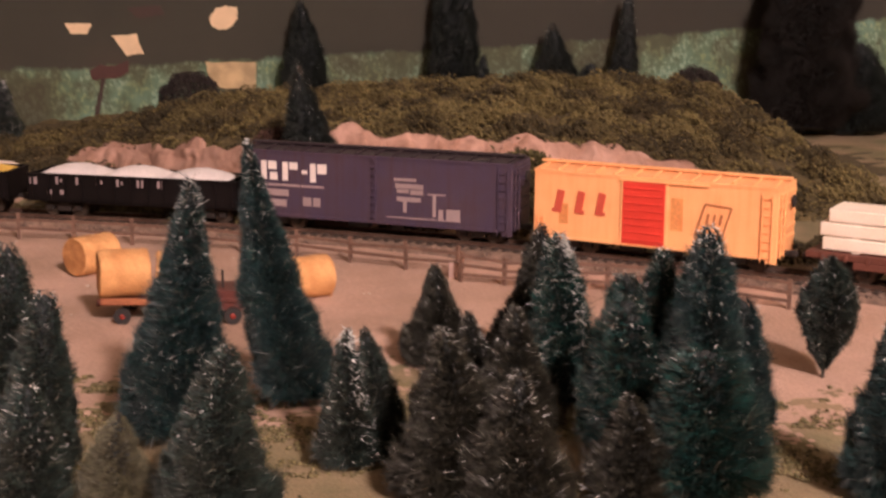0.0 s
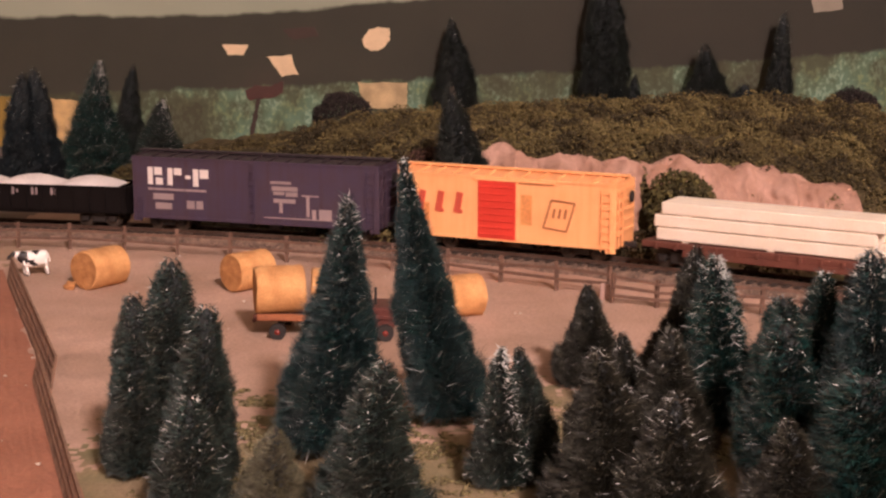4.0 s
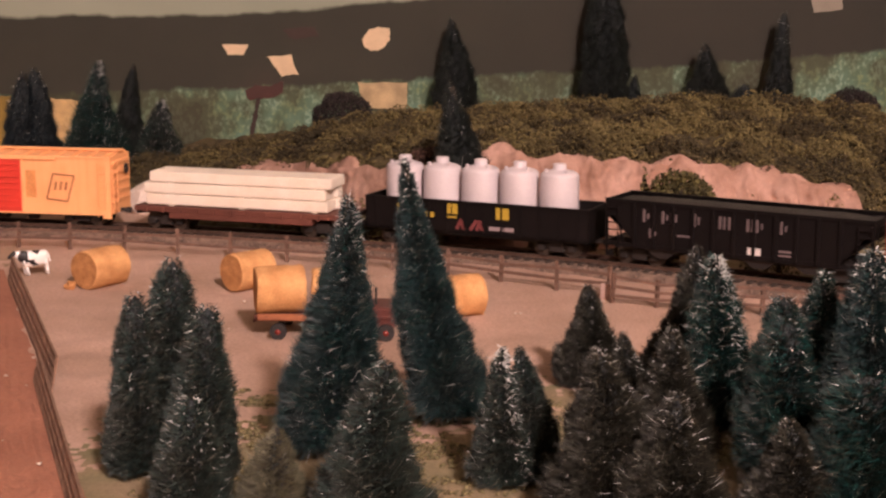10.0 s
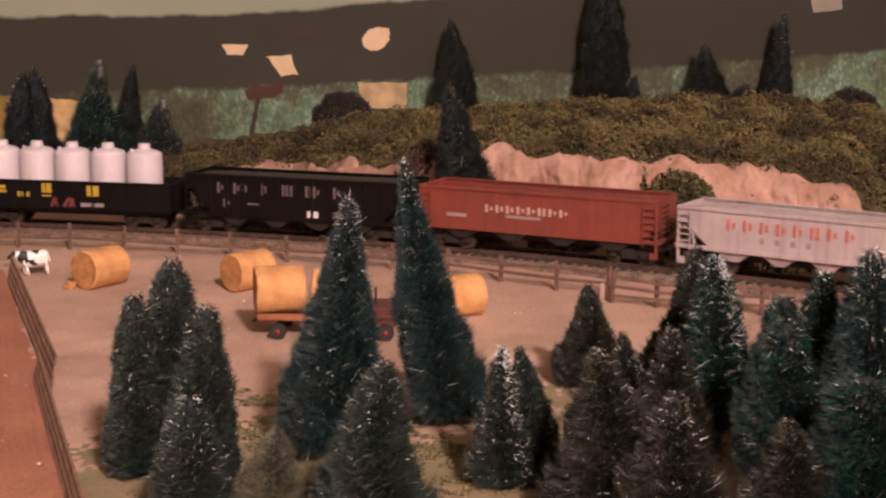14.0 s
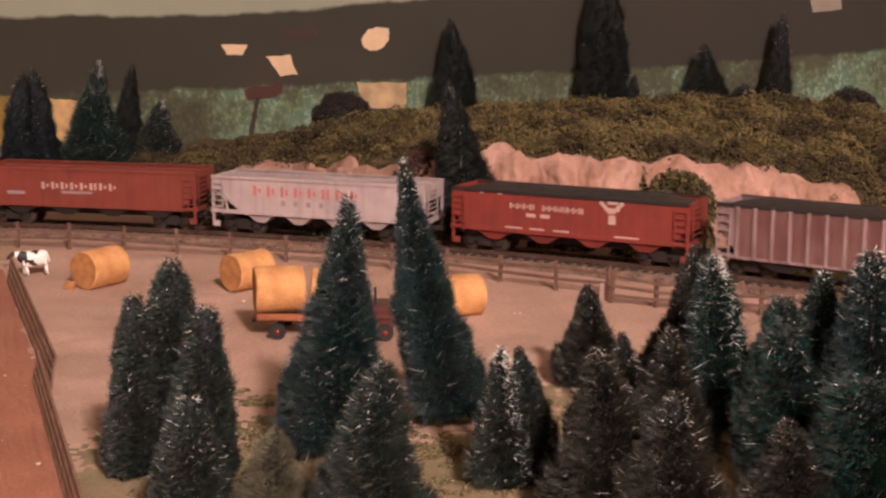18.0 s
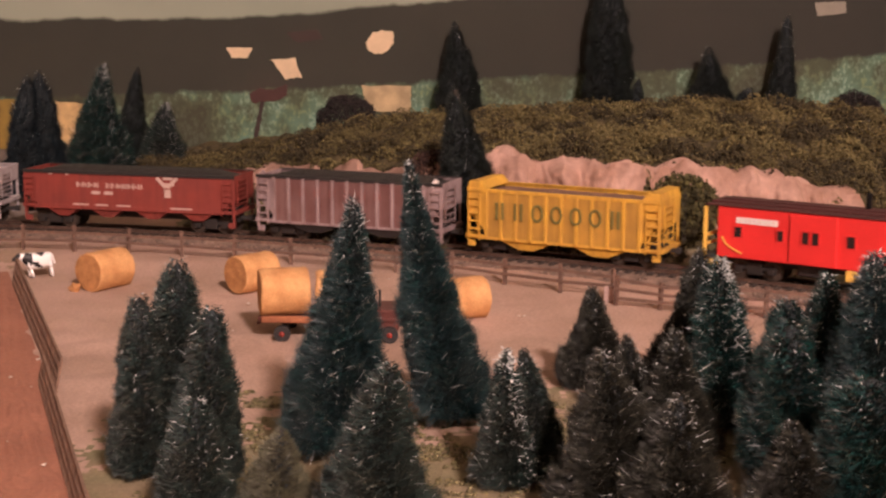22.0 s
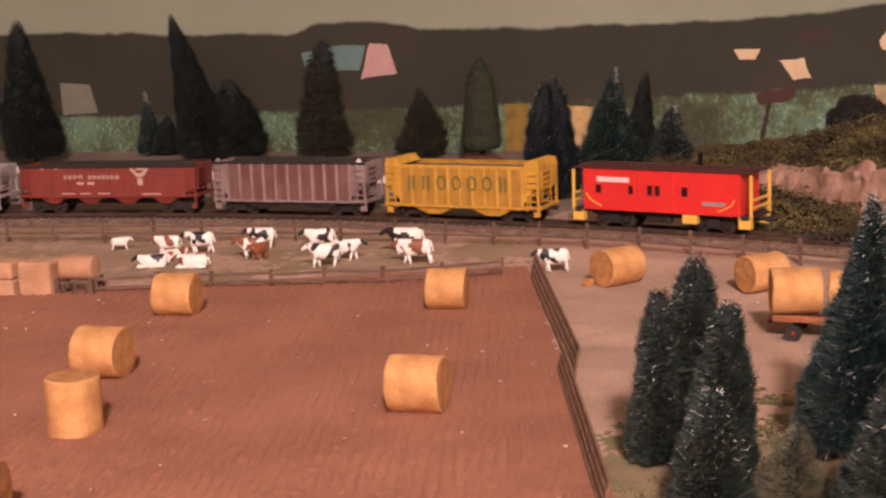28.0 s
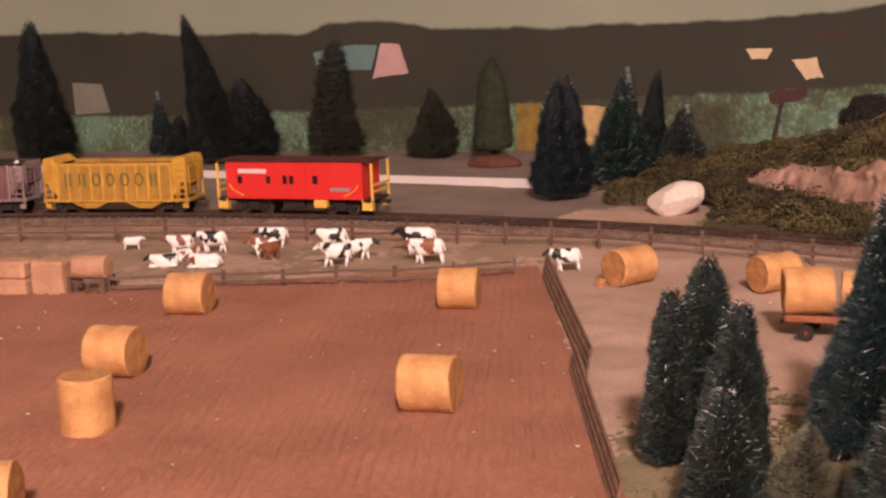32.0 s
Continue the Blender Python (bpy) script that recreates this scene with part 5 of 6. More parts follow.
clumps("ground_turf", 16000, tufts, 0.0006, mat("loose_turf", (0.25, 0.205, 0.095), (0.16, 0.135, 0.06), 200, 0.95, island=0.5), "loose green-brown turf under the firs", "grass", 9)


# ---- train ----
CARS = []


def new_car(name, label, s, length, category="freight car"):
    c = thing(name, label, category, "cars of the train")
    CARS.append((c, s, length * 0.34))
    return c


def add(c, name, material, build, label="", smooth=False):
    bm = bmesh.new()
    build(bm)
    return part(name, bm, material, c, label, smooth)


def trucks(c, length, inset=0.022):
    for cx in (-length / 2 + inset, length / 2 - inset):
        def side(bm):
            for s in (-1, 1):
                y = 0.0105 * s
                box(bm, cx - 0.0125, cx + 0.0125, y - 0.0009, y + 0.0009, 0.0055, 0.0080, 0.0004)
                box(bm, cx - 0.0045, cx + 0.0045, y - 0.0012, y + 0.0012, 0.0030, 0.0100, 0.0004)
                for dx in (-0.0095, 0.0095):
                    box(bm, cx + dx - 0.0022, cx + dx + 0.0022, y - 0.0016, y + 0.0016, 0.0035, 0.0078, 0.0004)
                for dx in (-0.002, 0.0, 0.002):
                    cyl(bm, pose(cx + dx * 1.3, y - 0.0013 * -s * -1, 0.0052), 0.0009, 0.0034, 6)
            box(bm, cx - 0.003, cx + 0.003, -0.0105, 0.0105, 0.0060, 0.0105)
        tr = add(c, "truck", TRUCK, side)
        for dx in (-0.0092, 0.0092):
            bm = bmesh.new()
            beam(bm, (cx + dx, -0.0095, 0.0055), (cx + dx, 0.0095, 0.0055), 0.0012)
            part("axle", bm, DARK, tr)
            for s in (-1, 1):
                bm = bmesh.new()
                cyl(bm, pose(cx + dx, 0.0083 * s, 0.0055, 90), 0.0055, 0.0020, 20)
                cyl(bm, pose(cx + dx, 0.0070 * s, 0.0055, 90), 0.0061, 0.0007, 20)
                part("wheel", bm, WHEELM, tr)


def couplers(c, length):
    for s in (-1, 1):
        def f(bm):
            box(bm, *sorted((s * (length / 2 - 0.006), s * (length / 2 + 0.0055))), -0.0012, 0.0012, 0.0085, 0.0110, 0.0003)
            box(bm, *sorted((s * (length / 2 + 0.0035), s * (length / 2 + 0.0070))), -0.0021, 0.0021, 0.0080, 0.0115, 0.0005)
        add(c, "coupler", DARK, f)


def ladder(c, x0, x1, y, z0, z1, n, material, axis="x", name="ladder", thick=0.0006):
    """Two stiles with a row of rungs between them."""
    def at(e, z):
        return (e, y, z) if axis == "x" else (y, e, z)
    first = add(c, name, material, lambda bm: beam(bm, at(x0, z0), at(x0, z1), 0.0006))
    add(first, "stile", material, lambda bm: beam(bm, at(x1, z0), at(x1, z1), 0.0006))
    for k in range(n):
        z = z0 + (z1 - z0) * (k + 0.5) / n
        add(first, "rung", material, lambda bm: beam(bm, at(x0, z), at(x1, z), thick))
    return first


def blocks(c, name, material, x, z, widths, h, gap, label, y=-HALF):
    """A row of lettering on the near side."""
    def f(bm):
        cx = x
        for w in widths:
            if w > 0:
                box(bm, cx, cx + w, y - 0.00035, y + 0.0002, z, z + h)
                cx += w + gap
            else:
                cx -= w
    return add(c, name, material, f, label)


def stroke_letters(c, name, material, x, z, count, w, h, gap, label, y=-HALF, slant=0.0, seed=0, solid=False):
    """Lettering as plain uneven bars of the letters' size: an upright and a shorter bar beside it for each sign."""
    rnd = random.Random(seed + count)

    def f(bm):
        cx = x
        for k in range(count):
            tall = rnd.choice((0.45, 0.62, 1.0))
            low = (1.0 - tall) / 2
            y0 = y - 0.0003
            if solid:
                beam(bm, (cx + w * 0.45, y0, z), (cx + w * 0.45 + slant * h, y0, z + h), 0.0006, w * 0.55)
                beam(bm, (cx + w * 0.45, y0 - 0.0001, z + h * 0.08), (cx + w * (0.95 if k else 0.05), y0 - 0.0001, z + h * 0.08), 0.0005, h * 0.16)
                cx += w + gap
                continue
            beam(bm, (cx + w * 0.15, y0, z), (cx + w * 0.15 + slant * h, y0, z + h), 0.0006, w * 0.30)
            beam(bm, (cx + w * 0.72 + slant * h * low, y0, z + h * low), (cx + w * 0.72 + slant * h * (low + tall), y0, z + h * (low + tall)), 0.0006, w * 0.24)
            cx += w + gap
    return add(c, name, material, f, label)


# black open cars with heaped loads
def heap_car(s, length, load, label, humps, lettered):
    c = new_car("gondola_car", label, s, length)
    L2, top = length / 2, 0.0275

    def body(bm):
        box(bm, -L2, L2, -HALF, HALF, 0.0100, 0.0115)
    add(c, "floor_plate", BLACK, body)
    for sd in (-1, 1):
        add(c, "side_wall", BLACK, lambda bm: box(bm, -L2, L2, *sorted((sd * HALF, sd * (HALF - 0.0012))), 0.0105, top, 0.0002))
        add(c, "top_rail", BLACK, lambda bm: box(bm, -L2, L2, *sorted((sd * (HALF + 0.0006), sd * (HALF - 0.0012))), top - 0.0014, top + 0.0002))
        add(c, "end_wall", BLACK, lambda bm: box(bm, *sorted((sd * L2, sd * (L2 - 0.0012))), -HALF, HALF, 0.0105, top))
    for k in range(13):
        x = -L2 + 0.004 + k * (length - 0.008) / 12
        add(c, "rib", BLACK, lambda bm: box(bm, x - 0.0007, x + 0.0007, -HALF - 0.0009, -HALF + 0.0002, 0.0108, top - 0.001))
    add(c, "underframe", DARK, lambda bm: box(bm, -L2 + 0.004, L2 - 0.004, -0.006, 0.006, 0.0070, 0.0102))
    nx, ny = 60, 12
    vs, fs = [], []
    for j in range(ny + 1):
        for i in range(nx + 1):
            x = -L2 + 0.006 + (length - 0.012 - lettered * 0.004) * i / nx
            y = -HALF + 0.0016 + (2 * HALF - 0.0032) * j / ny
            h = 0.0062 * abs(math.sin(math.pi * humps * i / nx)) ** 0.7 * math.sin(math.pi * j / ny) ** 0.5
            vs.append((x, y, top - 0.0012 + h + 0.0006 * n3(x, y, 300)))
    for j in range(ny):
        for i in range(nx):
            fs.append((j * (nx + 1) + i, j * (nx + 1) + i + 1, (j + 1) * (nx + 1) + i + 1, (j + 1) * (nx + 1) + i))
    shape("load", vs, fs, load, c, "heaped granular load", smooth=True)
    if lettered:
        for k in range(6):
            stroke_letters(c, "lettering", FADED, -L2 + 0.0200 + k * 0.0137, 0.0212, 1, 0.0050, 0.0046, 0.0, "pale grey lettering bars", seed=k)
        blocks(c, "lettering", FADED, -L2 + 0.002, 0.0205, [0.0050], 0.0045, 0, "faded grey marking")
        blocks(c, "lettering", FADED, -L2 + 0.014, 0.0145, [0.0030, -0.0055, 0.0030], 0.0030, 0, "faded grey marking")
    trucks(c, length)
    couplers(c, length)


heap_car(-0.5390, 0.142, LOADY, "black open gondola car heaped with yellow grain", 2, 0)
heap_car(-0.3850, 0.141, LOADW, "black open gondola car heaped with white load", 3, 1)


def boxcar(name, s, length, eave, roof, body_m, roof_m, door_m, label, ribs, door_x, door_w):
    c = new_car(name, label, s, length)
    L2 = length / 2

    def body(bm):
        box(bm, -L2, L2, -HALF, HALF, 0.0085, eave, 0.0004)
    add(c, "body", body_m, body)
    for e in (-1, 1):
        for q in (-1, 1):
            add(c, "corner_step", body_m, lambda bm: box(bm, *sorted((e * L2, e * (L2 - 0.006))), *sorted((q * HALF, q * (HALF - 0.001))), 0.0060, 0.0090))
        for k in range(5):
            z = eave - 0.006 - k * 0.0062
            add(c, "end_rib", body_m, lambda bm: box(bm, *sorted((e * L2, e * (L2 + 0.0009))), -HALF + 0.002, HALF - 0.002, z, z + 0.0026, 0.0003))
    add(c, "side_sill", body_m, lambda bm: box(bm, -L2, L2, -HALF - 0.0005, -HALF + 0.0005, 0.0082, 0.0098))
    add(c, "eave_strip", body_m, lambda bm: box(bm, -L2, L2, -HALF - 0.0006, -HALF + 0.0005, eave - 0.0016, eave))

    def rf(bm):
        vs = [bm.verts.new(p) for p in ((-L2, -HALF - 0.0006, eave), (L2, -HALF - 0.0006, eave), (L2, 0, roof), (-L2, 0, roof), (L2, HALF + 0.0006, eave), (-L2, HALF + 0.0006, eave))]
        bm.faces.new((vs[0], vs[1], vs[2], vs[3]))
        bm.faces.new((vs[3], vs[2], vs[4], vs[5]))
        bm.faces.new((vs[0], vs[3], vs[5]))
        bm.faces.new((vs[1], vs[4], vs[2]))
        bm.faces.new((vs[0], vs[5], vs[4], vs[1]))
    add(c, "roof", roof_m, rf)
    for k in range(ribs):
        x = -L2 + 0.003 + k * (length - 0.006) / (ribs - 1)

        def rb(bm):
            beam(bm, (x, -HALF, eave + 0.0004), (x, -0.003, roof + 0.0001), 0.0012, 0.0012)
            beam(bm, (x, HALF, eave + 0.0004), (x, 0.003, roof + 0.0001), 0.0012, 0.0012)
        add(c, "roof_rib", roof_m, rb)
    add(c, "roof_walk", roof_m, lambda bm: box(bm, -L2 - 0.002, L2 + 0.002, -0.0028, 0.0028, roof + 0.0006, roof + 0.0017, 0.0002))

    def door(bm):
        box(bm, door_x, door_x + door_w, -HALF - 0.0011, -HALF + 0.0004, 0.0095, eave - 0.0022, 0.0002)
    dr = add(c, "door", door_m, door)
    for k in range(8):
        z = 0.0115 + k * (eave - 0.0165) / 7.5
        add(dr, "door_rib", door_m, lambda bm: box(bm, door_x + 0.001, door_x + door_w - 0.001, -HALF - 0.0017, -HALF - 0.0009, z, z + 0.0011, 0.0003))
    for e in (-1, 1):
        add(dr, "door_post", body_m, lambda bm: box(bm, door_x + (door_w if e > 0 else -0.0012), door_x + (door_w + 0.0012 if e > 0 else 0), -HALF - 0.0008, -HALF + 0.0002, 0.009, eave - 0.0018))
    add(c, "door_rail", body_m, lambda bm: box(bm, door_x - 0.002, door_x + door_w * 2.0, -HALF - 0.0016, -HALF, eave - 0.0026, eave - 0.0016))
    add(c, "underframe", DARK, lambda bm: (box(bm, -L2 + 0.006, L2 - 0.006, -0.006, 0.006, 0.0060, 0.0088), box(bm, -0.02, -0.006, -0.011, -0.004, 0.0035, 0.0088, 0.001), box(bm, 0.008, 0.016, -0.011, -0.006, 0.0035, 0.0088, 0.001)))
    ladder(c, L2 - 0.0085, L2 - 0.0030, -HALF - 0.0009, 0.0070, eave - 0.004, 8, body_m)
    ladder(c, -L2 + 0.0030, -L2 + 0.0065, -HALF - 0.0009, 0.0070, eave * 0.45, 4, body_m)
    ladder(c, -HALF + 0.002, -HALF + 0.009, L2 + 0.0014, 0.0090, eave - 0.004, 7, body_m, axis="y")
    add(c, "brake_wheel", DARK, lambda bm: cyl(bm, pose(L2 + 0.002, 0.006, eave - 0.010, 0, 90), 0.0035, 0.0008, 14))
    trucks(c, length)
    couplers(c, length)
    return c


c = boxcar("box_car", -0.2244, 0.171, 0.0485, 0.0500, NAVY, NAVYROOF, NAVY, "dark navy blue boxcar with white markings", 15, 0.0, 0.0001)
add(c, "lettering", WHITEP, lambda bm: [box(bm, x0 - 0.0855, x1 - 0.0855, -HALF - 0.0004, -HALF + 0.0002, z0, z1) for x0, x1, z0, z1 in (
    (0.0115, 0.0150, 0.0305, 0.0418), (0.0162, 0.0216, 0.0368, 0.0418), (0.0172, 0.0222, 0.0305, 0.0350),
    (0.0257, 0.0292, 0.0305, 0.0416), (0.0303, 0.0356, 0.0372, 0.0416), (0.0385, 0.0420, 0.0350, 0.0372),
    (0.0440, 0.0476, 0.0303, 0.0414), (0.0488, 0.0547, 0.0356, 0.0414))], "bold white block markings")
blocks(c, "lettering", FADED, -0.0740, 0.0268, [0.0040, -0.0006, 0.0085, -0.0006, 0.0120, -0.0008, 0.0150], 0.0014, 0, "thin pale line of small print bars")
for x0, x1, z0, z1 in ((0.0150, 0.0295, 0.0208, 0.0248), (0.0165, 0.0282, 0.0145, 0.0187), (0.0391, 0.0446, 0.0155, 0.0208), (0.0458, 0.0506, 0.0155, 0.0208)):
    add(c, "number_bar", FADED, lambda bm: box(bm, x0 - 0.0855, x1 - 0.0855, -HALF - 0.0004, -HALF + 0.0002, z0, z1), "pale number bar")
for x0, x1, z0, z1 in ((0.0980, 0.1120, 0.0345, 0.0362), (0.0990, 0.1165, 0.0302, 0.0330), (0.1000, 0.1075, 0.0275, 0.0296), (0.1085, 0.1165, 0.0268, 0.0296), (0.1000, 0.1150, 0.0225, 0.0252),
                       (0.1040, 0.1062, 0.0160, 0.0225), (0.0935, 0.1400, 0.0124, 0.0131), (0.1225, 0.1245, 0.0145, 0.0280), (0.1195, 0.1305, 0.0272, 0.0281), (0.1262, 0.1290, 0.0131, 0.0190), (0.1310, 0.1395, 0.0131, 0.0195)):
    add(c, "emblem_bar", FADED, lambda bm: box(bm, x0 - 0.0855, x1 - 0.0855, -HALF - 0.0004, -HALF + 0.0002, z0, z1), "pale pinkish bar of a map-like emblem")

c = boxcar("box_car", -0.0555, 0.140, 0.0470, 0.0488, ORANGE, ORANGE, DOORRED, "bright orange boxcar with a red sliding door", 13, -0.0165, 0.0245)
stroke_letters(c, "lettering", REDP, -0.0590, 0.0235, 3, 0.0078, 0.0125, 0.0046, "red slanted marking bars", slant=0.18, seed=4, solid=True)
STAIN = mat("orange_rust_stain", (0.75, 0.28, 0.09), (0.85, 0.38, 0.13), 90, 0.7)
add(c, "stain", STAIN, lambda bm: box(bm, -0.0545, -0.0490, -HALF - 0.0002, -HALF, 0.0170, 0.0285), "rusty orange stain")
add(c, "stain", STAIN, lambda bm: box(bm, 0.0110, 0.0180, -HALF - 0.0002, -HALF, 0.0190, 0.0370), "rusty orange stain")


def herald(bm):
    y = -HALF - 0.0004
    a, b, cc, d = (0.0255, y, 0.0185), (0.0400, y, 0.0170), (0.0450, y, 0.0340), (0.0305, y, 0.0352)
    for p, q in ((a, b), (b, cc), (cc, d), (d, a)):
        beam(bm, p, q, 0.0006, 0.0009)
    [beam(bm, (0.0315 + k * 0.0036, y, 0.0245), (0.0325 + k * 0.0036, y, 0.0300), 0.0005, 0.0013) for k in range(3)]


add(c, "emblem", mat("brown_emblem", (0.40, 0.14, 0.06), (0.5, 0.2, 0.08), 90, 0.6), herald, "slanted brown outline emblem")

# flat car with lumber
c = new_car("flat_car", "red-brown flat car stacked with white lumber", 0.1055, 0.150)
add(c, "deck", FLATRED, lambda bm: (box(bm, -0.075, 0.075, -HALF, HALF, 0.0125, 0.0160, 0.0004), box(bm, -0.050, 0.050, -HALF, HALF, 0.0085, 0.0126, 0.0004), box(bm, -0.070, 0.070, -0.006, 0.006, 0.0070, 0.0126)))
for k in range(12):
    x = -0.066 + k * 0.012
    add(c, "stake_pocket", FLATRED, lambda bm: box(bm, x - 0.001, x + 0.001, -HALF - 0.0009, -HALF + 0.0002, 0.0120, 0.0162, 0.0002))
rnd = random.Random(4)
for layer in range(3):
    z = 0.0163 + layer * 0.0074
    for j in range(3):
        y = -0.0135 + j * 0.0092
        o = rnd.uniform(-0.0035, 0.0035) - layer * 0.001
        add(c, "timber", LUMBER, lambda bm: box(bm, -0.066 + o, 0.061 + o, y, y + 0.0088, z + 0.0003, z + 0.0072, 0.0006))
    for x in (-0.05, 0.0, 0.05):
        add(c, "spacer", LUMBER, lambda bm: box(bm, x - 0.002, x + 0.002, -0.0130, 0.0135, z - 0.0003, z + 0.0004))
trucks(c, 0.150, 0.020)
couplers(c, 0.150)

# gondola with five white tanks
c = new_car("gondola_car", "black gondola car with five white tanks aboard", 0.2650, 0.146)


def gon(bm):
    box(bm, -0.073, 0.073, -HALF, HALF, 0.0105, 0.0120)


add(c, "floor_plate", BLACK, gon)
for sd in (-1, 1):
    add(c, "side_wall", BLACK, lambda bm: box(bm, -0.073, 0.073, *sorted((sd * HALF, sd * (HALF - 0.0012))), 0.0105, 0.0305, 0.0002))
    add(c, "end_wall", BLACK, lambda bm: box(bm, *sorted((sd * 0.073, sd * 0.0718)), -HALF, HALF, 0.0105, 0.0305))
    add(c, "top_rail", BLACK, lambda bm: box(bm, -0.073, 0.073, *sorted((sd * (HALF + 0.0007), sd * (HALF - 0.0008))), 0.0290, 0.0307))
for k in range(12):
    x = -0.066 + k * 0.012
    add(c, "rib", BLACK, lambda bm: box(bm, x - 0.0006, x + 0.0006, -HALF - 0.0006, -HALF + 0.0002, 0.0108, 0.0292))
add(c, "underframe", DARK, lambda bm: box(bm, -0.068, 0.068, -0.006, 0.006, 0.0070, 0.0106))
for k in range(5):
    x = -0.0538 + k * 0.0255

    def tank(bm):
        seg = 28
        prof = [(0.0117, 0.0125), (0.0120, 0.0140), (0.0119, 0.0290), (0.0120, 0.0300), (0.0119, 0.0310), (0.0117, 0.0470), (0.0112, 0.0486), (0.0096, 0.0497), (0.0052, 0.0509), (0.0040, 0.0514), (0.0040, 0.0540), (0.0034, 0.0547)]
        rings = [[bm.verts.new((x + r * math.cos(2 * math.pi * i / seg), r * math.sin(2 * math.pi * i / seg), z)) for i in range(seg)] for r, z in prof]
        for a, b in zip(rings, rings[1:]):
            for i in range(seg):
                bm.faces.new((a[i], a[(i + 1) % seg], b[(i + 1) % seg], b[i]))
        bm.faces.new(rings[-1])
        bm.faces.new(rings[0][::-1])
    tk = add(c, "tank", TANKW, tank, "white plastic tank with a domed lid", smooth=True)
    for a in (-40, 100, 220):
        add(tk, "lug", TANKW, lambda bm: box(bm, x + 0.0085 * math.cos(math.radians(a)) - 0.0009, x + 0.0085 * math.cos(math.radians(a)) + 0.0009, 0.0085 * math.sin(math.radians(a)) - 0.0009, 0.0085 * math.sin(math.radians(a)) + 0.0009, 0.0490, 0.0518, 0.0003))
blocks(c, "lettering", YELP, -0.0510, 0.0245, [0.0075], 0.0022, 0, "yellow marking bars")
blocks(c, "lettering", YELP, -0.0505, 0.0218, [0.0078], 0.0018, 0, "yellow marking bars")
blocks(c, "lettering", YELP, -0.0350, 0.0195, [0.0022, -0.0010, 0.0022, -0.0010, 0.0022], 0.0032, 0.0, "yellow marking bars")
blocks(c, "lettering", YELP, -0.0185, 0.0225, [0.0035, -0.0008, 0.0035], 0.0062, 0, "yellow marking bars")
blocks(c, "lettering", YELP, -0.0180, 0.0200, [0.0070], 0.0010, 0, "yellow marking bars")
blocks(c, "emblem", YELP, 0.0145, 0.0210, [0.0082], 0.0070, 0, "yellow square emblem")
add(c, "scrawl", paint("dull_red_scrawl", (0.22, 0.05, 0.05), 0.6, 0.7), lambda bm: [beam(bm, (x0, -HALF - 0.0004, 0.0135), (x1, -HALF - 0.0004, 0.0195), 0.0004, 0.0020) for x0, x1 in ((-0.011, -0.008), (-0.006, -0.009), (-0.002, 0.002), (0.002, 0.0045), (0.006, 0.003))], "dull red paint scrawl")
blocks(c, "scrawl", FADED, 0.0100, 0.0140, [0.0090, -0.0010, 0.0060], 0.0024, 0, "pale paint scrawl")
trucks(c, 0.146)
couplers(c, 0.146)


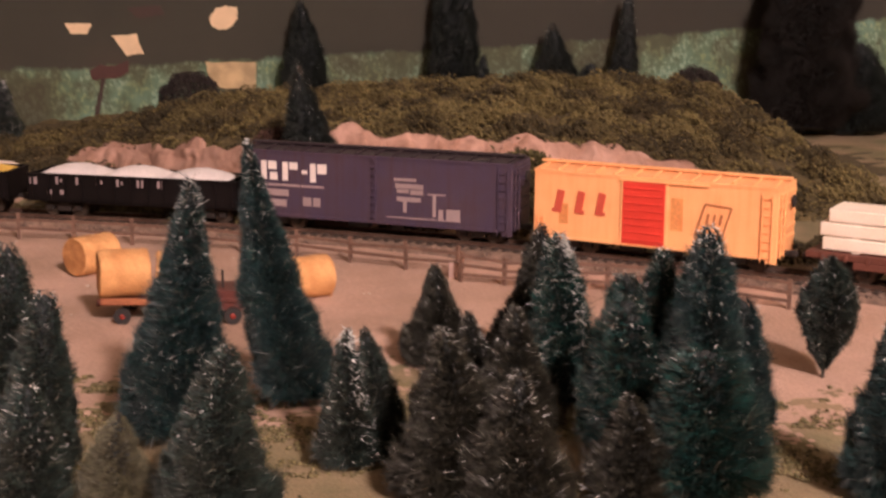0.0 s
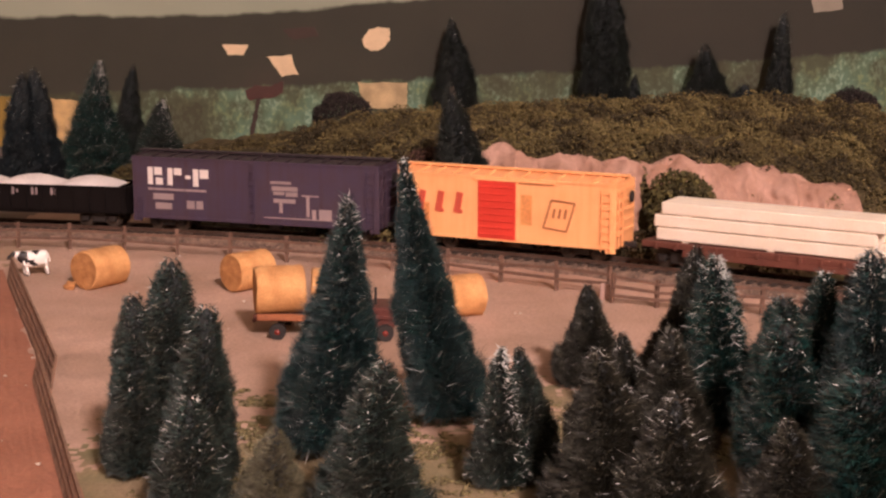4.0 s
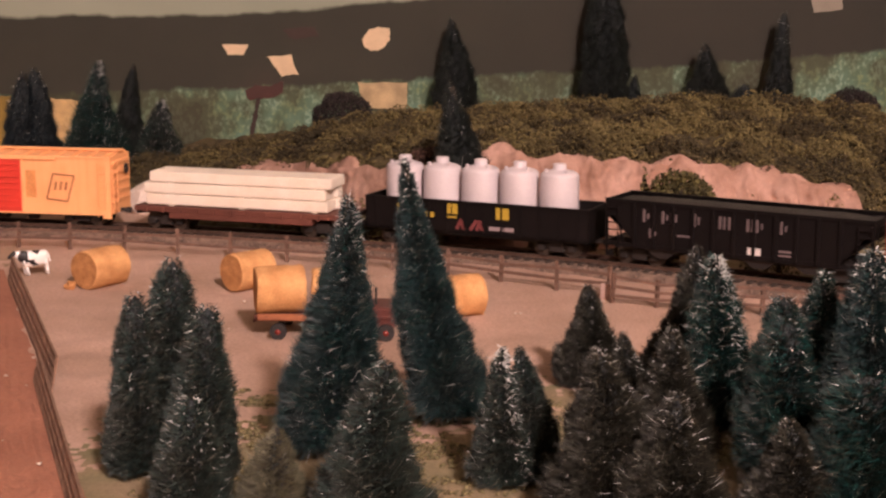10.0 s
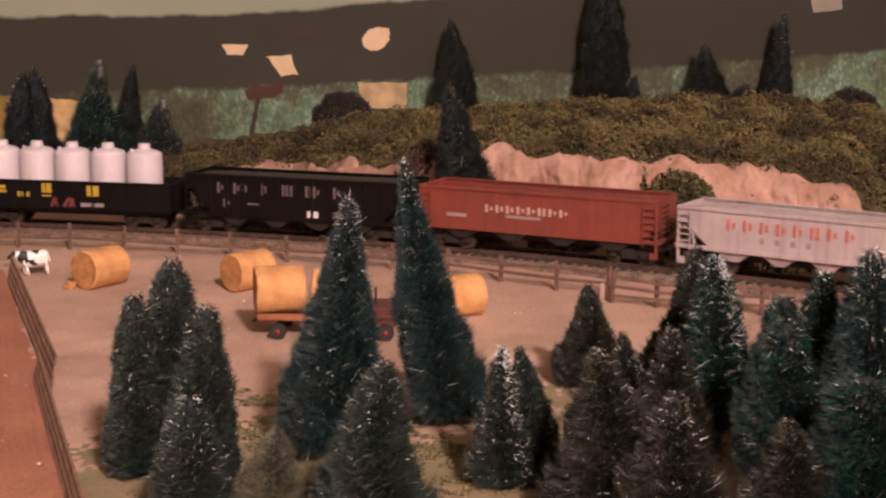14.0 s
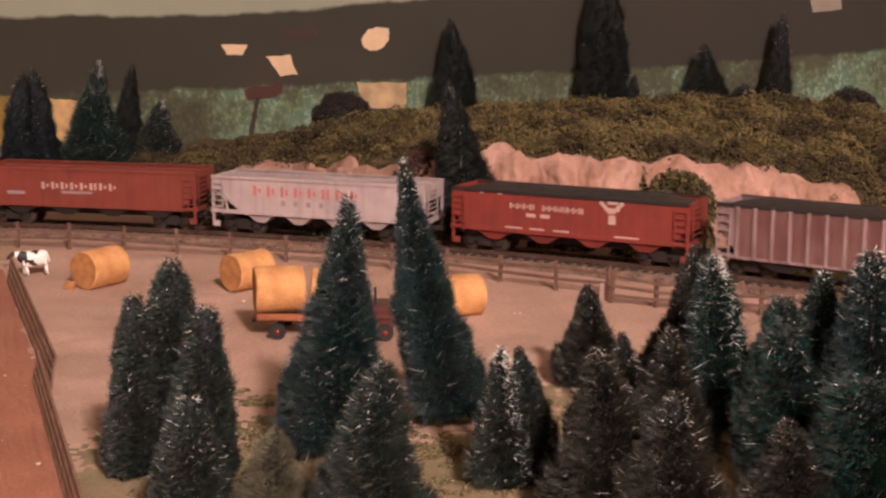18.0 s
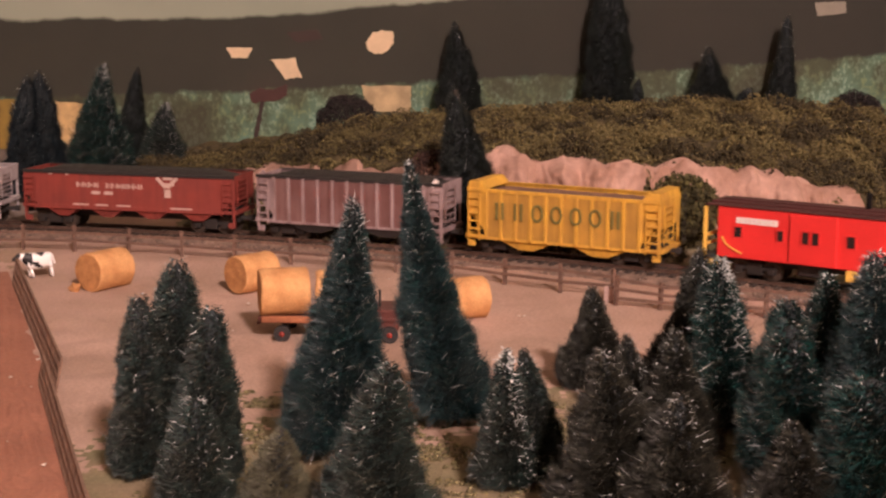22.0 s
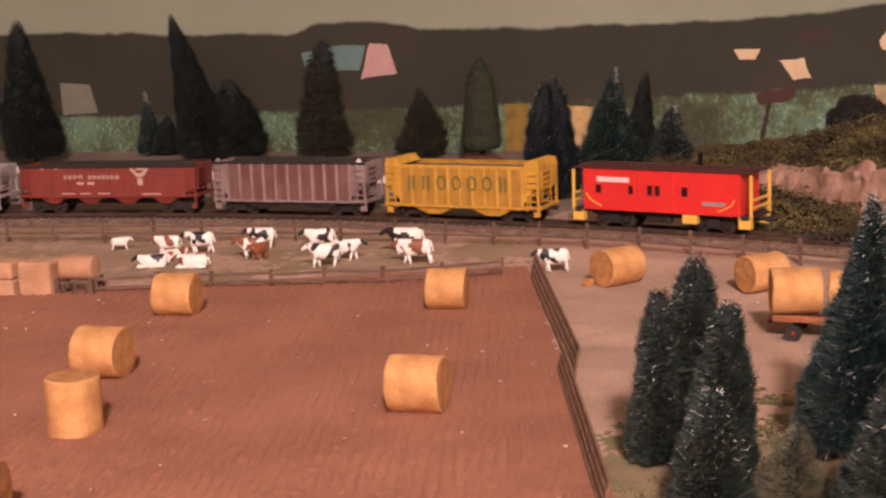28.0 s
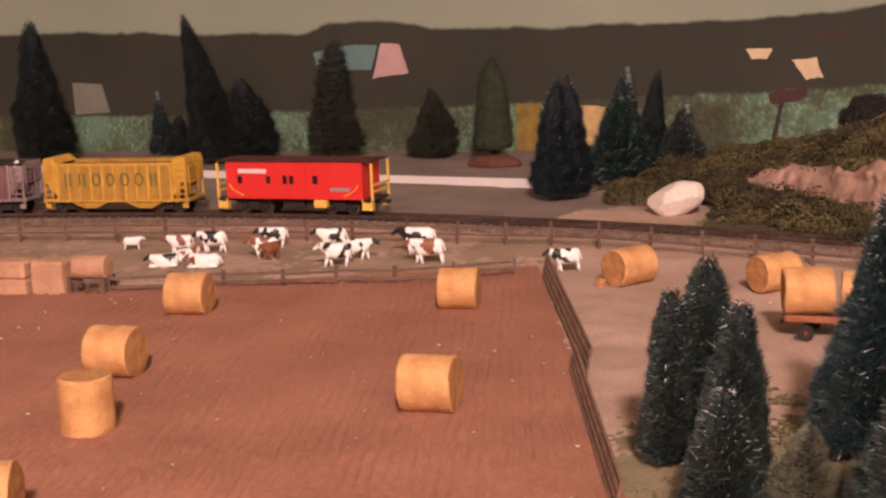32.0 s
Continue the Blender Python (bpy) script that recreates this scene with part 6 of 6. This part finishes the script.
def hopper(s, length, top, bottom, m, label, inside, ribs=0, rib_m=None, panel_m=None, open_end=0.020, end_m=None, tabs=False, drop=0.0, peak=0.0, rise=0.62, chute_m=None, chord_m=None):
    c = new_car("hopper_car", label, s, length)
    L2 = length / 2
    eo = open_end

    mid = bottom + (top - bottom) * rise
    for sd in (-1, 1):
        # side sheet: full height in the middle, raked at the ends above the open platforms
        def sheet_side(bm):
            y0, y1 = sd * HALF, sd * (HALF - 0.0010)
            pts = [(-L2 + eo, bottom), (L2 - eo, bottom), (L2 - eo * 0.25, mid), (L2, mid + 0.001), (L2, top), (-L2, top), (-L2, mid + 0.001), (-L2 + eo * 0.25, mid)]
            a = [bm.verts.new((x, y0, z)) for x, z in pts]
            b = [bm.verts.new((x, y1, z)) for x, z in pts]
            bm.faces.new(a)
            bm.faces.new(b[::-1])
            for i in range(len(pts)):
                j = (i + 1) % len(pts)
                bm.faces.new((a[j], a[i], b[i], b[j]))
            bmesh.ops.recalc_face_normals(bm, faces=bm.faces[:])
        add(c, "side_sheet", m, sheet_side)
        add(c, "top_chord", chord_m or m, lambda bm: box(bm, -L2, L2, *sorted((sd * (HALF + 0.0009), sd * (HALF - 0.0010))), top - 0.0016, top + 0.0004))
        add(c, "side_sill", m, lambda bm: box(bm, -L2, L2, *sorted((sd * (HALF + 0.0003), sd * (HALF - 0.0012))), bottom - 0.0012, bottom + 0.0012))
    for e in (-1, 1):
        add(c, "end_sheet", m, lambda bm: box(bm, *sorted((e * L2, e * (L2 - 0.001))), -HALF + 0.0011, HALF - 0.0011, mid - 0.0005, top))

        def slope(bm):
            beam(bm, (e * (L2 - 0.001), 0, mid), (e * (L2 - eo - 0.004), 0, bottom - 0.002), 2 * HALF - 0.0024, 0.0008)
        add(c, "slope_sheet", m, slope)
    em = end_m or m
    for e in (-1, 1):
        def frame_(bm):
            for y in (-HALF + 0.0006, HALF - 0.0006):
                beam(bm, (e * (L2 - 0.0008), y, 0.0080), (e * (L2 - 0.0008), y, bottom + (top - bottom) * 0.7), 0.0014)
                beam(bm, (e * (L2 - eo - 0.001), y, bottom), (e * (L2 - 0.001), y, bottom), 0.0016)
                beam(bm, (e * (L2 - eo * 0.55), y, bottom), (e * (L2 - eo * 0.45), y, bottom + (top - bottom) * rise * 0.65), 0.0011)
                box(bm, *sorted((e * L2, e * (L2 - 0.0048))), *sorted((y, y + (0.001 if y < 0 else -0.001))), 0.0050, 0.0085)
            box(bm, *sorted((e * (L2 - 0.001), e * (L2 + 0.0012))), -HALF, HALF, bottom - 0.001, bottom + 0.0015)
        add(c, "end_frame", em, frame_)
    for e in (-1, 1):
        ladder(c, e * (L2 - 0.0085), e * (L2 - 0.0010), -HALF - 0.0014, bottom - 0.002, top - 0.003, 6, em, thick=0.0009 if drop or panel_m else 0.0006)
    ladder(c, -HALF + 0.002, HALF * 0.1, L2 + 0.0014, bottom + 0.004, top - 0.002, 6, em, axis="y")
    add(c, "underframe", DARK, lambda bm: box(bm, -L2 + 0.002, L2 - 0.002, -0.0045, 0.0045, 0.0075, bottom + 0.002))
    bays = 4 if length > 0.13 else 2
    low = max(0.0042, bottom - 0.0066)
    for k in range(bays):
        x = (k - (bays - 1) / 2) * (length - 2 * eo) / bays

        def bay(bm):
            w = (length - 2 * eo) / bays * 0.42
            vs = [bm.verts.new(p) for p in ((x - w, -HALF + 0.001, bottom), (x + w, -HALF + 0.001, bottom), (x + w * 0.25, -HALF + 0.003, low), (x - w * 0.25, -HALF + 0.003, low),
                                            (x - w, HALF - 0.001, bottom), (x + w, HALF - 0.001, bottom), (x + w * 0.25, HALF - 0.003, low), (x - w * 0.25, HALF - 0.003, low))]
            for q in ((0, 3, 2, 1), (4, 5, 6, 7), (0, 4, 7, 3), (1, 2, 6, 5), (3, 7, 6, 2)):
                bm.faces.new([vs[i] for i in q])
            bmesh.ops.recalc_face_normals(bm, faces=bm.faces[:])
        # chutes default to dark paint, imitating the shadow beneath the body
        add(c, "discharge_chute", chute_m or (em if drop else DARK), bay)
    for k in range(ribs):
        x = -L2 + eo * 0.9 + k * (length - 1.8 * eo) / (ribs - 1)
        add(c, "rib", rib_m or m, lambda bm: box(bm, x - 0.0010, x + 0.0010, -HALF - 0.0012, -HALF + 0.0002, bottom - 0.0005, top - 0.001, 0.0002))
        if panel_m and k < ribs - 1:
            x2 = -L2 + eo * 0.9 + (k + 1) * (length - 1.8 * eo) / (ribs - 1)
            add(c, "side_panel", panel_m, lambda bm: box(bm, x + 0.0011, x2 - 0.0011, -HALF - 0.0004, -HALF + 0.0001, bottom + 0.0005, top - 0.002))
    nx, ny = 40, 8
    vs, fs = [], []
    for j in range(ny + 1):
        for i in range(nx + 1):
            x = -L2 + 0.002 + (length - 0.004) * i / nx
            y = -HALF + 0.0011 + (2 * HALF - 0.0022) * j / ny
            vs.append((x, y, top - 0.0022 + peak * math.sin(math.pi * j / ny) ** 0.7 * min(1, 8 * i / nx, 8 * (1 - i / nx)) + 0.0009 * n3(x, y, 260)))
    for j in range(ny):
        for i in range(nx):
            fs.append((j * (nx + 1) + i, j * (nx + 1) + i + 1, (j + 1) * (nx + 1) + i + 1, (j + 1) * (nx + 1) + i))
    shape("load", vs, fs, inside, c, "dark granular load", smooth=True)
    if tabs:
        for e in (-1, 1):
            def tab(bm):
                vs = [bm.verts.new(p) for p in ((e * L2, -HALF, top), (e * (L2 - 0.012), -HALF, top), (e * (L2 - 0.0075), -HALF, top + 0.0048), (e * (L2 - 0.001), -HALF, top + 0.0044),
                                                (e * L2, HALF, top), (e * (L2 - 0.012), HALF, top), (e * (L2 - 0.0075), HALF, top + 0.0048), (e * (L2 - 0.001), HALF, top + 0.0044))]
                for q in ((0, 1, 2, 3), (4, 7, 6, 5), (0, 3, 7, 4), (1, 5, 6, 2), (3, 2, 6, 7), (0, 4, 5, 1)):
                    bm.faces.new([vs[i] for i in q])
                bmesh.ops.recalc_face_normals(bm, faces=bm.faces[:])
            add(c, "end_hood", m, tab)
    trucks(c, length, 0.019)
    couplers(c, length)
    return c


c = hopper(0.4255, 0.155, 0.0385, 0.0125, BLACK, "black open hopper car with faded lettering", COAL, ribs=11, peak=0.002)
for x0, n in ((-0.0540, 1), (-0.0425, 2), (-0.0235, 1), (-0.0085, 2), (0.0075, 2), (0.0265, 1)):
    stroke_letters(c, "lettering", DIMP, x0, 0.0268, n, 0.0044, 0.0070, 0.0010, "faded grey lettering bars", seed=int(x0 * 9000))
stroke_letters(c, "lettering", DIMP, -0.0500, 0.0180, 1, 0.0050, 0.0052, 0.0, "faded grey lettering bars", seed=3)
blocks(c, "lettering", DIMP, -0.0330, 0.0200, [0.0095], 0.0012, 0, "faded grey marking bar")
blocks(c, "chip", WHITEP, 0.0085, 0.0140, [0.0030, -0.0008, 0.0036], 0.0040, 0, "pale pinkish chipped patch")
blocks(c, "lettering", DIMP, 0.0260, 0.0170, [0.0070], 0.0012, 0, "faded grey marking bar")
blocks(c, "lettering", DIMP, 0.0260, 0.0148, [0.0070], 0.0010, 0, "faded grey marking bar")

c = hopper(0.5850, 0.152, 0.0390, 0.0145, OXIDE, "oxide-red long hopper car with pale lettering", OXIDE_D, open_end=0.011, rise=0.30)
stroke_letters(c, "lettering", DULLW, -0.0315, 0.0252, 8, 0.0054, 0.0046, 0.0014, "cream lettering bars")
blocks(c, "lettering", FADED, -0.0180, 0.0225, [0.0220], 0.0016, 0, "faint marking bars")
blocks(c, "lettering", FADED, -0.0570, 0.0210, [0.0130], 0.0022, 0, "faint number bars")

c = hopper(0.7455, 0.146, 0.0378, 0.0150, GREYP, "light grey hopper car with faded red lettering", GREYP, open_end=0.020, peak=0.001, rise=0.58, chute_m=GREYP)
stroke_letters(c, "lettering", PINKP, -0.0430, 0.0262, 8, 0.0058, 0.0064, 0.0037, "faded red lettering bars")
blocks(c, "lettering", FADED, -0.0240, 0.0205, [0.0028, -0.0060] * 4, 0.0032, 0.0, "faint grey number bars")

c = hopper(0.9110, 0.149, 0.0388, 0.0150, OXIDE_D, "dark tuscan-red hopper car with white lettering", COAL, open_end=0.011, peak=0.0042, rise=0.30, chute_m=OXIDE_D, chord_m=DARK)
stroke_letters(c, "lettering", DULLW, -0.0360, 0.0284, 4, 0.0034, 0.0034, 0.0008, "white lettering bars")
stroke_letters(c, "lettering", DULLW, -0.0150, 0.0282, 7, 0.0032, 0.0034, 0.0006, "white lettering bars")
blocks(c, "lettering", DULLW, -0.0255, 0.0240, [0.0060, -0.0030, 0.0060], 0.0022, 0, "white number bars")
blocks(c, "lettering", DULLW, -0.0390, 0.0165, [0.0110, -0.0050, 0.0090, -0.0060, 0.0100], 0.0010, 0, "small white marking bars")
blocks(c, "lettering", DULLW, 0.0300, 0.0160, [0.0150], 0.0010, 0, "small white marking bars")
add(c, "emblem", DULLW, lambda bm: (beam(bm, (0.0210, -HALF - 0.0004, 0.0365), (0.0275, -HALF - 0.0004, 0.0300), 0.0005, 0.0022), beam(bm, (0.0350, -HALF - 0.0004, 0.0365), (0.0285, -HALF - 0.0004, 0.0300), 0.0005, 0.0022),
                                     box(bm, 0.0240, 0.0330, -HALF - 0.0004, -HALF, 0.0312, 0.0330), box(bm, 0.0262, 0.0305, -HALF - 0.0004, -HALF, 0.0235, 0.0288), box(bm, 0.0255, 0.0320, -HALF - 0.0004, -HALF, 0.0352, 0.0368)), "white keystone-like emblem")
# two small white bars paint bright glints near the top edge
for x in (-0.0560, -0.0440):
    blocks(c, "glint", DULLW, x, 0.0362, [0.0026], 0.0018, 0, "painted white glint")

c = hopper(1.0645, 0.1265, 0.0412, 0.0120, GREYW, "weathered grey and rust-brown ribbed hopper car", COAL, ribs=11, rib_m=GREYW, panel_m=RUST, open_end=0.014, end_m=GREYW, rise=0.48, peak=0.0040, chord_m=DARK)
blocks(c, "lettering", mat("rusty_lettering", (0.24, 0.075, 0.06), (0.18, 0.06, 0.05), 80, 0.7), -0.0330, 0.0290, [0.0040, -0.0062] * 6, 0.0050, 0.0, "faint reddish lettering blocks", y=-HALF - 0.0005)
# bright corner glints built as pale bent plates
for x in (-0.0615, 0.0560):
    add(c, "end_hood", WHITEP if x > 0 else GREYW, lambda bm: [beam(bm, (x, -HALF, 0.0395), (x + 0.004, -HALF, 0.0435), 0.0012, 0.0030)], "pale bent corner plate standing for a bright glint")

c = hopper(1.2055, 0.122, 0.0402, 0.0110, YELLOW, "dusty yellow ribbed hopper car with dark lettering", mat("brown_cover", (0.26, 0.135, 0.085), (0.18, 0.09, 0.06), 80, 0.9, bump=0.4), ribs=11, rib_m=YELLOW, panel_m=YELDIRT, open_end=0.014, tabs=True, drop=1.0, rise=0.48)
def oval(bm, x, z, a, b, w, y):
    """A flat outlined oval of twelve short strokes."""
    for q in range(12):
        u, v = 2 * math.pi * q / 12, 2 * math.pi * (q + 1) / 12
        beam(bm, (x + a * math.cos(u), y, z + b * math.sin(u)), (x + a * math.cos(v), y, z + b * math.sin(v)), 0.0006, w)


for k in range(7):
    x = -0.0395 + k * 0.0122
    add(c, "lettering", GREENP, lambda bm: oval(bm, x, 0.0278, 0.0032, 0.0047, 0.0015, -HALF - 0.0010) if k in (2, 3, 4, 5) else [beam(bm, (x + d, -HALF - 0.0010, 0.0225), (x + d, -HALF - 0.0010, 0.0328), 0.0006, 0.0017) for d in (-0.0019, 0.0019)], "dark olive outlined marking")

# caboose
c = new_car("caboose", "bright red caboose with yellow steps and handrails", 1.3570, 0.113, "caboose")
add(c, "body", CABRED, lambda bm: (box(bm, -0.0570, 0.0570, -HALF, HALF, 0.0125, 0.0410, 0.0005), box(bm, -0.0150, 0.0115, -HALF - 0.0016, -HALF + 0.001, 0.0130, 0.0400, 0.0004)))
add(c, "roof", paint("maroon_roof_paint", (0.075, 0.014, 0.012), 0.7), lambda bm: (box(bm, -0.0640, 0.0640, -HALF - 0.0008, HALF + 0.0008, 0.0408, 0.0418, 0.0003), box(bm, -0.0640, 0.0640, -HALF * 0.6, HALF * 0.6, 0.0416, 0.0427, 0.0004), box(bm, -0.060, 0.060, -0.003, 0.003, 0.0428, 0.0433)))
add(c, "smoke_stack", BLACK, lambda bm: cyl(bm, pose(0.020, 0.006, 0.047), 0.0015, 0.009, 10))
GLASSD = mat("dark_window_glass", (0.02, 0.012, 0.012), (0.03, 0.015, 0.015), 50, 0.15)
for x, w, h in ((-0.0468, 0.0042, 0.0056), (-0.0222, 0.0034, 0.0056), (-0.0075, 0.0036, 0.0066), (-0.0020, 0.0036, 0.0066), (0.0165, 0.0044, 0.0062)):
    y = -HALF - (0.0016 if -0.015 < x < 0.0115 else 0)
    win = add(c, "window", GLASSD, lambda bm: box(bm, x, x + w, y - 0.0003, y + 0.0005, 0.0245, 0.0245 + h), "dark cab window")
    add(win, "window_frame", CABRED, lambda bm: (box(bm, x - 0.0006, x, y - 0.0007, y, 0.0240, 0.0250 + h), box(bm, x + w, x + w + 0.0006, y - 0.0007, y, 0.0240, 0.0250 + h), box(bm, x - 0.0006, x + w + 0.0006, y - 0.0007, y, 0.0245 + h, 0.0251 + h)))
blocks(c, "lettering", WHITEP, -0.0460, 0.0322, [0.0024] * 9, 0.0034, 0.0003, "white lettering bars")
blocks(c, "lettering", FADED, 0.0310, 0.0190, [0.0160], 0.0026, 0, "pale number bars")
add(c, "door", BLACK, lambda bm: box(bm, 0.0558, 0.0566, -0.005, 0.004, 0.0135, 0.034))
for e in (-1, 1):
    add(c, "platform", DARK, lambda bm: box(bm, *sorted((e * 0.0555, e * 0.0650)), -HALF, HALF, 0.0115, 0.0130))
    for sd in (-1, 1):
        st = add(c, "step", CABYEL, lambda bm: (box(bm, *sorted((e * 0.0570, e * 0.0640)), *sorted((sd * HALF, sd * (HALF - 0.0045))), 0.0050, 0.0064), box(bm, *sorted((e * 0.0570, e * 0.0640)), *sorted((sd * HALF, sd * (HALF - 0.0045))), 0.0085, 0.0098),
                                                box(bm, *sorted((e * 0.0565, e * 0.0572)), *sorted((sd * (HALF + 0.0004), sd * (HALF - 0.0045))), 0.0048, 0.0128), box(bm, *sorted((e * 0.0638, e * 0.0645)), *sorted((sd * (HALF + 0.0004), sd * (HALF - 0.0045))), 0.0048, 0.0128),
                                                box(bm, *sorted((e * 0.0570, e * 0.0640)), *sorted((sd * (HALF + 0.0003), sd * (HALF - 0.0004))), 0.0050, 0.0105)), "yellow end step")
    rail = add(c, "handrail", CABYEL, lambda bm: beam(bm, (e * 0.0645, -HALF, 0.0235), (e * 0.0645, HALF, 0.0235), 0.0015), "yellow end railing")
    add(rail, "lower_rail", CABYEL, lambda bm: beam(bm, (e * 0.0645, -HALF, 0.0185), (e * 0.0645, HALF, 0.0185), 0.0014))
    for y in (-HALF + 0.001, HALF - 0.001):
        add(rail, "corner_post", CABYEL, lambda bm: beam(bm, (e * 0.0645, y, 0.0120), (e * 0.0645, y, 0.0400), 0.0017))
    add(c, "grab_iron", CABYEL, lambda bm: [beam(bm, (e * (0.0540 - 0.012 * k / 5), -HALF - 0.0007, 0.0240 - 0.0085 * (k / 5) ** 0.5), (e * (0.0540 - 0.012 * (k + 1) / 5), -HALF - 0.0007, 0.0240 - 0.0085 * ((k + 1) / 5) ** 0.5), 0.0007) for k in range(5)], "curved pale grab iron")
add(c, "tool_box", CABYEL, lambda bm: box(bm, 0.0165, 0.0270, -HALF, -HALF + 0.006, 0.0062, 0.0122, 0.0004), "yellow tool box")
add(c, "underframe", DARK, lambda bm: (box(bm, -0.055, 0.055, -0.007, 0.007, 0.0080, 0.0126), box(bm, -0.012, 0.006, -0.012, -0.006, 0.0050, 0.0124, 0.001)))
trucks(c, 0.113, 0.020)
couplers(c, 0.130)


def motions():
    """The train runs along its track, towards smaller s."""
    tt, dd = [r[0] for r in TRAVEL], [r[1] for r in TRAVEL]
    grid = np.arange(0, 32.01, 0.5)
    way = np.interp(grid, tt, dd)
    soft = way.copy()
    soft[1:-1] = (way[:-2] + 2 * way[1:-1] + way[2:]) / 4
    for c, s, half in CARS:
        walk(c, [(float(t), car_pose(s - w, half)) for t, w in zip(grid, soft)])


motions()
